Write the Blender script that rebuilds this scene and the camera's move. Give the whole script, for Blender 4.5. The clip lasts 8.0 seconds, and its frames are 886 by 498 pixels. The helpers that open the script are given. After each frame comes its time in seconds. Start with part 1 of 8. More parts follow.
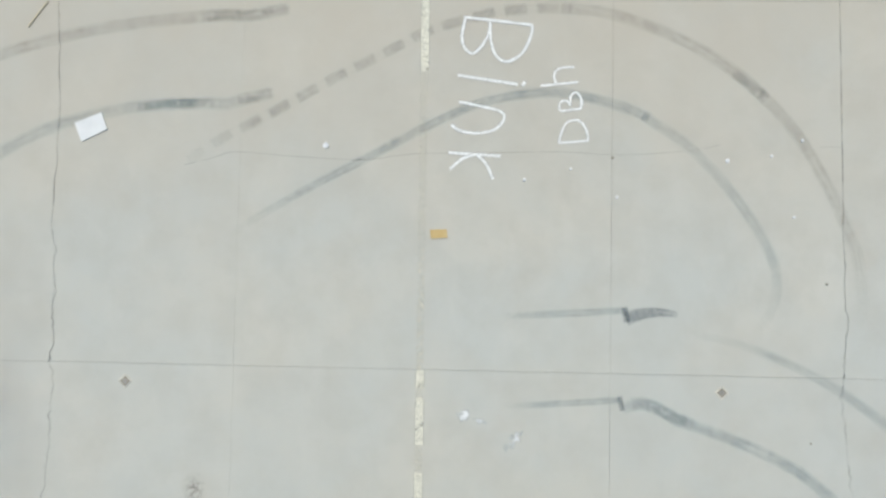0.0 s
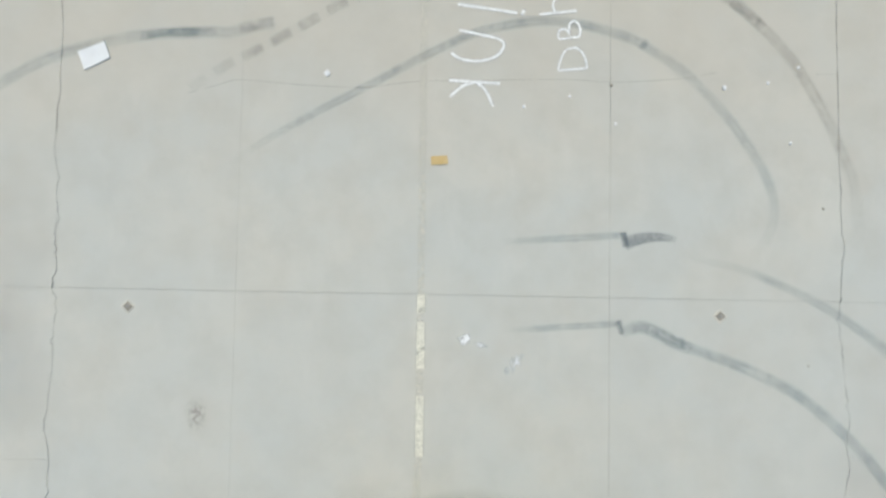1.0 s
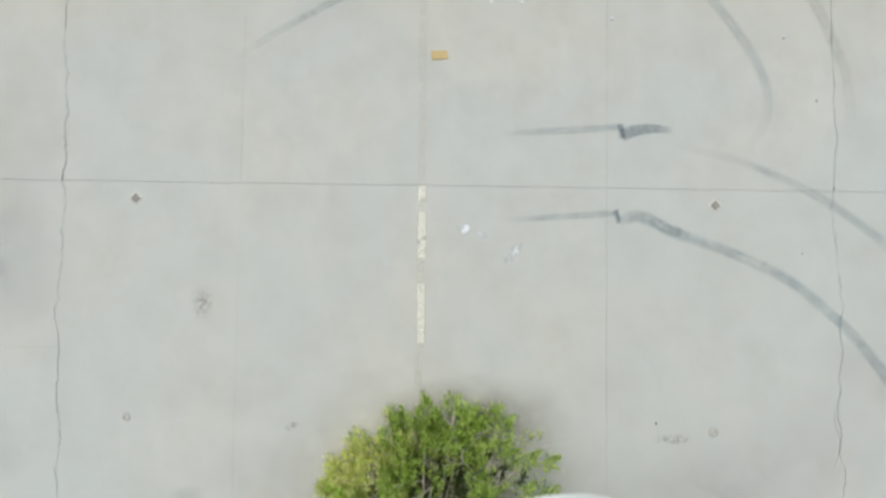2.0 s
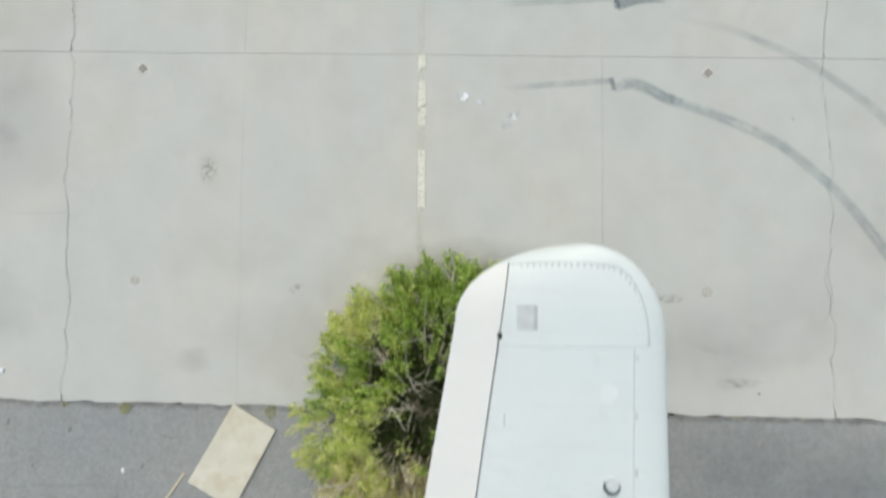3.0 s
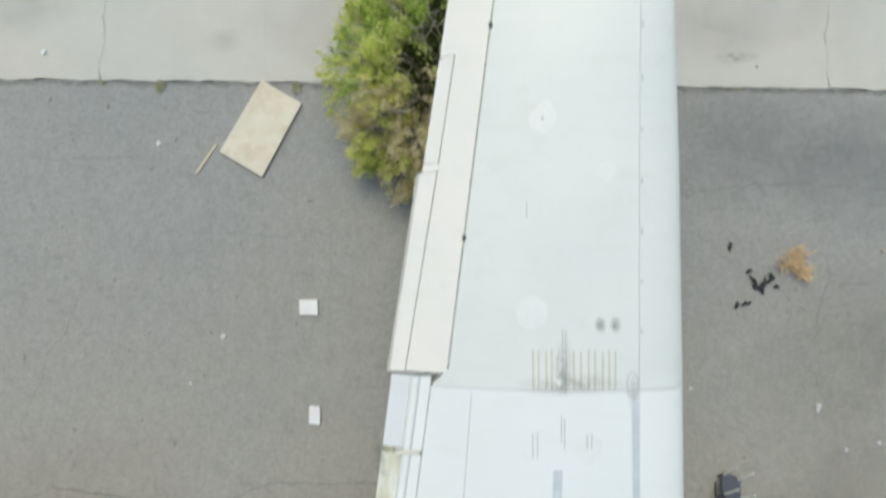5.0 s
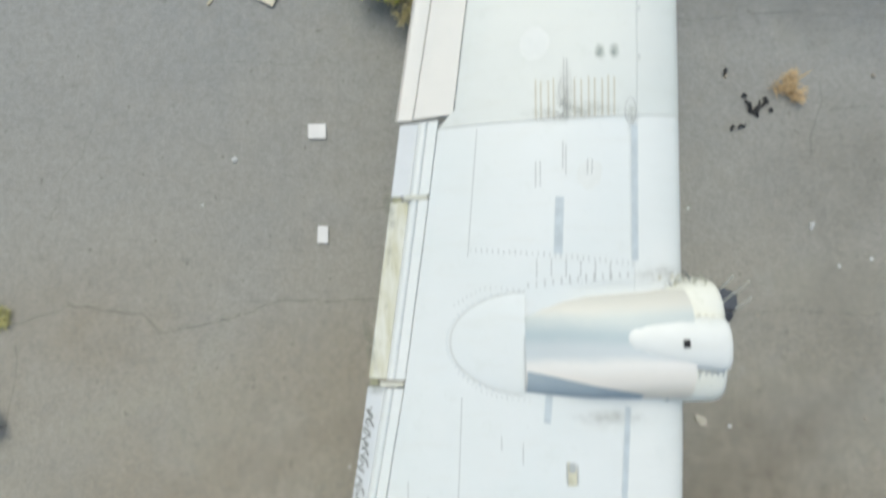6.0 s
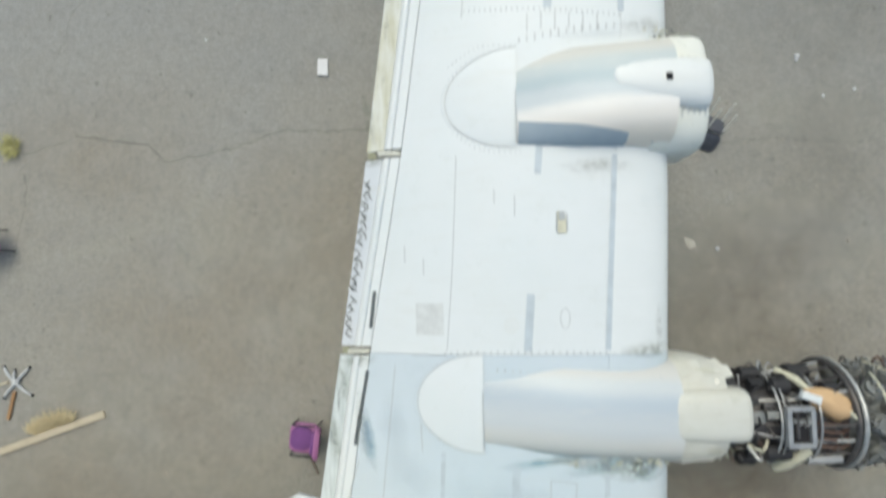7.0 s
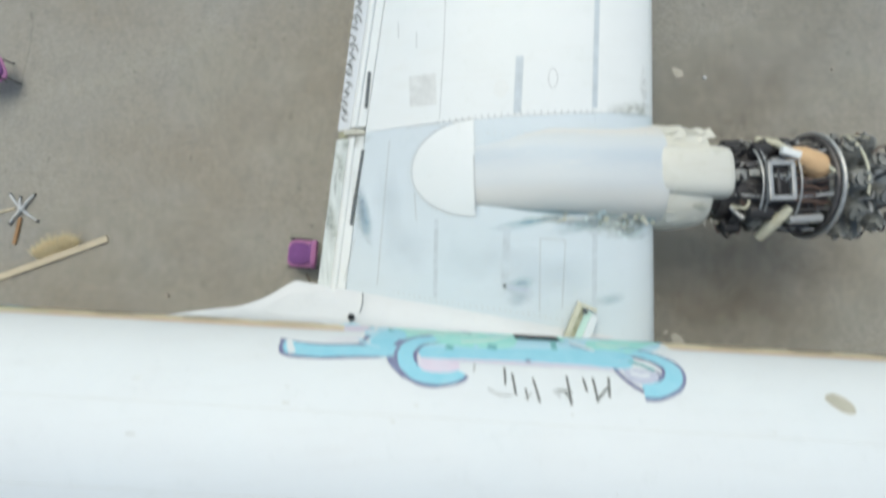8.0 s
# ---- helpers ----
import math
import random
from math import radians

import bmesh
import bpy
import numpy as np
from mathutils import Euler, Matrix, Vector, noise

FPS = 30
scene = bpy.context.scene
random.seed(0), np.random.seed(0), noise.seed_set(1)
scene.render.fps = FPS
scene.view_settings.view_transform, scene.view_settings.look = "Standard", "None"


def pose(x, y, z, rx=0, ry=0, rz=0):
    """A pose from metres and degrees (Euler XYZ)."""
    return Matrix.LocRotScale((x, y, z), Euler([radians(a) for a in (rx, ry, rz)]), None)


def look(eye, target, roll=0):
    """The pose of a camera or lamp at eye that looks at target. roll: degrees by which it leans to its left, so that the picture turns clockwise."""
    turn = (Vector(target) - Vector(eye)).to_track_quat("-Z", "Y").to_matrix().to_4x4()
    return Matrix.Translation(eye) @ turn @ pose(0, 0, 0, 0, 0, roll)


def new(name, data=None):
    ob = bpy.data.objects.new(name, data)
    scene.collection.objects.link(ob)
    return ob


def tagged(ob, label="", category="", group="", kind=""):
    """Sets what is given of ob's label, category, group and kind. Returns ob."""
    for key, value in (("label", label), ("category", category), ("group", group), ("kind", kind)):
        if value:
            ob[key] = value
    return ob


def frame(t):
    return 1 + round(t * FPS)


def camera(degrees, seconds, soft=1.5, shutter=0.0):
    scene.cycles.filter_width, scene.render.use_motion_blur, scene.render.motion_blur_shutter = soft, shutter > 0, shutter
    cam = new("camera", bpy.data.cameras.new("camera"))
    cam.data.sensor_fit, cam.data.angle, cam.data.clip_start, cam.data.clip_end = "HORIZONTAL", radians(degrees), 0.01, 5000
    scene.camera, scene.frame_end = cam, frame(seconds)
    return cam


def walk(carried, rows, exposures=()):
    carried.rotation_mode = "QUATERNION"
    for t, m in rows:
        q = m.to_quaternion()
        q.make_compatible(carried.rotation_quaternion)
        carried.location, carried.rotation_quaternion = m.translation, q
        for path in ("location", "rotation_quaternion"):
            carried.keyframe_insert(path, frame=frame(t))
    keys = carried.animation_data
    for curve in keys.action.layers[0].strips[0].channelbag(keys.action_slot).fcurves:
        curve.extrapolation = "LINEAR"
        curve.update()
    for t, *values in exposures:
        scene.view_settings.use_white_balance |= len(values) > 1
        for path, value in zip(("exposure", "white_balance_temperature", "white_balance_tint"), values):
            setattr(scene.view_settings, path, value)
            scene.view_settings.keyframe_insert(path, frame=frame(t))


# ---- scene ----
cam = camera(80.0, 8.0, soft=2.6, shutter=0.5)
PATH = [
    (0, -0.220, -0.066, 10.001, 1.838, 0.279, -0.083),
    (0.5, -0.248, -0.705, 10.018, 2.042, 0.206, -0.136),
    (1, -0.275, -1.530, 10.038, 2.131, 0.067, -0.222),
    (1.5, -0.259, -2.505, 10.099, 2.062, 0.238, -0.294),
    (2.8, -0.270, -5.697, 10.308, 2.177, 0.303, -0.590),
    (3, -0.284, -6.267, 10.338, 2.146, 0.282, -0.625),
    (3.5, -0.369, -7.797, 10.416, 2.295, 0.239, -0.731),
    (4, -0.482, -9.422, 10.499, 2.385, 0.217, -0.846),
    (4.2, -0.531, -10.088, 10.552, 2.376, 0.242, -0.851),
    (5.3, -0.738, -13.934, 10.743, 2.403, 0.432, -1.060),
    (5.5, -0.773, -14.697, 10.758, 2.642, 0.427, -0.982),
    (6, -0.846, -16.548, 10.876, 2.776, 0.419, -1.112),
    (6.5, -0.866, -18.372, 10.966, 2.945, 0.404, -1.150),
    (7, -0.836, -20.197, 11.027, 3.058, 0.438, -1.210),
    (7.5, -0.816, -22.078, 11.057, 3.345, 0.449, -1.290),
    (8, -0.784, -23.981, 11.092, 3.686, 0.546, -1.340),
]
walk(cam, [(t, pose(x, y, z, rx, ry, rz)) for t, x, y, z, rx, ry, rz in PATH], exposures=[(0.0, 0.48, 6950, 0), (4.0, 0.46, 6970, 1), (5.5, 0.45, 7100, 0), (6.5, 0.44, 7050, 0), (7.0, 0.42, 7000, 0), (7.5, 0.44, 6880, 0), (8.0, 0.43, 6920, 0)])

# ---- light ----
world = bpy.data.worlds.new("overcast_sky")
scene.world = world
world.use_nodes = True
wn = world.node_tree
wn.nodes.clear()
w_out = wn.nodes.new("ShaderNodeOutputWorld")
w_bg = wn.nodes.new("ShaderNodeBackground")
w_sky = wn.nodes.new("ShaderNodeTexSky")
w_sky.sky_type = "NISHITA"
w_sky.sun_disc = False
w_sky.sun_elevation = radians(64)
w_sky.sun_rotation = radians(346.5)
w_sky.air_density, w_sky.dust_density, w_sky.ozone_density = 1.0, 3.0, 1.0
w_bg.inputs["Strength"].default_value = 0.15
wn.links.new(w_sky.outputs[0], w_bg.inputs["Color"])
wn.links.new(w_bg.outputs[0], w_out.inputs["Surface"])

sun = new("sun", bpy.data.lights.new("sun", "SUN"))
sun.data.energy, sun.data.angle, sun.data.color = 0.8, radians(50), (1.0, 0.975, 0.94)
sun.matrix_world = look((-6, 25, 54), (0, 0, 0))


# ---- materials ----
class Nodes:
    """Small helper to wire a node material."""

    def __init__(self, name):
        self.m = bpy.data.materials.new(name)
        self.m.use_nodes = True
        self.t = self.m.node_tree
        self.bsdf = self.t.nodes["Principled BSDF"]
        self.out = self.t.nodes["Material Output"]

    def add(self, kind, **inputs):
        n = self.t.nodes.new(kind)
        for k, v in inputs.items():
            n.inputs[k.replace("_", " ")].default_value = v
        return n

    def link(self, a, b):
        self.t.links.new(a, b)

    def coords(self, stretch=(1, 1, 1), turn=0.0):
        c = self.add("ShaderNodeTexCoord")
        mp = self.add("ShaderNodeMapping")
        mp.inputs["Scale"].default_value = stretch
        mp.inputs["Rotation"].default_value = (0, 0, turn)
        g = self.add("ShaderNodeNewGeometry")
        self.link(g.outputs["Position"], mp.inputs["Vector"])
        return mp.outputs[0]

    def noise(self, scale, detail=6.0, rough=0.6, stretch=(1, 1, 1), turn=0.0):
        n = self.add("ShaderNodeTexNoise", Scale=scale, Detail=detail, Roughness=rough)
        self.link(self.coords(stretch, turn), n.inputs["Vector"])
        return n.outputs["Fac"]

    def ramp(self, fac, lo, hi, a=0.0, b=1.0):
        r = self.add("ShaderNodeMapRange")
        r.inputs["From Min"].default_value, r.inputs["From Max"].default_value = lo, hi
        r.inputs["To Min"].default_value, r.inputs["To Max"].default_value = a, b
        self.link(fac, r.inputs["Value"])
        return r.outputs[0]

    def math(self, op, a, b):
        n = self.add("ShaderNodeMath")
        n.operation = op
        for i, v in enumerate((a, b)):
            if isinstance(v, (int, float)):
                n.inputs[i].default_value = v
            else:
                self.link(v, n.inputs[i])
        return n.outputs[0]

    def mix(self, fac, a, b):
        n = self.add("ShaderNodeMix")
        n.data_type = "RGBA"
        for sock, v in ((n.inputs[0], fac), (n.inputs[6], a), (n.inputs[7], b)):
            if isinstance(v, (int, float)):
                sock.default_value = v
            elif isinstance(v, tuple):
                sock.default_value = (*v, 1.0)
            else:
                self.link(v, sock)
        return n.outputs[2]

    def bump(self, fac, strength, distance):
        b = self.add("ShaderNodeBump", Strength=strength, Distance=distance)
        self.link(fac, b.inputs["Height"])
        self.link(b.outputs[0], self.bsdf.inputs["Normal"])

    def colour(self, c):
        if isinstance(c, tuple):
            self.bsdf.inputs["Base Color"].default_value = (*c, 1.0)
        else:
            self.link(c, self.bsdf.inputs["Base Color"])

    def surface(self, rough, metal=0.0, spec=0.5):
        if isinstance(rough, (int, float)):
            self.bsdf.inputs["Roughness"].default_value = rough
        else:
            self.link(rough, self.bsdf.inputs["Roughness"])
        self.bsdf.inputs["Metallic"].default_value = metal
        self.bsdf.inputs["Specular IOR Level"].default_value = spec

    def alpha(self, fac):
        tr = self.add("ShaderNodeBsdfTransparent")
        mx = self.add("ShaderNodeMixShader")
        self.link(fac, mx.inputs[0])
        self.link(tr.outputs[0], mx.inputs[1])
        self.link(self.bsdf.outputs[0], mx.inputs[2])
        self.link(mx.outputs[0], self.out.inputs["Surface"])


def worn(name, a, b, scale=3.0, rough=0.5, metal=0.0, grain=60.0, grain_mix=0.12, bump=0.1, stretch=(1, 1, 1), lo=0.35, hi=0.7, dirt=None, dirt_lo=0.6, dirt_hi=0.8, dirt_scale=2.0):
    """Two tones by a broad noise, a fine grain, and a dirt colour where another noise is high."""
    n = Nodes(name)
    c = n.mix(n.ramp(n.noise(scale, stretch=stretch), lo, hi), a, b)
    fine = n.noise(grain, detail=3.0)
    dark = tuple(v * 0.55 for v in a)
    c = n.mix(n.ramp(fine, 0.35, 0.75, 0.0, grain_mix), c, dark)
    if dirt:
        c = n.mix(n.ramp(n.noise(dirt_scale, detail=8.0, rough=0.7, stretch=stretch), dirt_lo, dirt_hi, 0.0, 0.75), c, dirt)
    n.colour(c)
    n.surface(rough, metal)
    n.bump(fine, bump, 0.01)
    return n.m


def plain(name, col, rough=0.6, metal=0.0):
    return worn(name, col, tuple(v * 0.82 for v in col), scale=6.0, rough=rough, metal=metal, grain=90.0, grain_mix=0.1, bump=0.05)


def concrete_material():
    n = Nodes("concrete")
    base = n.mix(n.ramp(n.noise(0.35, detail=5.0), 0.38, 0.62), (0.48, 0.462, 0.41), (0.445, 0.45, 0.42))
    cloud = n.noise(1.1, detail=8.0, rough=0.62)
    base = n.mix(n.ramp(cloud, 0.42, 0.70, 0.0, 0.5), base, (0.375, 0.355, 0.31))
    pale = n.noise(0.8, detail=7.0, rough=0.6, stretch=(1.6, 0.7, 1), turn=0.4)
    base = n.mix(n.ramp(pale, 0.55, 0.75, 0.0, 0.4), base, (0.53, 0.52, 0.475))
    rust = n.noise(0.45, detail=6.0, rough=0.65, turn=1.1)
    base = n.mix(n.ramp(rust, 0.62, 0.78, 0.0, 0.3), base, (0.44, 0.35, 0.27))
    place = n.add("ShaderNodeSeparateXYZ")
    n.link(n.coords(), place.inputs[0])
    cool = n.math("MULTIPLY", n.ramp(place.outputs[1], 2.5, -3.5), n.ramp(n.noise(0.4, detail=5.0), 0.3, 0.6, 0.1, 0.4))
    base = n.mix(cool, base, (0.437, 0.457, 0.442))
    warm = n.math("MULTIPLY", n.ramp(place.outputs[1], 0.0, 4.5), n.ramp(n.noise(0.5, detail=5.0, turn=0.5), 0.3, 0.6, 0.35, 0.8))
    base = n.mix(warm, base, (0.437, 0.398, 0.335))
    info = n.add("ShaderNodeObjectInfo")
    base = n.mix(n.ramp(info.outputs["Random"], 0.0, 1.0, 0.0, 0.13), base, (0.41, 0.41, 0.385))
    speck = n.noise(38.0, detail=3.0, rough=0.7)
    base = n.mix(n.ramp(speck, 0.60, 0.76, 0.0, 0.22), base, (0.25, 0.235, 0.21))
    spots = n.noise(7.0, detail=5.0, rough=0.75)
    base = n.mix(n.ramp(spots, 0.68, 0.76, 0.0, 0.35), base, (0.29, 0.275, 0.24))
    n.colour(base)
    n.surface(0.88, spec=0.25)
    n.bump(n.noise(55.0, detail=6.0, rough=0.7), 0.25, 0.006)
    return n.m


def asphalt_material():
    n = Nodes("asphalt")
    base = n.mix(n.ramp(n.noise(0.28, detail=5.0), 0.36, 0.66), (0.265, 0.28, 0.285), (0.30, 0.306, 0.297))
    base = n.mix(n.ramp(n.noise(1.7, detail=8.0, rough=0.65), 0.5, 0.75, 0.0, 0.4), base, (0.235, 0.228, 0.205))
    place = n.add("ShaderNodeSeparateXYZ")
    n.link(n.coords(), place.inputs[0])
    settled = n.math("MULTIPLY", n.ramp(place.outputs[1], -11.0, -18.5), n.ramp(n.noise(0.5, detail=6.0, rough=0.6), 0.25, 0.55, 0.55, 1.0))
    base = n.mix(settled, base, (0.318, 0.302, 0.258))
    dust = n.noise(0.6, detail=7.0, rough=0.6, turn=0.7)
    base = n.mix(n.ramp(dust, 0.55, 0.78, 0.0, 0.4), base, (0.34, 0.328, 0.295))
    blotch = n.noise(3.4, detail=5.0, rough=0.65, stretch=(1.3, 0.7, 1))
    base = n.mix(n.ramp(blotch, 0.50, 0.68, 0.0, 0.35), base, (0.225, 0.222, 0.212))
    base = n.mix(n.ramp(blotch, 0.30, 0.46, 0.3, 0.0), base, (0.37, 0.36, 0.335))
    coarse = n.noise(11.0, detail=4.0, rough=0.7)
    base = n.mix(n.ramp(coarse, 0.46, 0.66, 0.0, 0.4), base, (0.20, 0.198, 0.188))
    base = n.mix(n.ramp(coarse, 0.30, 0.46, 0.28, 0.0), base, (0.38, 0.375, 0.345))
    grit = n.add("ShaderNodeTexVoronoi", Scale=30.0)
    n.link(n.coords(), grit.inputs["Vector"])
    base = n.mix(n.ramp(grit.outputs["Distance"], 0.15, 0.75, 0.0, 0.34), base, (0.16, 0.158, 0.15))
    pale = n.noise(70.0, detail=2.0, rough=0.6)
    base = n.mix(n.ramp(pale, 0.60, 0.72, 0.0, 0.22), base, (0.44, 0.43, 0.40))
    speck = n.noise(6.5, detail=2.0, rough=0.5, stretch=(1.0, 0.7, 1))
    base = n.mix(n.ramp(speck, 0.70, 0.76, 0.0, 0.6), base, (0.12, 0.115, 0.10))
    run = n.noise(1.1, detail=6.0, rough=0.7, stretch=(1.0, 3.2, 1), turn=0.25)
    base = n.mix(n.ramp(run, 0.60, 0.66, 0.0, 0.22), base, (0.15, 0.148, 0.14))
    n.colour(base)
    n.surface(0.9, spec=0.25)
    n.bump(grit.outputs["Distance"], 0.5, 0.012)
    return n.m


def white_paint(name, a, b, dirt, dirt_amount, rough=0.35, stretch=(1, 1, 1)):
    """Weathered aircraft enamel: broad chalking, streaks along the air flow, fine grime."""
    n = Nodes(name)
    c = n.mix(n.ramp(n.noise(0.9, detail=5.0, stretch=stretch), 0.35, 0.68), a, b)
    streak = n.noise(2.2, detail=8.0, rough=0.65, stretch=(0.35, 2.6, 1))
    c = n.mix(n.ramp(streak, 0.52, 0.85, 0.0, dirt_amount * 0.8), c, dirt)
    stain = n.noise(3.3, detail=7.0, rough=0.7, turn=0.6)
    c = n.mix(n.ramp(stain, 0.56, 0.78, 0.0, dirt_amount * 0.9), c, tuple(v * w for v, w in zip(dirt, (0.93, 1.0, 1.03))))
    wash = n.noise(0.55, detail=4.0, turn=1.9)
    c = n.mix(n.ramp(wash, 0.45, 0.7, 0.0, 0.22), c, tuple(v * w for v, w in zip(b, (0.90, 0.97, 1.0))))
    spots = n.noise(14.0, detail=5.0, rough=0.75)
    c = n.mix(n.ramp(spots, 0.62, 0.76, 0.0, dirt_amount * 0.8), c, tuple(v * 0.8 for v in dirt))
    n.colour(c)
    n.surface(n.ramp(spots, 0.3, 0.7, rough - 0.06, rough + 0.12))
    n.bump(n.noise(1.6, detail=3.0), 0.12, 0.02)
    return n.m


def decal(name, col, strength, patch=6.0, lo=0.3, hi=0.6, soft=0.35, stretch=(1, 1, 1), dash=0.0, fine=40.0, hard=False, streak=0.0):
    """A thin deposit on a surface: opaque in the middle of its strip, thinning to its edges, broken by noise.
    Its UV runs along the strip in metres and across it from 0 to 1."""
    n = Nodes(name)
    uv = n.add("ShaderNodeTexCoord")
    sep = n.add("ShaderNodeSeparateXYZ")
    n.link(uv.outputs["UV"], sep.inputs[0])
    edge = n.math("ABSOLUTE", n.math("SUBTRACT", sep.outputs[1], 0.5), 0.0)
    mask = n.ramp(edge, 0.5 - soft * 0.5, 0.5, 1.0, 0.0)
    grain = n.ramp(n.noise(patch, detail=7.0, rough=0.7, stretch=stretch), lo, hi)
    tiny = n.ramp(n.noise(fine, detail=3.0), 0.3, 0.6, 0.75 if hard else 0.55, 1.0)
    a = n.math("MULTIPLY", n.math("MULTIPLY", mask, grain), tiny)
    if streak:
        # tread lines along the strip and short breaks across it
        run = n.add("ShaderNodeMapping")
        run.inputs["Scale"].default_value = (0.9, 7.0, 1.0)
        n.link(uv.outputs["UV"], run.inputs["Vector"])
        lines = n.add("ShaderNodeTexNoise", Scale=1.0, Detail=5.0, Roughness=0.65)
        n.link(run.outputs[0], lines.inputs["Vector"])
        a = n.math("MULTIPLY", a, n.ramp(lines.outputs["Fac"], 0.36, 0.62, 1.0 - streak, 1.0))
        chop = n.add("ShaderNodeMapping")
        chop.inputs["Scale"].default_value = (5.0, 0.8, 1.0)
        n.link(uv.outputs["UV"], chop.inputs["Vector"])
        breaks = n.add("ShaderNodeTexNoise", Scale=1.0, Detail=4.0, Roughness=0.7)
        n.link(chop.outputs[0], breaks.inputs["Vector"])
        a = n.math("MULTIPLY", a, n.ramp(breaks.outputs["Fac"], 0.34, 0.56, 1.0 - 0.7 * streak, 1.0))
    if dash:
        wave = n.math("SINE", n.math("MULTIPLY", sep.outputs[0], 2 * math.pi / dash), 0.0)
        a = n.math("MULTIPLY", a, n.ramp(wave, -0.75, -0.35, 0.12, 1.0))
    ends = n.add("ShaderNodeUVMap")
    ends.uv_map = "ends"
    sep2 = n.add("ShaderNodeSeparateXYZ")
    n.link(ends.outputs[0], sep2.inputs[0])
    a = n.math("MULTIPLY", a, sep2.outputs[0])
    if hard:
        a = n.ramp(a, 0.30, 0.46)
    n.alpha(n.math("MULTIPLY", a, strength))
    n.colour(n.mix(n.noise(9.0), col, tuple(v * 0.8 for v in col)))
    n.surface(0.8, spec=0.3)
    return n.m


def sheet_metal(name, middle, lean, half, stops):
    """Aluminium sheet: sky reflection painted as tones across the nacelle, borders blurred by noise."""
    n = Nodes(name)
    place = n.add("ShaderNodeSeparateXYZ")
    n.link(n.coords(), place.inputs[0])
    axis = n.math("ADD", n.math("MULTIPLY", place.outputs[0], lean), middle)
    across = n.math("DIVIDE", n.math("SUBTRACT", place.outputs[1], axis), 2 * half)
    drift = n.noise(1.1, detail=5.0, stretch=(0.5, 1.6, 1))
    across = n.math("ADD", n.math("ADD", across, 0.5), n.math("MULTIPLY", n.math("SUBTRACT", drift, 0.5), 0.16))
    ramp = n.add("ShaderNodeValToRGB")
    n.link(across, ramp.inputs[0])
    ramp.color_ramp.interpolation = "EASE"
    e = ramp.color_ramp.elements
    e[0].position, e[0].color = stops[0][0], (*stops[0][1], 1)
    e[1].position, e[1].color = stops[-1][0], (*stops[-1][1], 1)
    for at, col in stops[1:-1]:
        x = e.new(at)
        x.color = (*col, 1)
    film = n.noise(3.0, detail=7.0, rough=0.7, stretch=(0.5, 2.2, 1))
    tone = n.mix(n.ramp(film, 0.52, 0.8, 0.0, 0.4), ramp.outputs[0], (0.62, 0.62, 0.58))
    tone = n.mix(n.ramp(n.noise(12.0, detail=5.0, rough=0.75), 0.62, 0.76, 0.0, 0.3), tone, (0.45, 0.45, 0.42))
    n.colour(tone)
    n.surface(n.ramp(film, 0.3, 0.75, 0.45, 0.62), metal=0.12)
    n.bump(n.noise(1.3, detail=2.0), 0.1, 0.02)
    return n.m


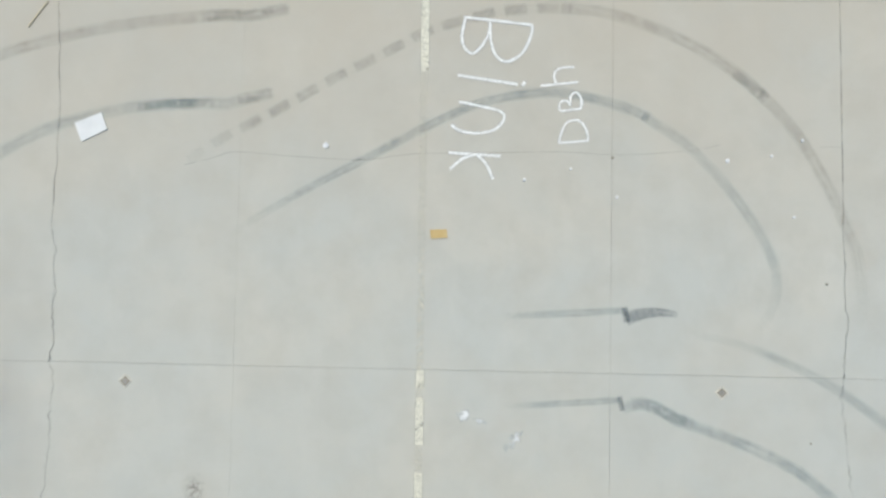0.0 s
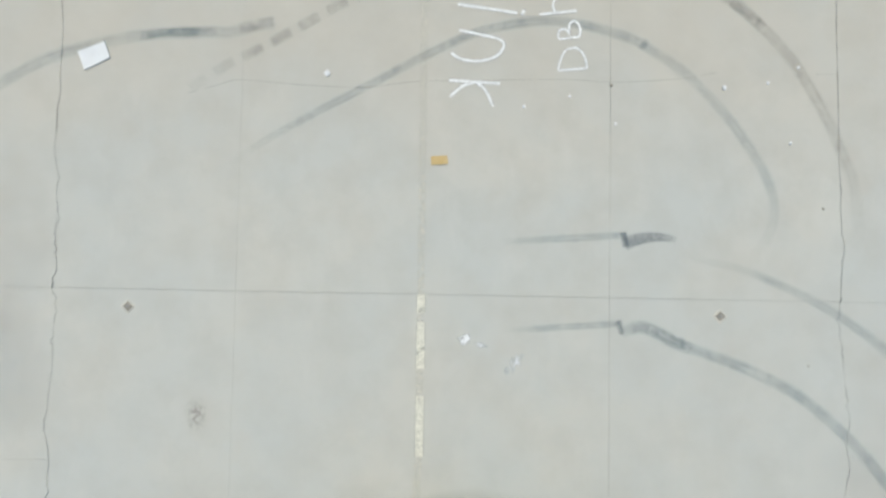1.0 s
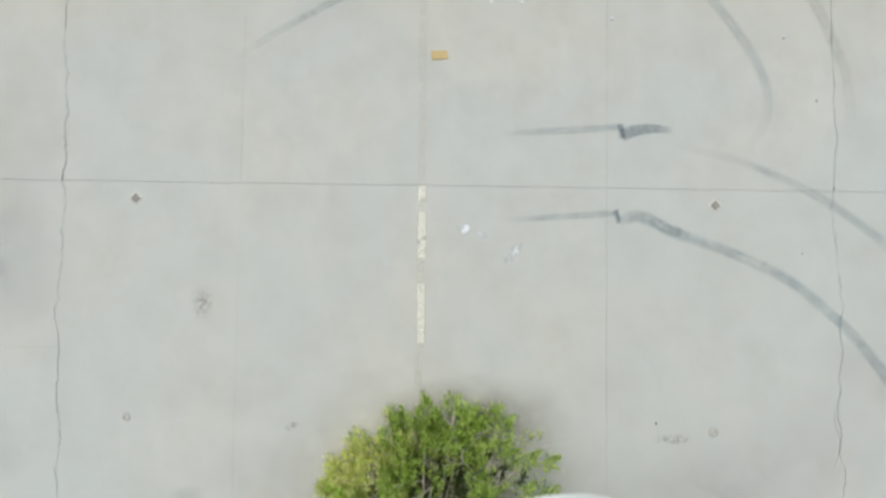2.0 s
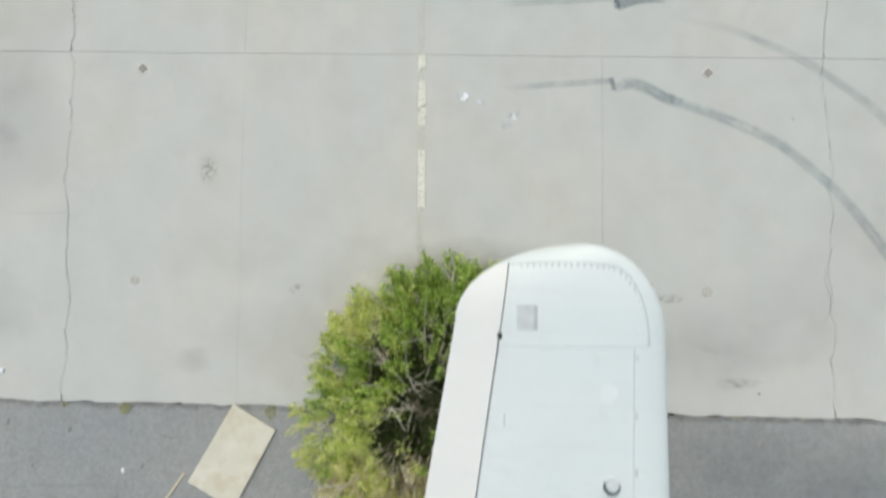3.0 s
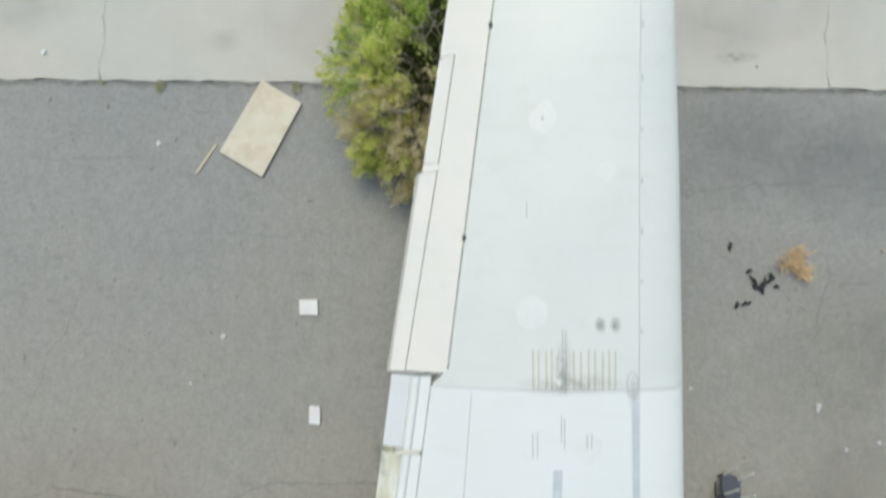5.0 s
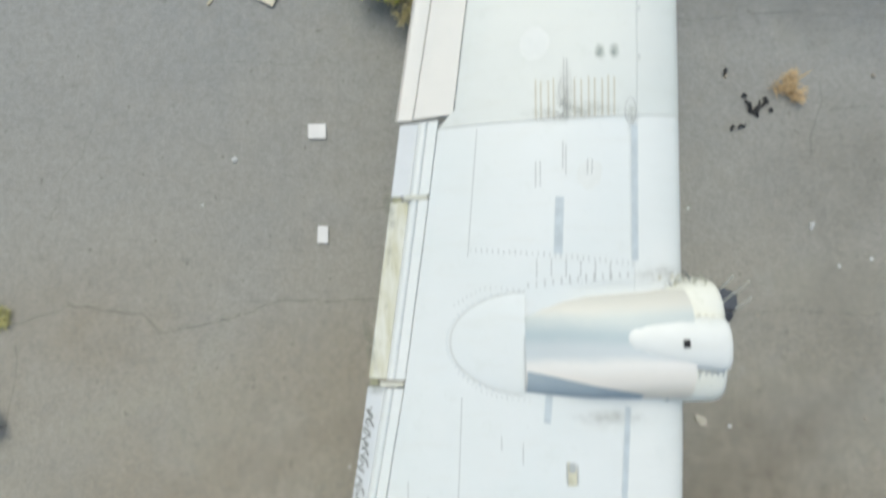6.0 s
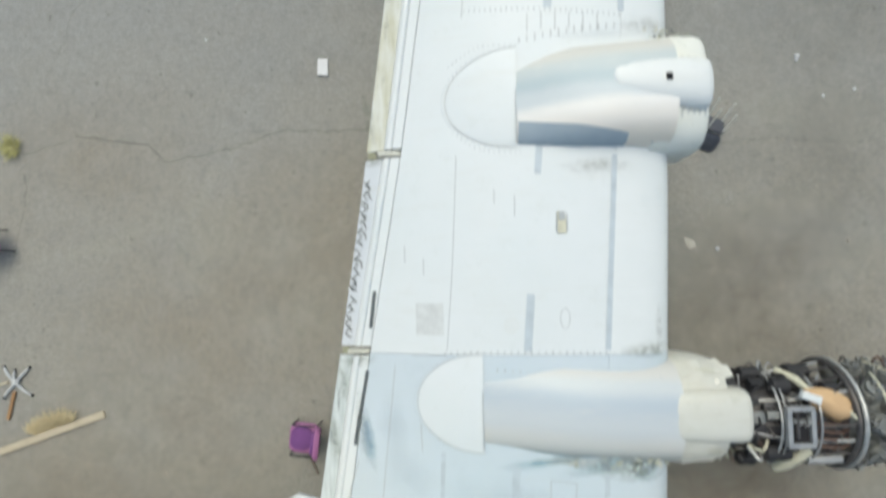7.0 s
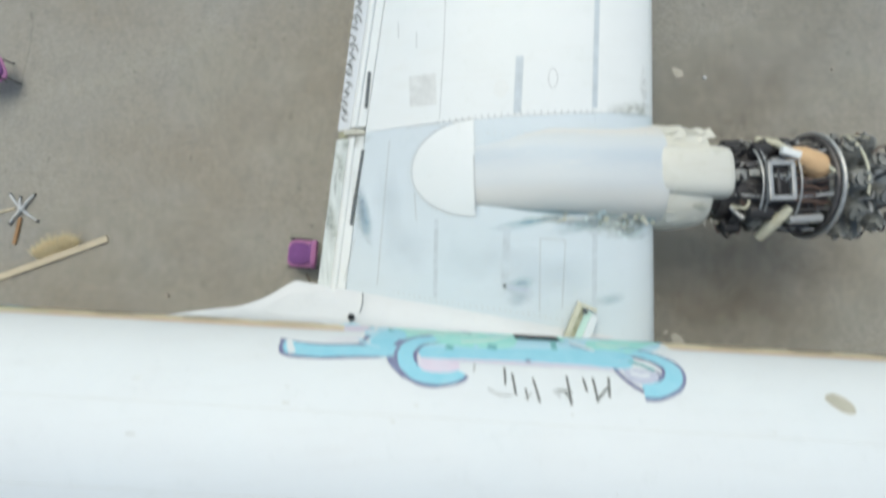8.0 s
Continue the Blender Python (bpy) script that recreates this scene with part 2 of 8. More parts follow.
M = {
    "concrete": concrete_material(),
    "asphalt": asphalt_material(),
    "wing": white_paint("wing_white", (0.675, 0.705, 0.705), (0.65, 0.685, 0.68), (0.58, 0.57, 0.515), 0.4),
    "wing_outer": white_paint("outer_wing_white", (0.63, 0.66, 0.64), (0.60, 0.632, 0.615), (0.53, 0.525, 0.465), 0.45),
    "wing_root": white_paint("wing_root_white", (0.55, 0.615, 0.65), (0.535, 0.60, 0.625), (0.50, 0.54, 0.545), 0.4),
    "wing_edge": white_paint("wing_edge_white", (0.70, 0.725, 0.715), (0.67, 0.70, 0.69), (0.55, 0.56, 0.53), 0.25),
    "aileron": white_paint("aileron_white", (0.70, 0.685, 0.645), (0.68, 0.67, 0.635), (0.57, 0.57, 0.53), 0.3),
    "flap": white_paint("flap_lavender", (0.63, 0.655, 0.67), (0.59, 0.62, 0.64), (0.48, 0.48, 0.45), 0.4),
    "flap_moss": worn("flap_mossy", (0.66, 0.67, 0.61), (0.50, 0.49, 0.35), scale=2.6, rough=0.75, stretch=(3.0, 0.7, 1), dirt=(0.16, 0.16, 0.10), dirt_lo=0.55, dirt_hi=0.72, dirt_scale=3.2),
    "flap_dark": worn("flap_streaked", (0.64, 0.69, 0.68), (0.46, 0.51, 0.50), scale=3.0, rough=0.6, stretch=(4.0, 0.6, 1), dirt=(0.08, 0.10, 0.10), dirt_lo=0.57, dirt_hi=0.70, dirt_scale=2.6),
    "fuselage": white_paint("fuselage_white", (0.605, 0.645, 0.66), (0.59, 0.625, 0.64), (0.50, 0.51, 0.50), 0.35, rough=0.55),
    "fillet": white_paint("fillet_white", (0.565, 0.59, 0.60), (0.53, 0.555, 0.57), (0.46, 0.46, 0.45), 0.35, rough=0.45),
    "sheet_outer": sheet_metal("sky_toned_outer_nacelle", -17.60, 0.02, 0.80, ((0.10, (0.65, 0.61, 0.54)), (0.22, (0.73, 0.70, 0.645)), (0.34, (0.73, 0.72, 0.69)), (0.46, (0.50, 0.55, 0.57)), (0.60, (0.39, 0.465, 0.495)), (0.74, (0.46, 0.515, 0.52)), (0.86, (0.565, 0.56, 0.52)))),
    "sheet_inner": sheet_metal("sky_toned_inner_nacelle", -22.185, -0.05, 0.80, ((0.08, (0.50, 0.51, 0.49)), (0.20, (0.60, 0.60, 0.57)), (0.38, (0.53, 0.565, 0.575)), (0.62, (0.425, 0.485, 0.53)), (0.76, (0.49, 0.53, 0.545)), (0.88, (0.57, 0.565, 0.535)))),
    "nacelle": white_paint("nacelle_cream", (0.68, 0.675, 0.64), (0.64, 0.645, 0.62), (0.53, 0.51, 0.44), 0.35, rough=0.4),
    "metal_teal": worn("teal_shade_skin", (0.34, 0.43, 0.45), (0.42, 0.49, 0.50), scale=2.0, rough=0.7, dirt=(0.30, 0.31, 0.22), dirt_scale=5.0),
    "metal_dark": worn("blue_grey_skin", (0.28, 0.345, 0.395), (0.33, 0.39, 0.43), scale=2.0, rough=0.7),
    "cowl": white_paint("cowl_cream", (0.575, 0.58, 0.535), (0.545, 0.54, 0.475), (0.42, 0.39, 0.30), 0.55, rough=0.45),
    "cowl_aged": white_paint("cowl_aged", (0.58, 0.585, 0.52), (0.52, 0.52, 0.44), (0.34, 0.33, 0.24), 0.7, rough=0.5),
    "cowl_stained": white_paint("cowl_stained", (0.70, 0.71, 0.665), (0.655, 0.665, 0.60), (0.40, 0.415, 0.31), 0.75, rough=0.5),
    "cowl_white": white_paint("cowl_white", (0.68, 0.70, 0.69), (0.64, 0.665, 0.655), (0.50, 0.49, 0.44), 0.3),
    "seam": plain("seam_grey", (0.43, 0.46, 0.465), 0.6),
    "seam_dark": plain("seam_dark", (0.10, 0.115, 0.12), 0.7),
    "band": plain("band_grey", (0.51, 0.575, 0.61), 0.5),
    "rivet": plain("rivet_grey", (0.52, 0.55, 0.55), 0.6),
    "patch": plain("patch_grey", (0.555, 0.58, 0.57), 0.5),
    "patch_faint": plain("patch_faint", (0.62, 0.645, 0.635), 0.5),
    "patch_pale": plain("patch_pale", (0.73, 0.745, 0.73), 0.4),
    "soot": decal("old_grime", (0.24, 0.235, 0.18), 0.36, patch=9.0, lo=0.35, hi=0.6, soft=0.9),
    "teal_shade_smear": decal("blue_green_shade_smear", (0.31, 0.51, 0.57), 0.6, patch=4.0, lo=0.3, hi=0.62, soft=0.9, stretch=(0.7, 1.6, 1)),
    "moss": decal("green_grime", (0.22, 0.24, 0.16), 0.6, patch=7.0, lo=0.35, hi=0.6, soft=0.9),
    "bluegrime": decal("blue_stain", (0.34, 0.46, 0.53), 0.25, patch=2.2, lo=0.25, hi=0.85, soft=1.0),
    "pale_spot": worn("pale_filler", (0.675, 0.70, 0.69), (0.64, 0.67, 0.655), scale=9.0, rough=0.5, dirt=(0.60, 0.62, 0.58), dirt_scale=8.0),
    "grey_spot": decal("grey_smudge", (0.28, 0.34, 0.29), 0.6, patch=5.0, lo=0.1, hi=0.6, soft=0.7),
    "moss_skin": worn("mossy_skin", (0.38, 0.38, 0.28), (0.22, 0.23, 0.14), scale=9.0, rough=0.85, dirt=(0.10, 0.10, 0.07), dirt_scale=14.0),
    "moss_grey": worn("grey_mossy_skin", (0.46, 0.47, 0.40), (0.34, 0.36, 0.29), scale=9.0, rough=0.85, dirt=(0.20, 0.21, 0.16), dirt_scale=14.0),
    "black": plain("black_rubber", (0.02, 0.02, 0.022), 0.6),
    "dark": plain("dark_void", (0.012, 0.012, 0.014), 0.9),
    "rust": worn("rusty_plate", (0.46, 0.31, 0.11), (0.52, 0.41, 0.22), scale=7.0, rough=0.8, dirt=(0.30, 0.19, 0.07), dirt_scale=9.0),
    "oily": worn("oily_engine", (0.04, 0.038, 0.04), (0.095, 0.09, 0.088), scale=9.0, rough=0.45, metal=0.3, dirt=(0.16, 0.13, 0.09), dirt_scale=11.0),
    "fins": worn("cylinder_grey", (0.27, 0.28, 0.265), (0.15, 0.155, 0.15), scale=12.0, rough=0.5, metal=0.5, dirt=(0.40, 0.39, 0.33), dirt_scale=16.0),
    "steel": worn("dull_steel", (0.42, 0.43, 0.43), (0.30, 0.31, 0.31), scale=8.0, rough=0.4, metal=0.5),
    "hose": plain("brown_hose", (0.10, 0.06, 0.045), 0.6),
    "tan": worn("tan_tank", (0.56, 0.38, 0.21), (0.50, 0.33, 0.18), scale=5.0, rough=0.7),
    "cream": worn("cream_duct", (0.58, 0.57, 0.45), (0.45, 0.44, 0.33), scale=8.0, rough=0.6, dirt=(0.2, 0.19, 0.14), dirt_scale=12.0),
    "purple": worn("purple_fabric", (0.185, 0.072, 0.24), (0.15, 0.058, 0.195), scale=8.0, rough=0.9, grain=120.0, grain_mix=0.3, bump=0.3),
    "mauve": worn("mauve_plastic", (0.36, 0.14, 0.31), (0.31, 0.12, 0.27), scale=8.0, rough=0.6),
    "slate": worn("slate_plastic", (0.05, 0.055, 0.07), (0.085, 0.09, 0.11), scale=9.0, rough=0.35),
    "navy": worn("navy_fabric", (0.06, 0.058, 0.085), (0.09, 0.085, 0.12), scale=8.0, rough=0.9, grain=120.0, grain_mix=0.3, bump=0.3),
    "card": worn("white_board", (0.66, 0.67, 0.675), (0.60, 0.61, 0.62), scale=4.0, rough=0.6, dirt=(0.55, 0.55, 0.53), dirt_scale=6.0),
    "plywood": worn("weathered_board", (0.58, 0.555, 0.47), (0.51, 0.48, 0.385), scale=2.2, rough=0.7, grain=50.0, dirt=(0.42, 0.33, 0.20), dirt_scale=1.9, dirt_lo=0.5, dirt_hi=0.75),
    "wood": worn("pale_wood", (0.50, 0.44, 0.33), (0.42, 0.36, 0.26), scale=5.0, rough=0.8, stretch=(0.5, 3.0, 1)),
    "wood_grey": worn("grey_wood", (0.12, 0.10, 0.08), (0.17, 0.14, 0.11), scale=6.0, rough=0.8),
    "wood_dark": worn("brown_wood", (0.33, 0.19, 0.09), (0.26, 0.15, 0.07), scale=6.0, rough=0.7),
    "straw": worn("dry_straw", (0.60, 0.45, 0.27), (0.50, 0.36, 0.19), scale=10.0, rough=0.9),
    "straw_olive": worn("dry_weed", (0.44, 0.42, 0.19), (0.36, 0.34, 0.14), scale=10.0, rough=0.9),
    "straw_pale": worn("pale_straw", (0.60, 0.51, 0.32), (0.52, 0.43, 0.25), scale=10.0, rough=0.9),
    "weed_green": worn("dull_weed", (0.26, 0.27, 0.15), (0.33, 0.31, 0.18), scale=10.0, rough=0.9),
    "bark": worn("grey_bark", (0.42, 0.37, 0.31), (0.60, 0.55, 0.48), scale=9.0, rough=0.9),
    "belt": worn("peach_stripe", (0.65, 0.57, 0.385), (0.62, 0.55, 0.39), scale=1.4, rough=0.55, dirt=(0.58, 0.46, 0.33), dirt_scale=1.6, dirt_lo=0.5, dirt_hi=0.7),
    "belt_green": worn("faded_green_stripe", (0.60, 0.60, 0.40), (0.64, 0.60, 0.42), scale=1.6, rough=0.55, dirt=(0.56, 0.46, 0.36), dirt_scale=2.2),
    "pink": plain("pink_stripe", (0.62, 0.43, 0.36), 0.5),
    "pane": worn("boarded_pane", (0.42, 0.36, 0.28), (0.48, 0.39, 0.32), scale=3.0, rough=0.45, dirt=(0.34, 0.31, 0.22), dirt_scale=4.0),
    "pane_pale": worn("painted_over_pane", (0.60, 0.49, 0.34), (0.63, 0.53, 0.37), scale=3.0, rough=0.5),
    "seal": plain("window_recess_shade", (0.17, 0.165, 0.12), 0.8),
    "cyan": worn("cyan_spray", (0.23, 0.52, 0.63), (0.29, 0.56, 0.66), scale=5.0, rough=0.6, dirt=(0.44, 0.60, 0.60), dirt_scale=4.0),
    "mint": worn("mint_spray", (0.27, 0.60, 0.55), (0.34, 0.63, 0.58), scale=4.0, rough=0.6, dirt=(0.46, 0.60, 0.55), dirt_scale=4.0),
    "lilac": worn("lilac_spray", (0.42, 0.45, 0.56), (0.47, 0.50, 0.58), scale=4.0, rough=0.6),
    "outline": worn("violet_outline", (0.14, 0.14, 0.25), (0.20, 0.24, 0.36), scale=5.0, rough=0.6),
    "pale_blue": worn("pale_blue_spray", (0.34, 0.56, 0.66), (0.40, 0.60, 0.68), scale=4.0, rough=0.6),
    "mint_pale": worn("pale_mint_spray", (0.44, 0.63, 0.56), (0.48, 0.66, 0.60), scale=5.0, rough=0.6),
    "teal": worn("teal_spray", (0.12, 0.34, 0.36), (0.18, 0.42, 0.44), scale=5.0, rough=0.6),
    "pink_pale": worn("pale_pink_spray", (0.60, 0.52, 0.62), (0.58, 0.56, 0.64), scale=4.0, rough=0.6),
    "blue_mark": decal("blue_stain_mark", (0.25, 0.40, 0.52), 0.6, patch=3.0, lo=0.2, hi=0.7, soft=0.9),
    "bush_floor_shade": decal("leaf_litter", (0.12, 0.097, 0.07), 0.85, patch=4.0, lo=0.15, hi=0.5, soft=0.9),
    "pane_frame": plain("window_surround", (0.58, 0.50, 0.36), 0.5),
    "patch_stain": plain("roof_stain", (0.42, 0.41, 0.34), 0.6),
    "soot_line": plain("sooty_stiffener", (0.50, 0.48, 0.38), 0.6),
    "marker": plain("black_marker", (0.15, 0.16, 0.155), 0.6),
    "skid": decal("tyre_rubber", (0.13, 0.24, 0.28), 0.49, patch=2.2, lo=0.15, hi=0.7, soft=0.5, fine=20.0, streak=0.55),
    "skid_dark": decal("thick_tyre_rubber", (0.14, 0.175, 0.20), 0.56, patch=4.0, lo=0.1, hi=0.5, soft=0.35, fine=20.0, streak=0.35),
    "skid_faint": decal("faint_tyre_rubber", (0.16, 0.255, 0.285), 0.36, patch=1.6, lo=0.15, hi=0.65, soft=0.6, fine=20.0, streak=0.5),
    "skid_brown": decal("brown_tyre_rubber", (0.24, 0.215, 0.175), 0.34, patch=3.0, lo=0.15, hi=0.65, soft=0.5, fine=20.0, streak=0.55),
    "skid_dash": decal("broken_tyre_rubber", (0.23, 0.235, 0.21), 0.40, patch=2.5, lo=0.2, hi=0.65, soft=0.55, dash=0.62, streak=0.3),
    "skid_chop": decal("choppy_tyre_rubber", (0.16, 0.20, 0.215), 0.42, patch=7.0, lo=0.38, hi=0.55, soft=0.5, fine=20.0, streak=0.8),
    "chalk": decal("white_chalk", (0.80, 0.81, 0.80), 1.0, patch=14.0, lo=0.05, hi=0.3, soft=0.35),
    "line": decal("faded_line_paint", (0.72, 0.70, 0.60), 1.0, patch=5.0, lo=0.28, hi=0.44, soft=0.2),
    "line_ghost": decal("worn_line_paint", (0.55, 0.525, 0.45), 1.0, patch=16.0, lo=0.42, hi=0.66, soft=0.4, hard=True),
    "splat": decal("white_splash", (0.74, 0.755, 0.76), 1.0, patch=9.0, lo=0.2, hi=0.6, soft=1.0, hard=True),
    "splat_thin": decal("thin_white_splash", (0.66, 0.68, 0.69), 1.0, patch=7.0, lo=0.3, hi=0.65, soft=1.0, stretch=(1.6, 1.0, 1), hard=True),
    "rust_stain": decal("rust_stain", (0.23, 0.18, 0.14), 0.55, patch=13.0, lo=0.45, hi=0.58, soft=0.9),
    "soil": decal("wind_blown_soil", (0.34, 0.29, 0.23), 0.5, patch=1.3, lo=0.3, hi=0.75, soft=1.0),
    "soil_dark": decal("dark_brown_soil", (0.20, 0.165, 0.14), 0.6, patch=2.0, lo=0.2, hi=0.7, soft=1.0),
    "dust": decal("pale_dust", (0.42, 0.345, 0.245), 0.45, patch=0.6, lo=0.25, hi=0.8, soft=1.0),
    "dust_shade": decal("brown_dust_shade", (0.235, 0.225, 0.19), 0.5, patch=0.6, lo=0.25, hi=0.8, soft=1.0),
    "pink_dust": decal("pinkish_dust", (0.50, 0.415, 0.35), 0.26, patch=1.2, lo=0.25, hi=0.75, soft=1.0),
    "dust_warm_shade": decal("warm_dust_shade", (0.235, 0.195, 0.135), 0.62, patch=0.6, lo=0.2, hi=0.75, soft=1.0),
    "asphalt_wash": decal("dark_asphalt", (0.17, 0.18, 0.19), 0.47, patch=0.7, lo=0.15, hi=0.75, soft=1.0),
    "grey_wash": decal("grey_weathering", (0.33, 0.315, 0.30), 0.45, patch=0.9, lo=0.25, hi=0.8, soft=1.0),
    "crack": decal("crack_dirt", (0.13, 0.125, 0.11), 0.30, patch=3.0, lo=0.25, hi=0.65, soft=0.8),
    "edge_dirt": decal("edge_dirt", (0.17, 0.16, 0.135), 0.6, patch=4.0, lo=0.36, hi=0.66, soft=0.9),
    "crack_joint": decal("joint_dirt", (0.16, 0.155, 0.14), 0.45, patch=1.8, lo=0.4, hi=0.62, soft=0.8),
    "crack_faint": decal("faint_crack_dirt", (0.17, 0.16, 0.14), 0.4, patch=3.0, lo=0.3, hi=0.6, soft=0.8),
}


def leaf_material(name, stops):
    n = Nodes(name)
    g = n.add("ShaderNodeNewGeometry")
    r = n.add("ShaderNodeValToRGB")
    n.link(g.outputs["Random Per Island"], r.inputs[0])
    e = r.color_ramp.elements
    e[0].color, e[1].color = (*stops[0], 1), (*stops[-1], 1)
    for k, c in enumerate(stops[1:-1]):
        x = e.new((k + 1) / (len(stops) - 1))
        x.color = (*c, 1)
    tone = n.mix(n.ramp(n.noise(2.6, detail=3.0), 0.5, 0.66, 0.0, 0.65), r.outputs[0], stops[-1])
    tone = n.mix(n.ramp(n.noise(3.1, detail=3.0, turn=0.8), 0.34, 0.5, 0.45, 0.0), tone, tuple(v * 0.8 for v in stops[0]))
    n.colour(tone)
    n.surface(0.55)
    tr = n.add("ShaderNodeBsdfTranslucent")
    n.link(tone, tr.inputs[0])
    mx = n.add("ShaderNodeMixShader")
    mx.inputs[0].default_value = 0.5
    n.link(n.bsdf.outputs[0], mx.inputs[1])
    n.link(tr.outputs[0], mx.inputs[2])
    n.link(mx.outputs[0], n.out.inputs["Surface"])
    return n.m


M["leaf"] = leaf_material("green_leaves", ((0.10, 0.17, 0.03), (0.30, 0.45, 0.07), (0.50, 0.66, 0.14), (0.68, 0.77, 0.28)))
M["leaf_dry"] = leaf_material("yellowing_leaves", ((0.42, 0.50, 0.10), (0.64, 0.73, 0.18), (0.77, 0.79, 0.30), (0.82, 0.76, 0.44)))
# inner leaves carry the shade inside the bush in their colour
M["leaf_deep"] = leaf_material("shade_dark_inner_leaves", ((0.035, 0.06, 0.015), (0.06, 0.10, 0.025), (0.10, 0.14, 0.04), (0.14, 0.15, 0.07)))
M["leaf_tan"] = leaf_material("dead_leaves", ((0.55, 0.50, 0.26), (0.68, 0.62, 0.38), (0.76, 0.68, 0.46), (0.80, 0.74, 0.56)))



# ---- building helpers ----
def mesh_of(name, verts, faces, material, smooth=False):
    me = bpy.data.meshes.new(name)
    me.from_pydata([tuple(v) for v in verts], [], faces)
    me.materials.append(material)
    if smooth:
        me.shade_smooth()
    me.update()
    return me


def part(name, bm, material, parent=None, label="", smooth=False):
    """Links a bmesh as one mesh object under a thing or a part."""
    me = bpy.data.meshes.new(name)
    bm.normal_update()
    bm.to_mesh(me)
    bm.free()
    me.materials.append(material)
    if smooth:
        me.shade_smooth()
        me.set_sharp_from_angle(angle=radians(40))
    ob = new(name, me)
    ob.parent = parent
    if label:
        tagged(ob, label)
    return ob


def part_py(name, verts, faces, material, parent=None, label="", smooth=False):
    bm = bmesh.new()
    vs = [bm.verts.new(v) for v in verts]
    for f in faces:
        try:
            bm.faces.new([vs[i] for i in f])
        except ValueError:
            pass
    return part(name, bm, material, parent, label, smooth)


def empty(name, at, label, category, group="", turn=0.0, kind=""):
    ob = new(name)
    ob.empty_display_size = 0.2
    ob.matrix_world = pose(*at, 0, 0, turn)
    return tagged(ob, label, category, group, kind)


def box(size, at=(0, 0, 0), bevel=0.0, turn=None, segments=2):
    bm = bmesh.new()
    bmesh.ops.create_cube(bm, size=1.0)
    bmesh.ops.scale(bm, vec=size, verts=bm.verts)
    if bevel:
        bmesh.ops.bevel(bm, geom=bm.edges[:], offset=bevel, segments=segments, profile=0.6, affect="EDGES")
    m = Matrix.Translation(at) @ (turn if turn else Matrix())
    bmesh.ops.transform(bm, matrix=m, verts=bm.verts)
    return bm


def join(*bms):
    out = bms[0]
    for b in bms[1:]:
        me = bpy.data.meshes.new("joined")
        b.to_mesh(me)
        b.free()
        out.from_mesh(me)
        bpy.data.meshes.remove(me)
    return out


def tube(points, radius, sides=8, ends=True, radii=None):
    """A round bar along a line of points."""
    pts = [Vector(p) for p in points]
    bm = bmesh.new()
    rings = []
    for i, p in enumerate(pts):
        d = (pts[min(i + 1, len(pts) - 1)] - pts[max(i - 1, 0)]).normalized()
        a = d.orthogonal().normalized() if i == 0 else (rings_axis - d * rings_axis.dot(d)).normalized()
        rings_axis = a
        b = d.cross(a)
        r = radii[i] if radii else radius
        rings.append([bm.verts.new(p + r * (math.cos(k) * a + math.sin(k) * b)) for k in (2 * math.pi * j / sides for j in range(sides))])
    for r0, r1 in zip(rings, rings[1:]):
        for j in range(sides):
            bm.faces.new((r0[j], r0[(j + 1) % sides], r1[(j + 1) % sides], r1[j]))
    if ends:
        bm.faces.new(rings[0][::-1])
        bm.faces.new(rings[-1])
    return bm


def lathe(profile, sides=24, turn=None):
    """A turned solid: profile of (radius, height) about z, then placed by turn."""
    bm = bmesh.new()
    rings = []
    for r, z in profile:
        rings.append([bm.verts.new((max(r, 0.001) * math.cos(2 * math.pi * j / sides), max(r, 0.001) * math.sin(2 * math.pi * j / sides), z)) for j in range(sides)])
    for r0, r1 in zip(rings, rings[1:]):
        for j in range(sides):
            bm.faces.new((r0[j], r0[(j + 1) % sides], r1[(j + 1) % sides], r1[j]))
    bm.faces.new(rings[0][::-1])
    bm.faces.new(rings[-1])
    if turn:
        bmesh.ops.transform(bm, matrix=turn, verts=bm.verts)
    return bm


def smooth_line(points, step=0.12):
    """Points along a smooth curve through the given ones."""
    p = [Vector(q) for q in points]
    p = [2 * p[0] - p[1], *p, 2 * p[-1] - p[-2]]
    out = []
    for a, b, c, d in zip(p, p[1:], p[2:], p[3:]):
        n = max(2, int((c - b).length / step))
        for k in range(n):
            t = k / n
            out.append(0.5 * (2 * b + (c - a) * t + (2 * a - 5 * b + 4 * c - d) * t * t + (3 * b - a - 3 * c + d) * t ** 3))
    out.append(p[-2])
    return out


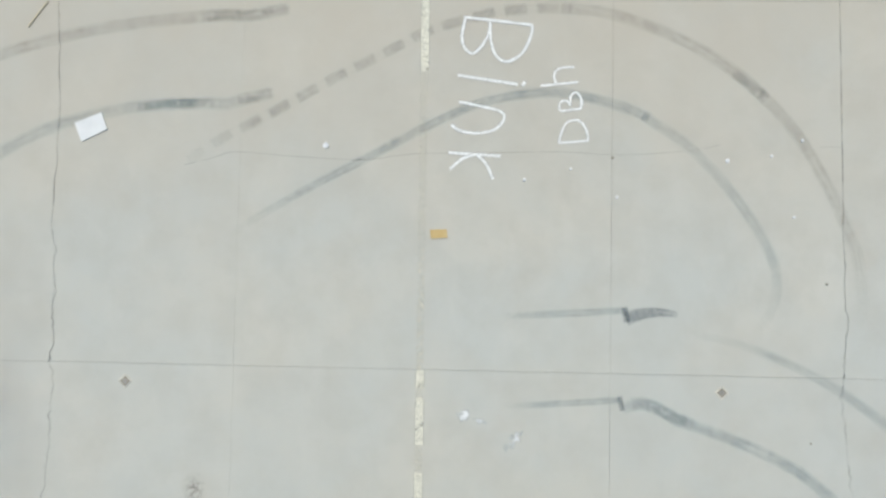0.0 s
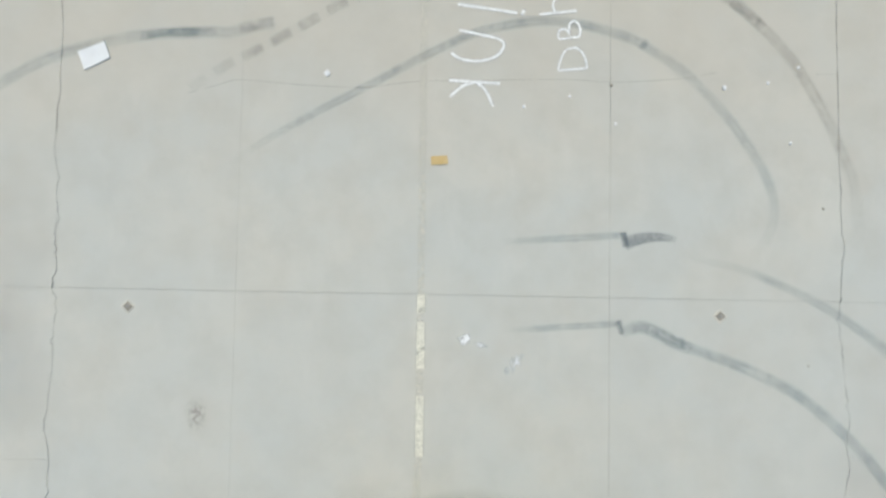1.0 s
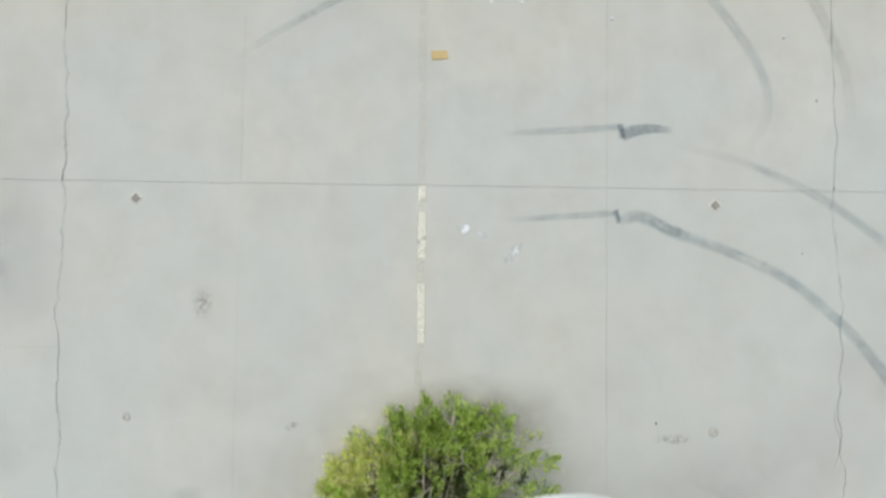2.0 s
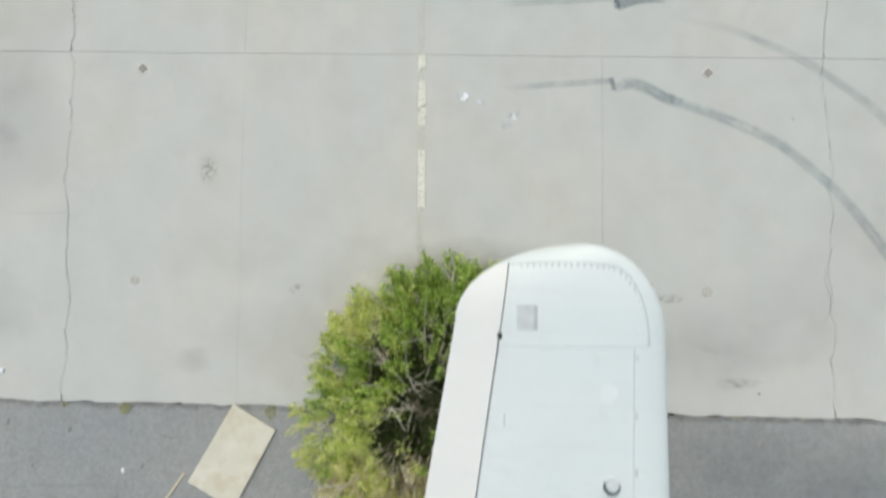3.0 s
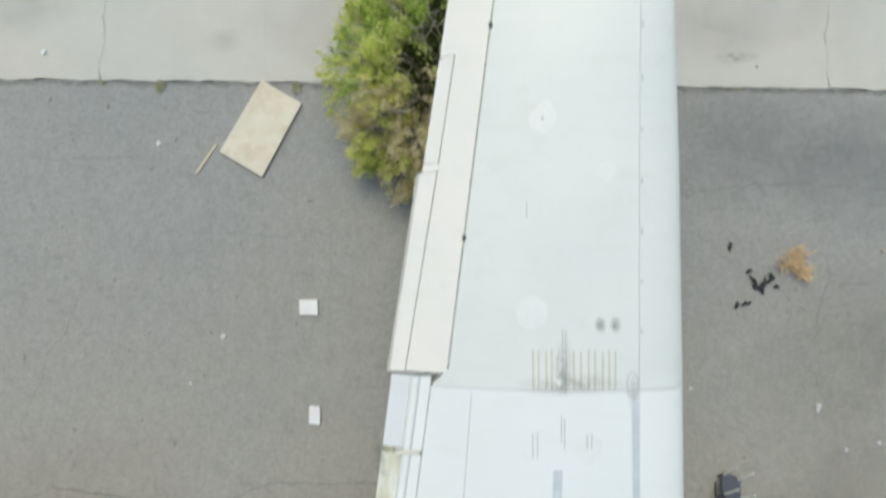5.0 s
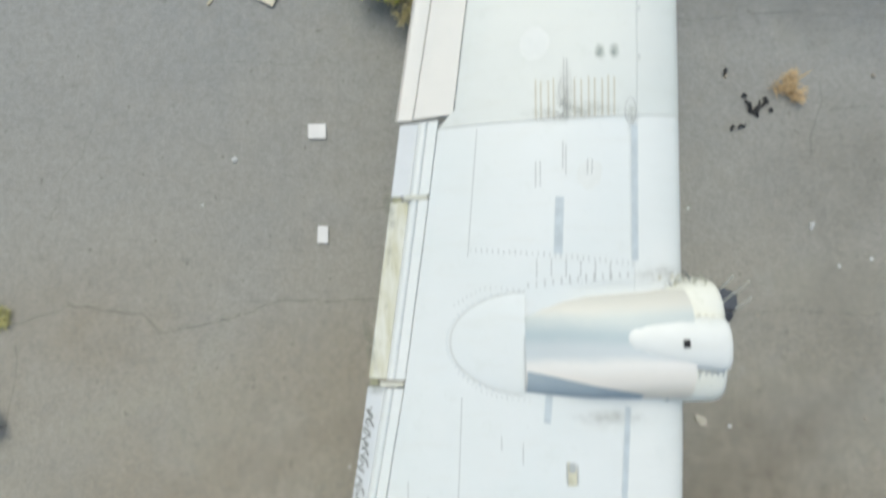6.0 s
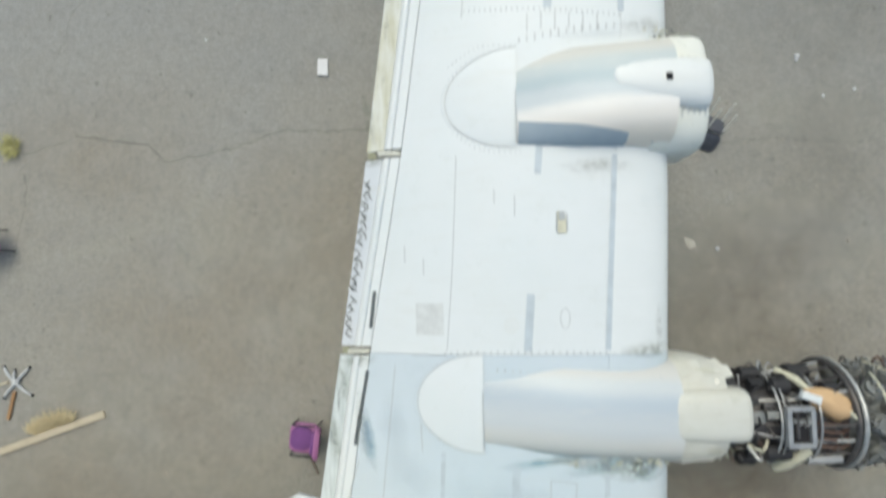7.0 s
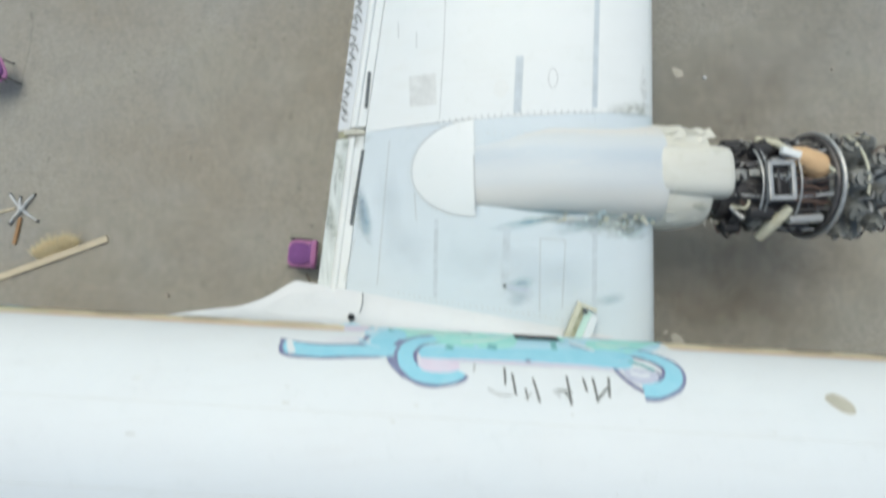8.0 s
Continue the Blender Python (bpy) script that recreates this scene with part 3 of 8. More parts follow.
def ribbon(name, points, width, material, label, category, z=0.004, taper=(0.0, 0.0), parent=None, step=0.12, kind="", ragged=0.0, fade=None, on=None, group=""):
    """A thin strip lying on a surface, with UV along it in metres and across it; fade: strength at start and end."""
    line = smooth_line([(x, y, 0) for x, y in points], step) if step else [Vector((x, y, 0)) for x, y in points]
    verts, uvs, ends, faces = [], [], [], []
    run, total = 0.0, sum((b - a).length for a, b in zip(line, line[1:]))
    for i, p in enumerate(line):
        d = (line[min(i + 1, len(line) - 1)] - line[max(i - 1, 0)]).normalized()
        side = Vector((-d.y, d.x, 0))
        if i:
            run += (p - line[i - 1]).length
        k = run / total
        w = width * (taper[0] * (1 - k) + taper[1] * k + (1 - max(taper)) if any(taper) else 1.0)
        w *= 1 + ragged * noise.noise((p.x * 4, p.y * 4, 3.1))
        f = 1.0
        if fade:
            f = min(1.0, fade[0] + k / 0.25) * min(1.0, fade[1] + (1 - k) / 0.25)
        for s in (-0.5, 0.5):
            q = p + side * (w * s)
            verts.append((q.x, q.y, (on(q.x, q.y) if on else 0.0) + z))
            uvs.append((run, s + 0.5))
            ends.append((f, f))
        if i:
            n = 2 * i
            faces.append((n - 2, n, n + 1, n - 1))
    faces = [f[::-1] for f in faces]
    me = mesh_of(name, verts, faces, material)
    for key, data in (("UVMap", uvs), ("ends", ends)):
        layer = me.uv_layers.new(name=key)
        for loop in me.loops:
            layer.data[loop.index].uv = data[loop.vertex_index]
    ob = new(name, me)
    ob.parent = parent
    if category or kind:
        tagged(ob, label, category, group, kind)
    elif label:
        tagged(ob, label)
    return ob


def blot(name, centre, radii, material, label, category, turn=0.0, z=0.004, parent=None, on=None, kind="", group=""):
    """A soft-edged stain: a fan with UV v running from its middle to its rim."""
    cx, cy = centre
    verts, uvs, faces = [(cx, cy, (on(cx, cy) if on else 0.0) + z)], [(0, 0.5)], []
    n, rings = 28, 4
    for r in range(1, rings + 1):
        for j in range(n):
            a = 2 * math.pi * j / n
            wob = 1 + 0.22 * noise.noise((cx + math.cos(a) * 1.5, cy + math.sin(a) * 1.5, 2.0))
            x, y = radii[0] * wob * math.cos(a) * r / rings, radii[1] * wob * math.sin(a) * r / rings
            qx, qy = cx + x * math.cos(turn) - y * math.sin(turn), cy + x * math.sin(turn) + y * math.cos(turn)
            verts.append((qx, qy, (on(qx, qy) if on else 0.0) + z))
            uvs.append((a, 0.5 + 0.5 * r / rings))
    for j in range(n):
        faces.append((0, 1 + j, 1 + (j + 1) % n))
        for r in range(rings - 1):
            a, b = 1 + r * n, 1 + (r + 1) * n
            faces.append((a + j, b + j, b + (j + 1) % n, a + (j + 1) % n))
    me = mesh_of(name, verts, faces, material)
    for key, data in (("UVMap", uvs), ("ends", [(1, 1)] * len(uvs))):
        layer = me.uv_layers.new(name=key)
        for loop in me.loops:
            layer.data[loop.index].uv = data[loop.vertex_index]
    ob = new(name, me)
    ob.parent = parent
    if category or kind:
        tagged(ob, label, category, group, kind)
    elif label:
        tagged(ob, label)
    return ob


# ---- ground ----
GROUND = -0.022
bm = bmesh.new()
bmesh.ops.create_grid(bm, x_segments=2, y_segments=2, size=700)
bmesh.ops.translate(bm, vec=(0, 0, GROUND), verts=bm.verts)
ground = tagged(part("ground", bm, M["asphalt"]), "weathered grey asphalt with dust and fine gravel", "ground", kind="structure")

apron = empty("pavement", (0, 0, 0), "pale concrete apron of large jointed slabs", "pavement", kind="structure")


def wander(i, y, amount):
    """Sideways wander of a cracked joint."""
    calm = min(1.0, max(0.09, (1.2 - y) / 3.0)) if i == 7 else min(1.0, max(0.5, (4.5 - y) / 5.0))
    return amount * calm * (noise.noise((i * 7.3, y * 0.55, 0.0)) * 0.9 + 0.8 * noise.noise((i * 3.1, y * 1.9, 4.0)) + 0.38 * noise.noise((i * 5.7, y * 6.1, 9.0)) + 0.3 * noise.noise((i * 2.7, y * 19.0, 2.0)))


# joints along y: x at y = 0, lean, wander, half gap
COLUMNS = [(-22.2, 0.01, 0.0, 0.006), (-18.5, 0.01, 0.0, 0.006), (-14.9, 0.01, 0.0, 0.006), (-11.3, 0.01, 0.0, 0.006),
           (-7.67, 0.008, 0.14, 0.005), (-4.18, 0.022, 0.006, 0.0012), (2.91, 0.02, 0.006, 0.0022),
           (7.30, 0.008, 0.12, 0.004), (10.9, 0.01, 0.0, 0.006), (14.5, 0.01, 0.0, 0.006), (18.1, 0.01, 0.0, 0.006), (21.7, 0.01, 0.0, 0.006)]
# joints the other way: y at x = 0, slope
ROWS = [(-9.002, -0.0325), (-2.03, -0.0225), (5.07, -0.012), (12.1, -0.012), (19.1, -0.012), (26.1, -0.012)]


def gap_at(i, y):
    """Half the width of a joint, which opens and closes along a crack."""
    g = COLUMNS[i][3]
    return g * max(0.15, 0.75 + 1.3 * noise.noise((i * 2.7, y * 0.9, 12.0))) if COLUMNS[i][2] > 0.02 else g


def joint_x(i, y):
    x, lean, amount, gap = COLUMNS[i]
    return x + lean * y + (wander(i, y, amount) if amount else 0.0)


def joint_y(j, x):
    y, slope = ROWS[j]
    rough = 0.04 * noise.noise((x * 1.4, 1.0, 5.0)) + 0.035 * noise.noise((x * 4.6, 2.0, 5.0)) - 0.05 * max(0.0, noise.noise((x * 2.3, 6.0, 5.0)) - 0.2) + 0.018 * noise.noise((x * 13.0, 2.0, 5.0)) if j == 0 else 0.008 * noise.noise((x * 0.8, j, 5.0))
    return y + slope * x + rough


def levels(y0, y1, step, down=False):
    """Steps between two heights on one common scale, so that neighbouring edges follow each other."""
    inner = [k * step for k in range(int(y0 / step) - 1, int(y1 / step) + 2) if y0 + 0.2 * step < k * step < y1 - 0.2 * step]
    return [y1] + inner[::-1] if down else [y0] + inner


def slab(i, j, top=0.0, low=None, high=None):
    """One concrete slab between joints i and i + 1 and rows j and j + 1, with a sunk joint round it."""
    lower = low if low else (lambda x: joint_y(j, x) + (0.0 if j == 0 else 0.003))
    upper = high if high else (lambda x: joint_y(j + 1, x) - 0.003)
    fine = 0.035 if COLUMNS[i][2] > 0.02 or COLUMNS[i + 1][2] > 0.02 or j == 0 else 0.5
    at_left, at_right = (lambda y: joint_x(i, y) + gap_at(i, y)), (lambda y: joint_x(i + 1, y) - gap_at(i + 1, y))

    def edge_line(curve, n):
        xa, xb = at_left(curve(COLUMNS[i][0])), at_right(curve(COLUMNS[i + 1][0]))
        return [(x, curve(x)) for x in (xa + (xb - xa) * k / n for k in range(n + 1))]

    width = COLUMNS[i + 1][0] - COLUMNS[i][0]
    bottom, top_line = edge_line(lower, max(2, int(width / (0.08 if j == 0 else 0.5)))), edge_line(upper, max(2, int(width / 0.5)))[::-1]
    ys = levels(max(y for x, y in bottom) + 0.04, min(y for x, y in top_line) - 0.04, fine)
    right, left = [(at_right(y), y) for y in ys], [(at_left(y), y) for y in ys]
    bm = bmesh.new()
    low_v, right_v, high_v, left_v = ([bm.verts.new((x, y, top)) for x, y in line] for line in (bottom, right, top_line, left))
    bm.faces.new(low_v + [right_v[0], left_v[0]])
    for k in range(len(ys) - 1):
        bm.faces.new((left_v[k], right_v[k], right_v[k + 1], left_v[k + 1]))
    bm.faces.new([left_v[-1], right_v[-1]] + high_v)
    rim = low_v + right_v + high_v + left_v[::-1]
    foot = [bm.verts.new((v.co.x, v.co.y, GROUND - 0.05)) for v in rim]
    for k in range(len(rim)):
        m = (k + 1) % len(rim)
        bm.faces.new((rim[k], foot[k], foot[m], rim[m]))
    bmesh.ops.triangulate(bm, faces=[f for f in bm.faces if len(f.verts) > 4])
    return part("slab", bm, M["concrete"], apron)


for i in range(len(COLUMNS) - 1):
    for j in range(len(ROWS) - 1):
        lift = 0.003 * ((i * 3 + j * 5) % 3 - 1)
        if j == 0 and i == 3:
            slab(i, j, lift, high=lambda x: -5.081)
            slab(i, j, lift - 0.002, low=lambda x: -5.077)
        else:
            slab(i, j, lift * (0.3 if -8 < COLUMNS[i][0] < 7 else 1.0))

# ---- marks on the apron ----
Z = 0.005


def mark(name, pts, width, mat, label, category, **kw):
    return ribbon(name, pts, width, M[mat], label, category, z=kw.pop("z", Z), **kw)


SK = "tyre marks on the apron"
mark("skid_mark", [(-10.6, 3.3), (-8.8, 4.0), (-7.61, 4.35), (-6.3, 4.6), (-4.56, 4.77), (-4.01, 4.75), (-3.25, 4.89)], 0.30, "skid_brown", "faint dark curved tyre skid mark on pale concrete", "skid mark", group=SK, fade=(1, 0.5))
mark("skid_mark", [(-10.4, 1.1), (-8.75, 2.1), (-7.79, 2.59), (-6.71, 2.89), (-5.84, 3.02), (-4.64, 3.06), (-4.43, 3.04), (-3.56, 3.25)], 0.299, "skid_faint", "dark grey curved tyre skid mark on pale concrete", "skid mark", group=SK, fade=(1, 0.4), z=0.006)
mark("skid_mark", [(-6.1, 2.96), (-5.84, 3.02), (-5.2, 3.05), (-4.75, 3.06)], 0.221, "skid", "short dark patch of tyre rubber on pale concrete", "skid mark", group=SK, fade=(0, 0), z=0.010)
mark("skid_mark", [(-5.15, 1.96), (-4.45, 2.4), (-3.56, 2.86), (-2.37, 3.52), (-1.4, 4.01), (-0.53, 4.45), (-0.1, 4.59), (0.77, 4.81), (1.64, 4.88), (2.2, 4.87)], 0.260, "skid_dash", "broken dashed grey tyre mark arching over concrete", "skid mark", group=SK, fade=(0.2, 0.6), z=0.007)
mark("skid_mark", [(2.0, 4.88), (2.94, 4.77), (4.23, 4.29), (5.4, 3.56), (6.35, 2.58), (6.97, 1.55), (7.38, 0.59), (7.57, -0.05), (7.63, -1.22)], 0.29, "skid_brown", "wide faint tyre mark arching over concrete", "skid mark", group=SK, fade=(0.8, 0.0), z=0.006)
mark("skid_mark", [(-4.45, 0.45), (-3.54, 1.02), (-2.68, 1.5), (-1.82, 1.94), (-0.53, 2.62), (0.44, 3.04), (1.31, 3.21), (2.06, 3.23), (2.98, 3.02), (3.67, 2.75)], 0.247, "skid", "dark blue-grey tyre mark sweeping over concrete", "skid mark", group=SK, fade=(0.0, 0.8), z=0.008, taper=(0.0, 0.25))
mark("skid_mark", [(3.55, 2.8), (4.42, 2.18), (5.15, 1.39), (5.72, 0.54), (5.98, -0.05), (6.02, -0.58), (5.86, -1.01), (5.64, -1.27)], 0.260, "skid_faint", "grey tyre mark curling round at its end", "skid mark", group=SK, fade=(1.0, 0.0), z=0.007)
mark("skid_mark", [(-0.4, -1.05), (0.7, -1.02), (1.71, -0.98), (2.57, -0.94), (3.2, -0.9)], 0.169, "skid", "straight smudged tyre mark on concrete", "skid mark", group=SK, fade=(-1.3, 1.0), z=0.007)
mark("skid_mark", [(3.15, -0.86), (3.19, -1.13)], 0.143, "skid_dark", "short dark sideways scuff of tyre rubber", "skid mark", group=SK, z=0.011)
mark("skid_mark", [(3.17, -1.07), (3.4, -0.99), (3.63, -0.95), (3.9, -0.95), (4.15, -1.0)], 0.30, "skid_dark", "dark crescent of tyre rubber on concrete", "skid mark", group=SK, fade=(1.0, 0.2), z=0.012, taper=(0.55, 0.0))
mark("skid_mark", [(4.3, -1.31), (5.42, -1.59), (6.26, -1.94), (6.99, -2.33), (7.75, -2.85), (8.48, -3.5), (9.4, -4.5), (10.2, -5.8)], 0.312, "skid_faint", "wide grey tyre mark curving off over concrete", "skid mark", group=SK, fade=(0.0, 1.0), z=0.007, taper=(0.0, 0.4))
mark("skid_mark", [(-0.2, -2.75), (0.86, -2.7), (2.02, -2.64), (3.1, -2.58)], 0.156, "skid", "straight fading tyre mark on concrete", "skid mark", group=SK, fade=(-1.3, 1.0), z=0.007)
mark("skid_mark", [(3.03, -2.52), (3.08, -2.78)], 0.104, "skid_dark", "short dark sideways scuff of rubber", "skid mark", group=SK, z=0.011)
mark("skid_mark", [(3.09, -2.75), (3.4, -2.65), (3.71, -2.72), (4.13, -2.96), (4.76, -3.18), (5.5, -3.48), (6.35, -3.92), (7.11, -4.56), (7.65, -5.14), (8.36, -6.15), (8.9, -7.4)], 0.260, "skid", "dark grey tyre mark snaking over concrete", "skid mark", group=SK, fade=(0.9, 0.7), z=0.010)

for pts, w in (([(-4.9, 4.74), (-4.45, 4.77), (-4.05, 4.76), (-3.6, 4.83), (-3.2, 4.9)], 0.27), ([(-6.1, 2.98), (-5.6, 3.05), (-5.0, 3.07), (-4.62, 3.07)], 0.2), ([(-4.2, 3.1), (-3.9, 3.18), (-3.5, 3.26)], 0.25), ([(5.3, 3.62), (5.62, 3.36), (5.9, 3.08)], 0.27), ([(3.25, -2.64), (3.55, -2.66), (3.95, -2.86), (4.4, -3.06)], 0.3)):
    mark("skid_mark", pts, w, "skid_chop", "choppy smear of tyre rubber on concrete", "skid mark", group=SK, z=0.013, fade=(0.4, 0.4))

# faded centre line: worn ghost and the blocks of paint that are left
mark("painted_line", [(-0.55, 9.0), (-0.60, 5.05), (-0.62, 3.73), (-0.71, -2.02), (-0.75, -4.4), (-0.83, -6.3)], 0.19, "line_ghost", "worn cream painted line on the concrete apron", "painted line", step=0.3, z=0.0055)
for y0, y1 in ((5.2, 3.66), (-2.02, -2.36), (-2.55, -3.42), (-3.93, -5.05)):
    x = lambda y: -0.672 + 0.0155 * y
    mark("painted_line", [(x(y0), y0), (x((y0 + y1) / 2), (y0 + y1) / 2), (x(y1), y1)], 0.185, "line", "remaining flaked block of cream line paint", "painted line", z=0.009, group="blocks of the faded line")

# chalked letters
LETTERS = {
    "B": [[(0.14, 4.71), (1.45, 4.55)], [(0.17, 4.69), (0.10, 4.33), (0.16, 4.1), (0.31, 4.0), (0.48, 4.15), (0.61, 4.37), (0.64, 4.61)], [(0.64, 4.61), (0.66, 4.22), (0.76, 3.95), (0.96, 3.84), (1.25, 4.0), (1.42, 4.33), (1.45, 4.55)]],
    "i": [[(0.02, 3.58), (1.17, 3.40)], [(1.25, 3.43), (1.31, 3.39)]],
    "n": [[(0.04, 3.07), (0.5, 2.97), (0.82, 2.89), (0.91, 2.78), (0.85, 2.65), (0.71, 2.53), (0.39, 2.46), (0.06, 2.51), (-0.11, 2.63)]],
    "K": [[(-0.16, 2.09), (0.83, 2.02)], [(-0.14, 1.77), (0.1, 1.97), (0.36, 2.06)], [(0.36, 2.06), (0.55, 1.88), (0.68, 1.58)]],
    "D": [[(1.94, 2.27), (2.50, 2.31)], [(2.50, 2.31), (2.46, 2.53), (2.37, 2.66), (2.27, 2.71), (2.09, 2.66), (1.98, 2.44), (1.94, 2.27)]],
    "B_small": [[(1.97, 2.88), (2.36, 2.93)], [(2.36, 2.93), (2.38, 3.08), (2.33, 3.2), (2.25, 3.24), (2.17, 3.16), (2.16, 2.98)], [(2.16, 2.98), (2.13, 3.05), (2.03, 3.08), (1.96, 3.02), (1.96, 2.89)]],
    "h": [[(1.60, 3.37), (2.32, 3.44)], [(1.90, 3.41), (1.86, 3.52), (1.88, 3.64), (2.01, 3.72), (2.25, 3.73)]],
}
for key, strokes in LETTERS.items():
    letter = empty("chalk_letter", (0, 0, 0), "white hand-chalked letter %s on the concrete apron" % key[0], "letter", "chalk writing")
    w = 0.075 if key in "BinK" else 0.062
    for k, st in enumerate(strokes):
        ribbon("stroke", st, 0.13 if key == "i" and k == 1 else w, M["chalk"], "", "", z=0.014 + 0.001 * k, parent=letter, step=0.05, ragged=0.25)

# splashes and stains
blot("paint_splash", (0.11, -2.86), (0.22, 0.19), M["splat"], "white paint splash on concrete", "paint splash", turn=0.5, z=0.012, group="white splashes")
blot("paint_splash", (0.43, -2.97), (0.26, 0.10), M["splat_thin"], "thin white paint smear on concrete", "paint splash", turn=-0.25, z=0.012, group="white splashes")
blot("paint_splash", (1.05, -3.33), (0.46, 0.20), M["splat_thin"], "white streaked paint splash on concrete", "paint splash", turn=0.7, z=0.012, group="white splashes")
blot("rust_stain", (-4.95, -4.25), (0.24, 0.36), M["rust_stain"], "brown rust stain on concrete", "stain", turn=0.1)
blot("rust_stain", (-3.22, -6.62), (0.16, 0.10), M["rust_stain"], "small grey stain on concrete", "stain", turn=0.3)
blot("rust_stain", (4.05, -6.9), (0.42, 0.12), M["rust_stain"], "brown smear on concrete", "stain")
blot("rust_stain", (5.35, -8.55), (0.5, 0.14), M["rust_stain"], "dusty brown smear near the slab edge", "stain")
blot("oil_stain", (-5.2, -8.0), (0.4, 0.3), M["grey_wash"], "faint grey oil stain on concrete", "stain")
blot("grey_patch", (-9.35, -3.5), (2.0, 1.7), M["grey_wash"], "grey weathered patch on the concrete", "stain")
blot("grey_patch", (4.9, -7.9), (1.8, 0.9), M["grey_wash"], "grey weathered patch on the concrete", "stain")
blot("dust_patch", (-9.4, -7.0), (1.0, 1.1), M["soil"], "reddish dust stain on concrete", "stain")
for x, y, rx, ry in ((6.4, -7.3, 2.2, 1.2), (-9.2, -1.2, 1.6, 2.4), (8.2, -5.6, 1.6, 1.8), (-3.6, -7.6, 1.3, 0.9)):
    blot("dust_patch", (x, y), (rx, ry), M["pink_dust"], "faint pinkish dust on the concrete", "dust", z=0.0035, group="pinkish dust on the slabs")
blot("soil_patch", (-0.9, -7.6), (3.2, 2.1), M["soil"], "brown soil and litter blown under the bush", "soil")

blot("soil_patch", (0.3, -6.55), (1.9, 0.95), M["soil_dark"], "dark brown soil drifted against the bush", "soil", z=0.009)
# two dark blots paint the shade under the bush onto the ground
blot("leaf_litter", (-0.5, -8.1), (1.55, 0.88), M["bush_floor_shade"], "dark ground patch painted for the shade under the bush", "leaf litter", z=0.012)
blot("leaf_litter", (-0.45, -9.75), (1.0, 0.7), M["bush_floor_shade"], "dark asphalt patch painted for the shade under the bush", "leaf litter", z=GROUND + 0.012)

for x, y, rx, ry in ((5.8, -10.4, 3.6, 1.6), (8.6, -10.9, 2.6, 1.7)):
    blot("grey_patch", (x, y), (rx, ry), M["asphalt_wash"], "darker blue-grey patch in the asphalt", "stain", z=GROUND + 0.0022, group="dark patches in the asphalt")

# hairline cracks
CR = "hairline cracks in the concrete"
mark("crack", [(-5.2, 1.87), (-4.6, 2.02), (-4.2, 2.12), (-3.0, 2.02), (-1.82, 1.96), (-1.2, 2.03), (-0.74, 2.08)], 0.02, "crack_faint", "faint hairline crack in concrete", "crack", group=CR)
mark("crack", [(-0.74, 2.08), (0.6, 2.09), (2.05, 2.1), (3.02, 2.04), (4.1, 2.09), (4.63, 2.15), (5.0, 2.22)], 0.018, "crack_faint", "faint hairline crack in concrete", "crack", group=CR)
mark("crack", [(6.9, 2.18), (7.3, 2.18)], 0.02, "crack_faint", "short hairline crack in concrete", "crack", group=CR)
mark("crack", [(7.28, -5.9), (7.1, -6.5), (7.2, -7.0), (7.05, -7.5)], 0.02, "crack_faint", "branching hairline crack in concrete", "crack", group=CR)
for i in (4, 7):
    joint = [(joint_x(i, y), y) for y in (-8.7 + 0.04 * k for k in range(345))]
    mark("crack", joint, 0.03, "crack_joint", "jagged dirt-filled crack between two slabs", "crack", step=0, ragged=0.8, group="cracks between slabs")
edge_line = [(-24 + 0.25 * k, joint_y(0, -24 + 0.25 * k) - 0.05) for k in range(190)]
mark("edge_dirt", edge_line, 0.19, "edge_dirt", "dark dirt and grit along the slab edge", "dirt", z=GROUND + 0.005, step=0, ragged=0.9)
# cracks in the asphalt
CA = "cracks in the asphalt"
for pts, w in (([(-10.6, -17.5), (-9.58, -17.34), (-8.66, -17.07), (-7.73, -17.17), (-7.15, -17.26), (-6.74, -17.61), (-5.88, -17.5), (-5.07, -17.29), (-4.15, -17.01), (-3.46, -17.05), (-2.4, -17.03), (-1.0, -17.2)], 0.055),
               ([(-8.1, -13.0), (-8.27, -13.43), (-8.43, -13.96), (-8.84, -14.37), (-8.94, -14.96), (-9.2, -15.5)], 0.035),
               ([(-9.75, -17.47), (-9.73, -18.45), (-9.93, -19.47), (-10.1, -20.2)], 0.025),
               ([(-5.9, -12.0), (-5.0, -11.95), (-4.0, -12.1), (-2.9, -12.0)], 0.03),
               ([(-9.3, -10.35), (-8.3, -10.4), (-7.7, -10.35), (-7.0, -10.42)], 0.035),
               ([(-6.05, -9.35), (-5.7, -9.5), (-5.5, -9.48)], 0.05),
               ([(3.2, -17.35), (4.9, -17.5), (6.2, -17.4), (7.6, -17.55), (9.5, -17.5)], 0.02),
               ([(7.0, -12.6), (7.05, -13.1), (6.8, -13.7), (6.7, -14.4)], 0.03),
               ([(2.9, -11.2), (4.6, -11.3), (6.0, -11.15), (8.5, -11.35)], 0.03),
               ([(7.1, -13.3), (8.0, -13.2), (9.0, -13.3)], 0.025)):
    jag = []
    for (xa, ya), (xb, yb) in zip(pts, pts[1:]):
        n = max(1, int(math.hypot(xb - xa, yb - ya) / 0.12))
        jag += [(xa + (xb - xa) * k / n, ya + (yb - ya) * k / n) for k in range(n)]
    jag.append(pts[-1])
    jag = [(x + 0.05 * noise.noise((x * 4, y * 4, 0)), y + 0.07 * noise.noise((x * 4, y * 4, 7))) for x, y in jag]
    mark("crack", jag, w, "crack", "dirt-filled crack in grey asphalt", "crack", z=GROUND + 0.004, step=0, ragged=0.7, group=CA, fade=(0.2, 0.2))
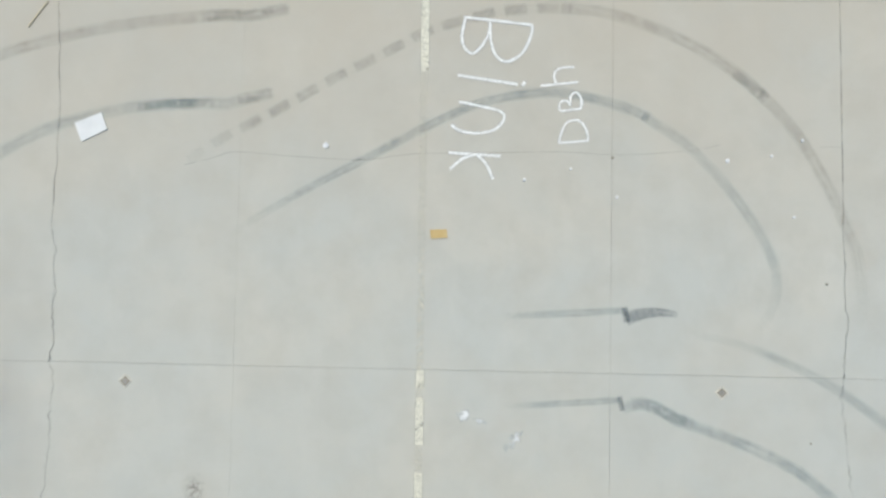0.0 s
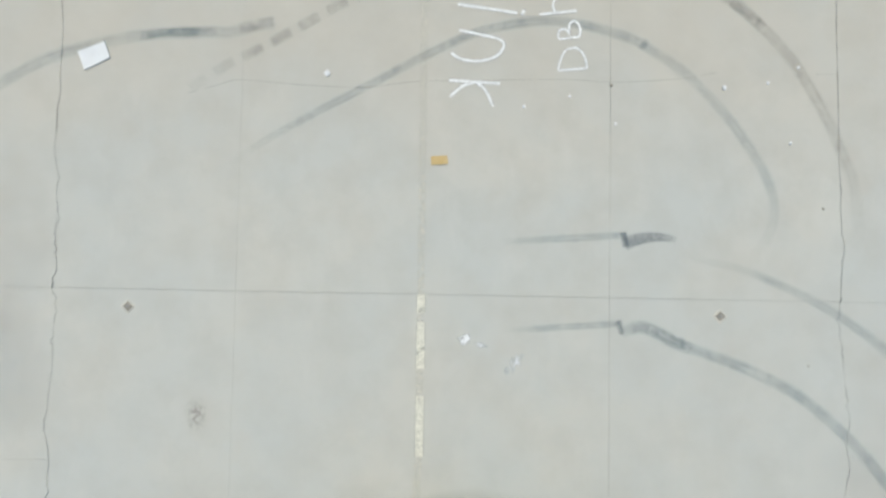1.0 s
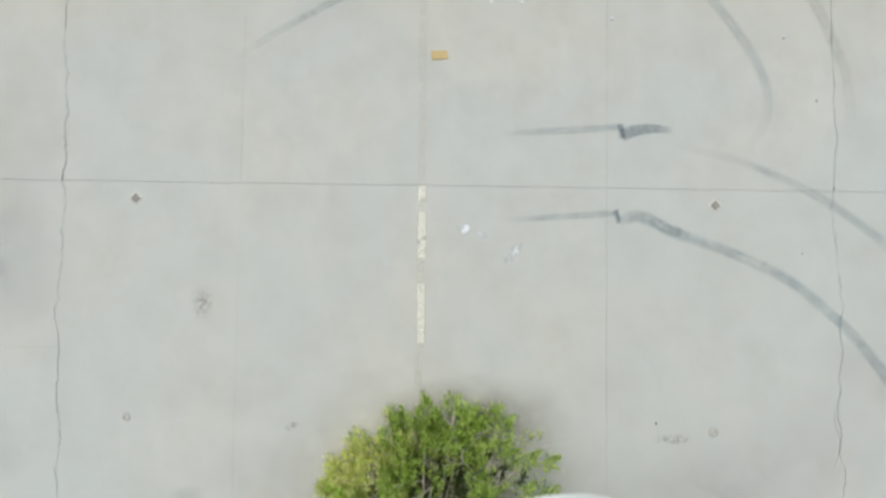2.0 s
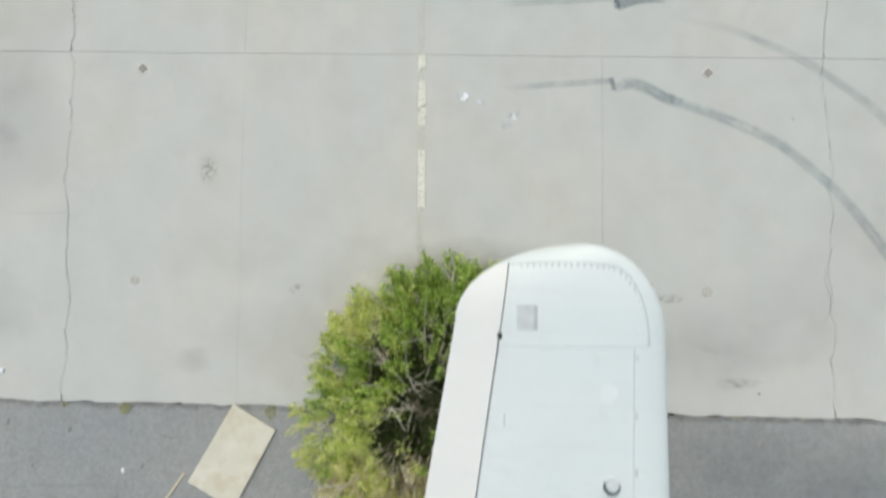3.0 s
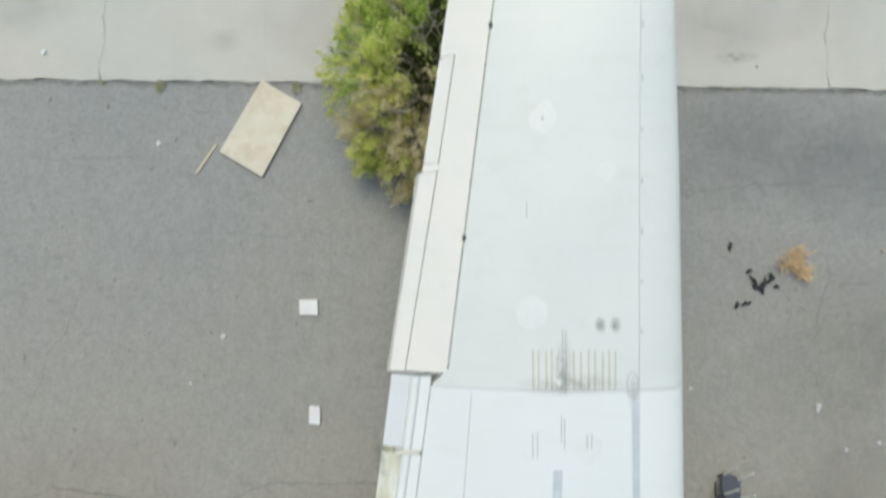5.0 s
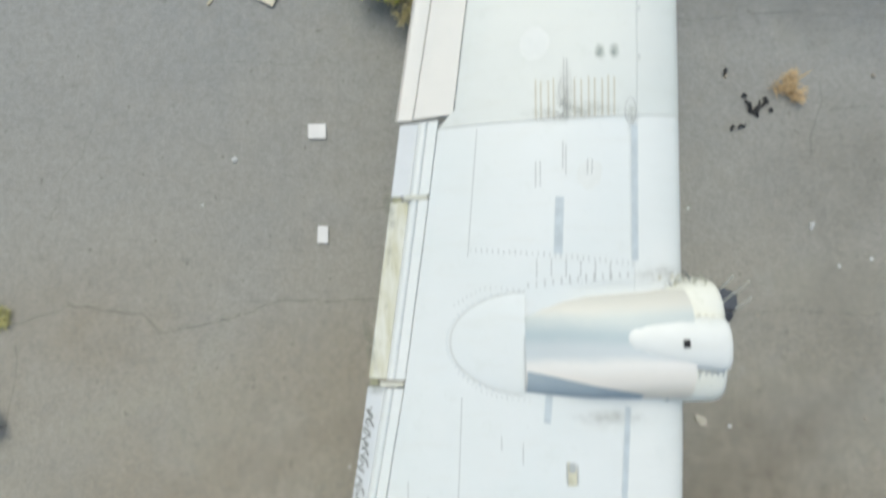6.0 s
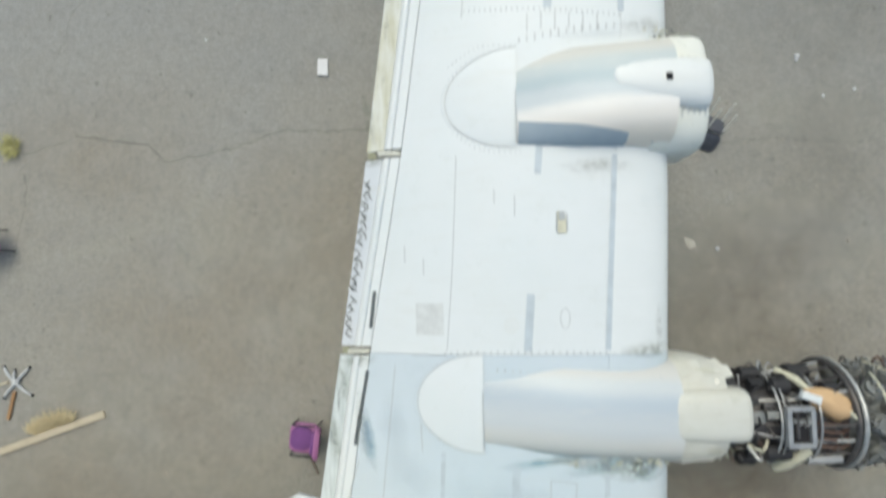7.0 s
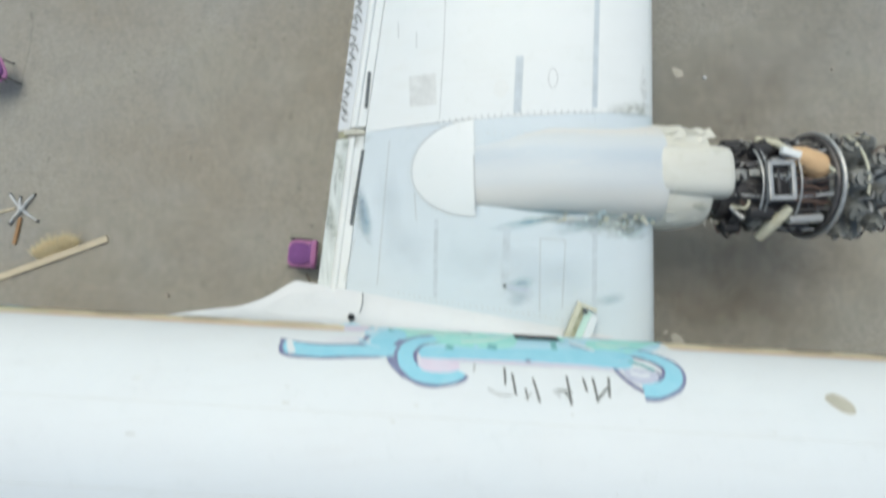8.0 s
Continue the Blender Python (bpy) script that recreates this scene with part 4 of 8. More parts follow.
# dark patches on the engine side put its ground shade into their colour
for k, (x, y, rx, ry) in enumerate(((-6.0, -21.5, 4.2, 3.0), (6.2, -22.0, 3.8, 3.2), (-8.0, -24.2, 4.5, 2.0), (7.2, -18.4, 3.0, 2.2), (-3.5, -19.0, 3.0, 2.4), (-8.5, -17.5, 3.0, 2.0), (5.0, -24.6, 4.0, 2.2), (7.8, -15.0, 3.0, 2.6), (4.6, -20.3, 2.4, 1.8))):
    blot("dust_patch", (x, y), (rx, ry), M["dust_warm_shade" if x > 4.5 and y < -21.5 else "dust_shade" if x > 4.5 else "dust"], "windblown dust and painted ground light and shade on the asphalt", "dust", z=GROUND + 0.003 + 0.0001 * k, group="dust patches")

# paler patch lightens the shaded ground below the engine by colour
blot("dust_patch", (4.7, -24.0), (1.9, 1.0), M["dust"], "windblown dust and painted ground light and shade on the asphalt", "dust", z=GROUND + 0.0042, group="dust patches")

# ---- small things on the ground ----
def tie_down(x, y, turn, size, label):
    t = empty("tie_down_anchor", (x, y, 0.0), label, "anchor", "tie-down anchors in the apron", turn)
    bm = bmesh.new()
    o, i = size / 2, size / 2 * 0.72
    for a, b in (((o, o), (-o, o)), ((-o, o), (-o, -o)), ((-o, -o), (o, -o)), ((o, -o), (o, o))):
        k = i / o
        vs = [bm.verts.new((*a, 0.004)), bm.verts.new((*b, 0.004)), bm.verts.new((b[0] * k, b[1] * k, 0.016)), bm.verts.new((a[0] * k, a[1] * k, 0.016))]
        bm.faces.new(vs)
        vi = [bm.verts.new((a[0] * k * 0.94, a[1] * k * 0.94, 0.005)), bm.verts.new((b[0] * k * 0.94, b[1] * k * 0.94, 0.005))]
        bm.faces.new((vs[3], vs[2], vi[1], vi[0]))
    part("rim", bm, M["concrete_pale"], t, "pale cement rim")
    part("plate", box((i * 1.8, i * 1.8, 0.004), (0, 0, 0.006)), M["rust_plate"], t, "dark rusty plate")
    part("ring", tube([(0.03 * math.cos(a), 0.03 * math.sin(a), 0.014) for a in (2 * math.pi * k / 10 for k in range(11))], 0.007, 6), M["steel"], t)
    return t


M["concrete_pale"] = worn("pale_cement", (0.56, 0.54, 0.48), (0.50, 0.48, 0.42), scale=12.0, rough=0.85)
M["scrap_tan"] = worn("tan_litter", (0.40, 0.37, 0.31), (0.46, 0.45, 0.40), scale=16.0, rough=0.8)
M["scrap"] = worn("grey_litter", (0.50, 0.52, 0.53), (0.42, 0.43, 0.43), scale=20.0, rough=0.7)
M["rust_plate"] = worn("brown_iron", (0.25, 0.23, 0.19), (0.32, 0.29, 0.25), scale=14.0, rough=0.85)
tie_down(-6.26, -2.22, 45, 0.2, "square iron tie-down anchor set in concrete")
tie_down(4.95, -2.45, 42, 0.2, "square iron tie-down anchor set in concrete")


def round_anchor(x, y, size, turn):
    """A round filled anchor pocket with a bent hook left in it."""
    t = empty("tie_down_anchor", (x, y, 0.0), "round filled tie-down pocket with a bent hook", "anchor", "tie-down anchors in the apron", turn)
    part("rim", lathe([(size * 0.5, 0.002), (size * 0.47, 0.010), (size * 0.38, 0.011), (size * 0.34, 0.004)], 20), M["pocket"], t, "worn grey cement rim")
    part("fill", lathe([(size * 0.36, 0.001), (size * 0.3, 0.005), (0.0, 0.006)], 18), M["concrete_pale"], t)
    part("hook", tube(smooth_line([(-0.05, -0.01, 0.008), (-0.02, 0.02, 0.016), (0.02, 0.015, 0.016), (0.03, -0.02, 0.012), (0.0, -0.035, 0.008)], 0.02), 0.009, 6), M["rust_plate"], t)
    return t


M["pocket"] = worn("worn_cement_rim", (0.33, 0.325, 0.30), (0.42, 0.41, 0.37), scale=18.0, rough=0.9)
round_anchor(-6.38, -6.42, 0.17, 30)
round_anchor(4.81, -6.78, 0.19, 60)


def sheet_thing(name, corners, thick, mat, label, category, z=0.006, curl=0.0, group=""):
    """A loose board or card lying flat, its corners given in order, slightly bowed."""
    n = 6
    a, b, c, d = [Vector((x, y, 0)) for x, y in corners]
    top, bot = [], []
    for i in range(n + 1):
        for j in range(n + 1):
            u, v = i / n, j / n
            p = a * (1 - u) * (1 - v) + b * u * (1 - v) + c * u * v + d * (1 - u) * v
            h = z + curl * ((2 * u - 1) ** 2) * (0.5 + v)
            top.append((p.x, p.y, h + thick))
            bot.append((p.x, p.y, h))
    m = n + 1
    faces = []
    for i in range(n):
        for j in range(n):
            k = i * m + j
            faces.append((k, k + 1, k + m + 1, k + m))
            o = m * m
            faces.append((o + k, o + k + m, o + k + m + 1, o + k + 1))
    rim = [i * m for i in range(m)] + [n * m + j for j in range(1, m)] + [i * m + n for i in range(n - 1, -1, -1)] + [j for j in range(n - 1, 0, -1)]
    for p, q in zip(rim, rim[1:] + rim[:1]):
        faces.append((p, q, q + m * m, p + m * m))
    bm = bmesh.new()
    vs = [bm.verts.new(v) for v in top + bot]
    for f in faces:
        bm.faces.new([vs[k] for k in f])
    bmesh.ops.recalc_face_normals(bm, faces=bm.faces)
    return tagged(part(name, bm, M[mat]), label, category, group)


sheet_thing("board", [(-7.31, 2.68), (-6.80, 2.88), (-6.68, 2.56), (-7.17, 2.32)], 0.02, "card", "small white board lying on the concrete", "board", curl=0.005)
sheet_thing("paper_scrap", [(-2.57, 2.24), (-2.49, 2.31), (-2.43, 2.23), (-2.51, 2.17)], 0.02, "card", "small white scrap lying on the concrete", "scrap", curl=0.01)
sheet_thing("metal_plate", [(-0.51, 0.62), (-0.20, 0.63), (-0.18, 0.47), (-0.50, 0.45)], 0.012, "rust", "small orange-brown rusted plate on the concrete", "plate", curl=0.006)
sheet_thing("plywood_board", [(-4.42, -8.84), (-3.60, -9.34), (-4.42, -10.84), (-5.29, -10.31)], 0.035, "plywood", "weathered pale tan board lying on asphalt", "board", z=0.008, curl=0.008)
sheet_thing("card", [(-3.68, -13.36), (-3.31, -13.36), (-3.31, -13.67), (-3.67, -13.66)], 0.05, "card", "white folded card lying on the asphalt", "card", z=GROUND + 0.004, curl=0.01, group="white cards")
sheet_thing("card", [(-3.49, -15.49), (-3.28, -15.50), (-3.28, -15.86), (-3.50, -15.84)], 0.05, "card", "white folded card lying on the asphalt", "card", z=GROUND + 0.004, curl=0.01, group="white cards")


def stick(name, a, b, w, h, mat, label, z=GROUND):
    a, b = Vector((*a, 0)), Vector((*b, 0))
    d = b - a
    bm = box((d.length, w, h), (0, 0, 0), min(w, h) * 0.25)
    m = Matrix.Translation((a + b) / 2 + Vector((0, 0, z + h / 2 + 0.001))) @ Matrix.Rotation(math.atan2(d.y, d.x), 4, "Z")
    bmesh.ops.transform(bm, matrix=m, verts=bm.verts)
    return tagged(part(name, bm, M[mat]), label, "wood")


stick("wooden_stick", (-5.80, -10.75), (-5.38, -10.16), 0.055, 0.03, "wood", "pale wooden stick lying beside the board")
stick("wooden_plank", (-10.9, -23.86), (-7.97, -22.87), 0.14, 0.05, "wood", "long pale wooden plank lying on asphalt")
stick("wooden_stick", (-8.25, 4.55), (-7.88, 5.05), 0.03, 0.02, "wood", "thin pale stick lying on concrete", 0.006)


def scrap(x, y, size, mat, label, z, category="litter", flat=0.5, slant=0.0):
    """A crumpled little lump of litter."""
    bm = bmesh.new()
    bmesh.ops.create_icosphere(bm, subdivisions=2, radius=size / 2)
    for v in bm.verts:
        v.co *= 1 + 0.45 * noise.noise((v.co.x / size * 3 + x, v.co.y / size * 3 + y, v.co.z / size * 3))
        v.co.z = max(v.co.z * flat, -size * 0.18)
        v.co.x, v.co.y = v.co.x + slant * v.co.y, v.co.y * (1 - 0.3 * slant)
    low = min(v.co.z for v in bm.verts)
    bmesh.ops.translate(bm, vec=(x, y, z - low), verts=bm.verts)
    return tagged(part("litter", bm, M[mat]), label, category, "scraps of litter")


for x, y, s in ((1.28, 1.57, 0.07), (2.16, 1.77, 0.06), (5.13, 1.92, 0.085), (5.97, 2.01, 0.06), (6.37, 0.84, 0.06), (3.03, 1.23, 0.06), (-8.95, -8.15, 0.10), (6.56, 2.3, 0.06), (-6.57, -10.1, 0.1)):
    scrap(x, y, s, "card", "small white scrap on the %s" % ("asphalt" if y < -9 else "concrete"), GROUND if y < -9 else 0.004)
for x, y, s in ((6.96, -0.42, 0.05), (6.59, -3.39, 0.04), (3.72, -6.6, 0.05), (5.75, -8.75, 0.05), (2.96, 1.98, 0.06)):
    scrap(x, y, s, "rust_plate", "small dark pebble on the concrete", 0.004)
for x, y, s in ((-5.22, -14.07, 0.12), (6.69, -15.66, 0.11), (7.2, -16.53, 0.07), (7.86, -16.4, 0.08), (4.16, -15.27, 0.06), (4.81, -19.72, 0.09), (6.67, -15.74, 0.08), (-5.9, -15.0, 0.05), (-2.9, -20.4, 0.05)):
    scrap(x, y, s, "scrap", "small pale scrap on the asphalt", GROUND)
for x, y, s, slant in ((3.95, -25.27, 0.25, -0.7), (4.25, -19.6, 0.21, -0.4), (3.72, -25.1, 0.09, 0.5)):
    scrap(x, y, s, "scrap_tan", "flattened tan scrap on the asphalt", GROUND, flat=0.14, slant=slant)
for x, y, s in ((5.06, -12.53, 0.1), (8.13, -12.58, 0.12), (7.55, -19.61, 0.1), (5.5, -17.5, 0.06), (6.3, -17.45, 0.07), (-6.7, -24.1, 0.1), (-8.3, -23.9, 0.07)):
    scrap(x, y, s * 0.8, "rust_plate", "small dark clod on the asphalt", GROUND)


def tuft(name, x, y, radius, count, length, mat, label, category, z=GROUND, lift=0.5, seed=1):
    """A clump of dry stems, each a thin bent blade."""
    rnd = random.Random(seed)
    verts, faces = [], []
    for k in range(count):
        a, r = rnd.uniform(0, 2 * math.pi), radius * rnd.random() ** 0.7
        p = Vector((x + r * 0.4 * math.cos(a), y + r * 0.4 * math.sin(a), z))
        b = a + rnd.uniform(-0.8, 0.8)
        out = Vector((math.cos(b), math.sin(b), 0))
        w = Vector((-out.y, out.x, 0)) * rnd.uniform(0.006, 0.014)
        l = length * rnd.uniform(0.5, 1.1)
        mid = p + out * l * 0.5 + Vector((0, 0, l * lift * rnd.uniform(0.6, 1.2)))
        tip = p + out * l + Vector((0, 0, l * lift * rnd.uniform(0.2, 1.4)))
        n = len(verts)
        verts += [p - w, p + w, mid + w * 0.8, mid - w * 0.8, tip]
        faces += [(n, n + 1, n + 2, n + 3), (n + 3, n + 2, n + 4)]
    return tagged(part_py(name, verts, faces, M[mat]), label, category)


def tumbleweed():
    rnd = random.Random(3)
    verts, faces = [], []
    for cx, cy, n, l in ((6.14, -12.82, 34, 0.30), (6.28, -12.64, 30, 0.30), (6.46, -12.68, 34, 0.32), (6.42, -12.95, 40, 0.34), (6.54, -13.0, 24, 0.26), (6.33, -12.85, 70, 0.2)):
        lean = Vector((rnd.uniform(-0.6, 0.6), rnd.uniform(-0.6, 0.6), 0.4))
        for k in range(n):
            p = Vector((cx + rnd.gauss(0, 0.06), cy + rnd.gauss(0, 0.06), GROUND + abs(rnd.gauss(0, 0.06))))
            d = (lean + Vector((rnd.gauss(0, 0.8), rnd.gauss(0, 0.8), rnd.uniform(-0.1, 0.5)))).normalized() * l * rnd.uniform(0.4, 1.1)
            w = d.cross(Vector((0, 0, 1))).normalized() * rnd.uniform(0.005, 0.011)
            q = p + d
            q.z = max(GROUND + 0.005, q.z)
            m = (p + q) / 2 + Vector((rnd.gauss(0, 0.02), rnd.gauss(0, 0.02), 0.03))
            s = len(verts)
            verts += [p - w, p + w, m + w, m - w, q]
            faces += [(s, s + 1, s + 2, s + 3), (s + 3, s + 2, s + 4)]
    return tagged(part_py("tumbleweed", verts, faces, M["straw"]), "dry orange-tan tumbleweed on the asphalt", "dry plant")


tumbleweed()
tuft("dry_weed", -10.05, -17.25, 0.35, 130, 0.22, "straw_olive", "dry olive weed growing from an asphalt crack", "weed", seed=4)
def dry_grass():
    rnd = random.Random(5)
    verts, faces = [], []
    for k in range(420):
        f = rnd.random()
        p = Vector((-9.42 + 0.78 * f, -23.28 + 0.265 * f + 0.03 * rnd.random(), GROUND + 0.01))
        a = math.radians(128 - 62 * f + rnd.gauss(0, 16))
        l = 0.46 * rnd.uniform(0.35, 1.0) * (0.45 + 0.55 * math.sin(math.pi * (0.15 + 0.7 * f)))
        d = Vector((math.cos(a), math.sin(a), rnd.uniform(0.05, 0.5))) * l
        w = Vector((-d.y, d.x, 0)).normalized() * rnd.uniform(0.004, 0.009)
        m = p + d * 0.5 + Vector((rnd.gauss(0, 0.02), rnd.gauss(0, 0.02), 0.04))
        s = len(verts)
        verts += [p - w, p + w, m + w, m - w, p + d]
        faces += [(s, s + 1, s + 2, s + 3), (s + 3, s + 2, s + 4)]
    return tagged(part_py("dry_grass", verts, faces, M["straw_pale"]), "dry straw-coloured grass caught behind a plank", "grass")


dry_grass()
tuft("dry_weed", -6.55, -8.9, 0.2, 70, 0.09, "weed_green", "small weed at the edge of the concrete", "weed", seed=6)
tuft("dry_weed", -3.7, -9.0, 0.25, 50, 0.09, "weed_green", "small dry weed at the slab edge", "weed", seed=7)
for k, (x, y) in enumerate(((5.3, -9.16), (6.6, -9.2), (-7.74, -8.78))):
    tuft("dry_weed", x, y, 0.18, 30, 0.05, "weed_green", "small dry weeds at the slab edge", "weed", seed=20 + k)


def char(x, y, turn, l):
    bm = tube([(0, 0, 0.04), (l * 0.4, 0.03, 0.07), (l * 0.7, -0.02, 0.05), (l, 0.02, 0.03)], 0.03, 6, radii=(0.02, 0.034, 0.026, 0.014))
    bmesh.ops.transform(bm, matrix=pose(x, y, GROUND - 0.005, 0, 0, turn), verts=bm.verts)
    return tagged(part("charred_stick", bm, M["black"]), "charred black piece of wood on asphalt", "wood", "charred pieces")


for a in ((5.42, -13.05, -55, 0.3), (5.60, -13.33, 60, 0.3), (5.55, -13.3, 25, 0.22), (5.76, -13.2, 40, 0.22), (5.24, -13.63, 20, 0.2), (5.04, -12.5, 80, 0.14), (5.48, -13.12, -80, 0.2), (5.68, -13.4, 100, 0.18), (5.36, -12.98, 30, 0.12), (5.78, -13.02, -20, 0.12), (5.12, -13.68, 70, 0.13), (5.9, -13.28, 10, 0.1)):
    char(*a)


# ---- chairs and litter ----
def leg_frame(parent, w, d, h, mat, foot=0.0):
    for sx in (-1, 1):
        for sy in (-1, 1):
            part("leg", tube([(sx * w * 0.42, sy * d * 0.42, h), (sx * w * 0.47, sy * d * 0.47, foot)], 0.014 if foot == 0.0 else 0.021, 8), mat, parent)


def pad(w, d, h, corner, at, edge=0.02, turn=None):
    """A flat pad with round corners and a softened rim, wide in x and y."""
    bm = bmesh.new()
    rings = []
    for inset, z in ((edge, -h / 2), (0.0, -h / 2 + edge), (0.0, h / 2 - edge), (edge * 0.3, h / 2 - edge * 0.3), (edge, h / 2)):
        ring = []
        for cx, cy, a0 in ((w / 2 - corner, d / 2 - corner, 0), (-w / 2 + corner, d / 2 - corner, 90), (-w / 2 + corner, -d / 2 + corner, 180), (w / 2 - corner, -d / 2 + corner, 270)):
            for k in range(6):
                a = radians(a0 + 18 * k)
                ring.append(bm.verts.new((cx + (corner - inset) * math.cos(a), cy + (corner - inset) * math.sin(a), z)))
        rings.append(ring)
    n = len(rings[0])
    for r0, r1 in zip(rings, rings[1:]):
        for k in range(n):
            bm.faces.new((r0[k], r0[(k + 1) % n], r1[(k + 1) % n], r1[k]))
    bm.faces.new(rings[0][::-1])
    bm.faces.new(rings[-1])
    bmesh.ops.transform(bm, matrix=Matrix.Translation(at) @ (turn if turn else Matrix()), verts=bm.verts)
    return bm


def chair(at, turn, cushion, shell, label, m=None, metal=None, foot=0.0):
    c = empty("chair", at, label, "chair", "abandoned upholstered chairs", turn)
    if m:
        c.matrix_world = m
    part("seat", pad(0.43, 0.44, 0.10, 0.15, (-0.04, 0, 0.445), 0.035), cushion, c, smooth=True)
    part("seat_shell", pad(0.58, 0.58, 0.06, 0.16, (0, 0, 0.395), 0.02), shell, c, smooth=True)
    tilt = Matrix.Rotation(radians(10), 4, "Y")
    part("backrest", pad(0.36, 0.42, 0.09, 0.13, (0.25, 0, 0.71), 0.03, tilt @ Matrix.Rotation(math.pi / 2, 4, "Y")), cushion, c, smooth=True)
    part("backrest_shell", pad(0.48, 0.56, 0.11, 0.15, (0.32, 0, 0.70), 0.035, tilt @ Matrix.Rotation(math.pi / 2, 4, "Y")), shell, c, smooth=True)
    leg_frame(c, 0.52, 0.52, 0.37, metal or M["black"], foot)
    for s in (-1, 1):
        part("armrest", tube([(-0.2, s * 0.29, 0.36), (-0.2, s * 0.29, 0.6), (0.02, s * 0.29, 0.63), (0.24, s * 0.29, 0.62)], 0.018, 8), M["black"], c)
    return c


chair((-3.74, -23.32, GROUND), -6, M["purple"], M["mauve"], "purple upholstered armchair with mauve shell on asphalt")
chair((-10.24, -19.32, GROUND), 200, M["purple"], M["mauve"], "purple upholstered armchair standing on the asphalt")
tip = pose(4.86, -16.97, 0.543 * 0.84 + GROUND, 0, 0, -110) @ pose(0, 0, 0, 0, -35.5, 0) @ pose(0, 0, 0, 180, 0, 0) @ Matrix.Diagonal((0.84, 0.68, 0.84, 1))
chair((0, 0, 0), 0, M["navy"], M["slate"], "dark navy chair overturned with its pale legs up", m=tip, metal=M["cowl_stained"], foot=-0.16)

star = empty("broken_office_chair", (-9.82, -22.2, GROUND), "grey five-armed office chair base lying on asphalt", "office chair")
for x, y in ((-0.27, 0.34), (0.26, 0.31), (-0.25, -0.30), (0.34, -0.26), (-0.04, 0.26)):
    d = Vector((x, y, 0))
    part("arm", tube([d * 0.12 + Vector((0, 0, 0.05)), d * 0.6 + Vector((0, 0, 0.07)), d + Vector((0, 0, 0.03))], 0.03, 8, radii=(0.032, 0.026, 0.018)), M["scrap"], star)
    part("castor", lathe([(0.02, 0.0), (0.03, 0.01), (0.03, 0.04), (0.01, 0.05)], 10, Matrix.Translation(d + Vector((0, 0, 0.0)))), M["black"], star)
part("hub", lathe([(0.05, 0.0), (0.06, 0.02), (0.06, 0.08), (0.03, 0.11)], 14), M["scrap"], star)
stick("wooden_stick", (-3.76, -23.72), (-3.56, -24.18), 0.045, 0.03, "wood_grey", "short dark weathered stick beside the chair")
stick("wooden_post", (-9.85, -22.38), (-9.97, -22.95), 0.07, 0.05, "wood_dark", "short brown wooden post lying on asphalt")
stick("wooden_stick", (-10.5, -22.3), (-10.0, -22.18), 0.05, 0.03, "wood", "pale stick lying beside the chair base")


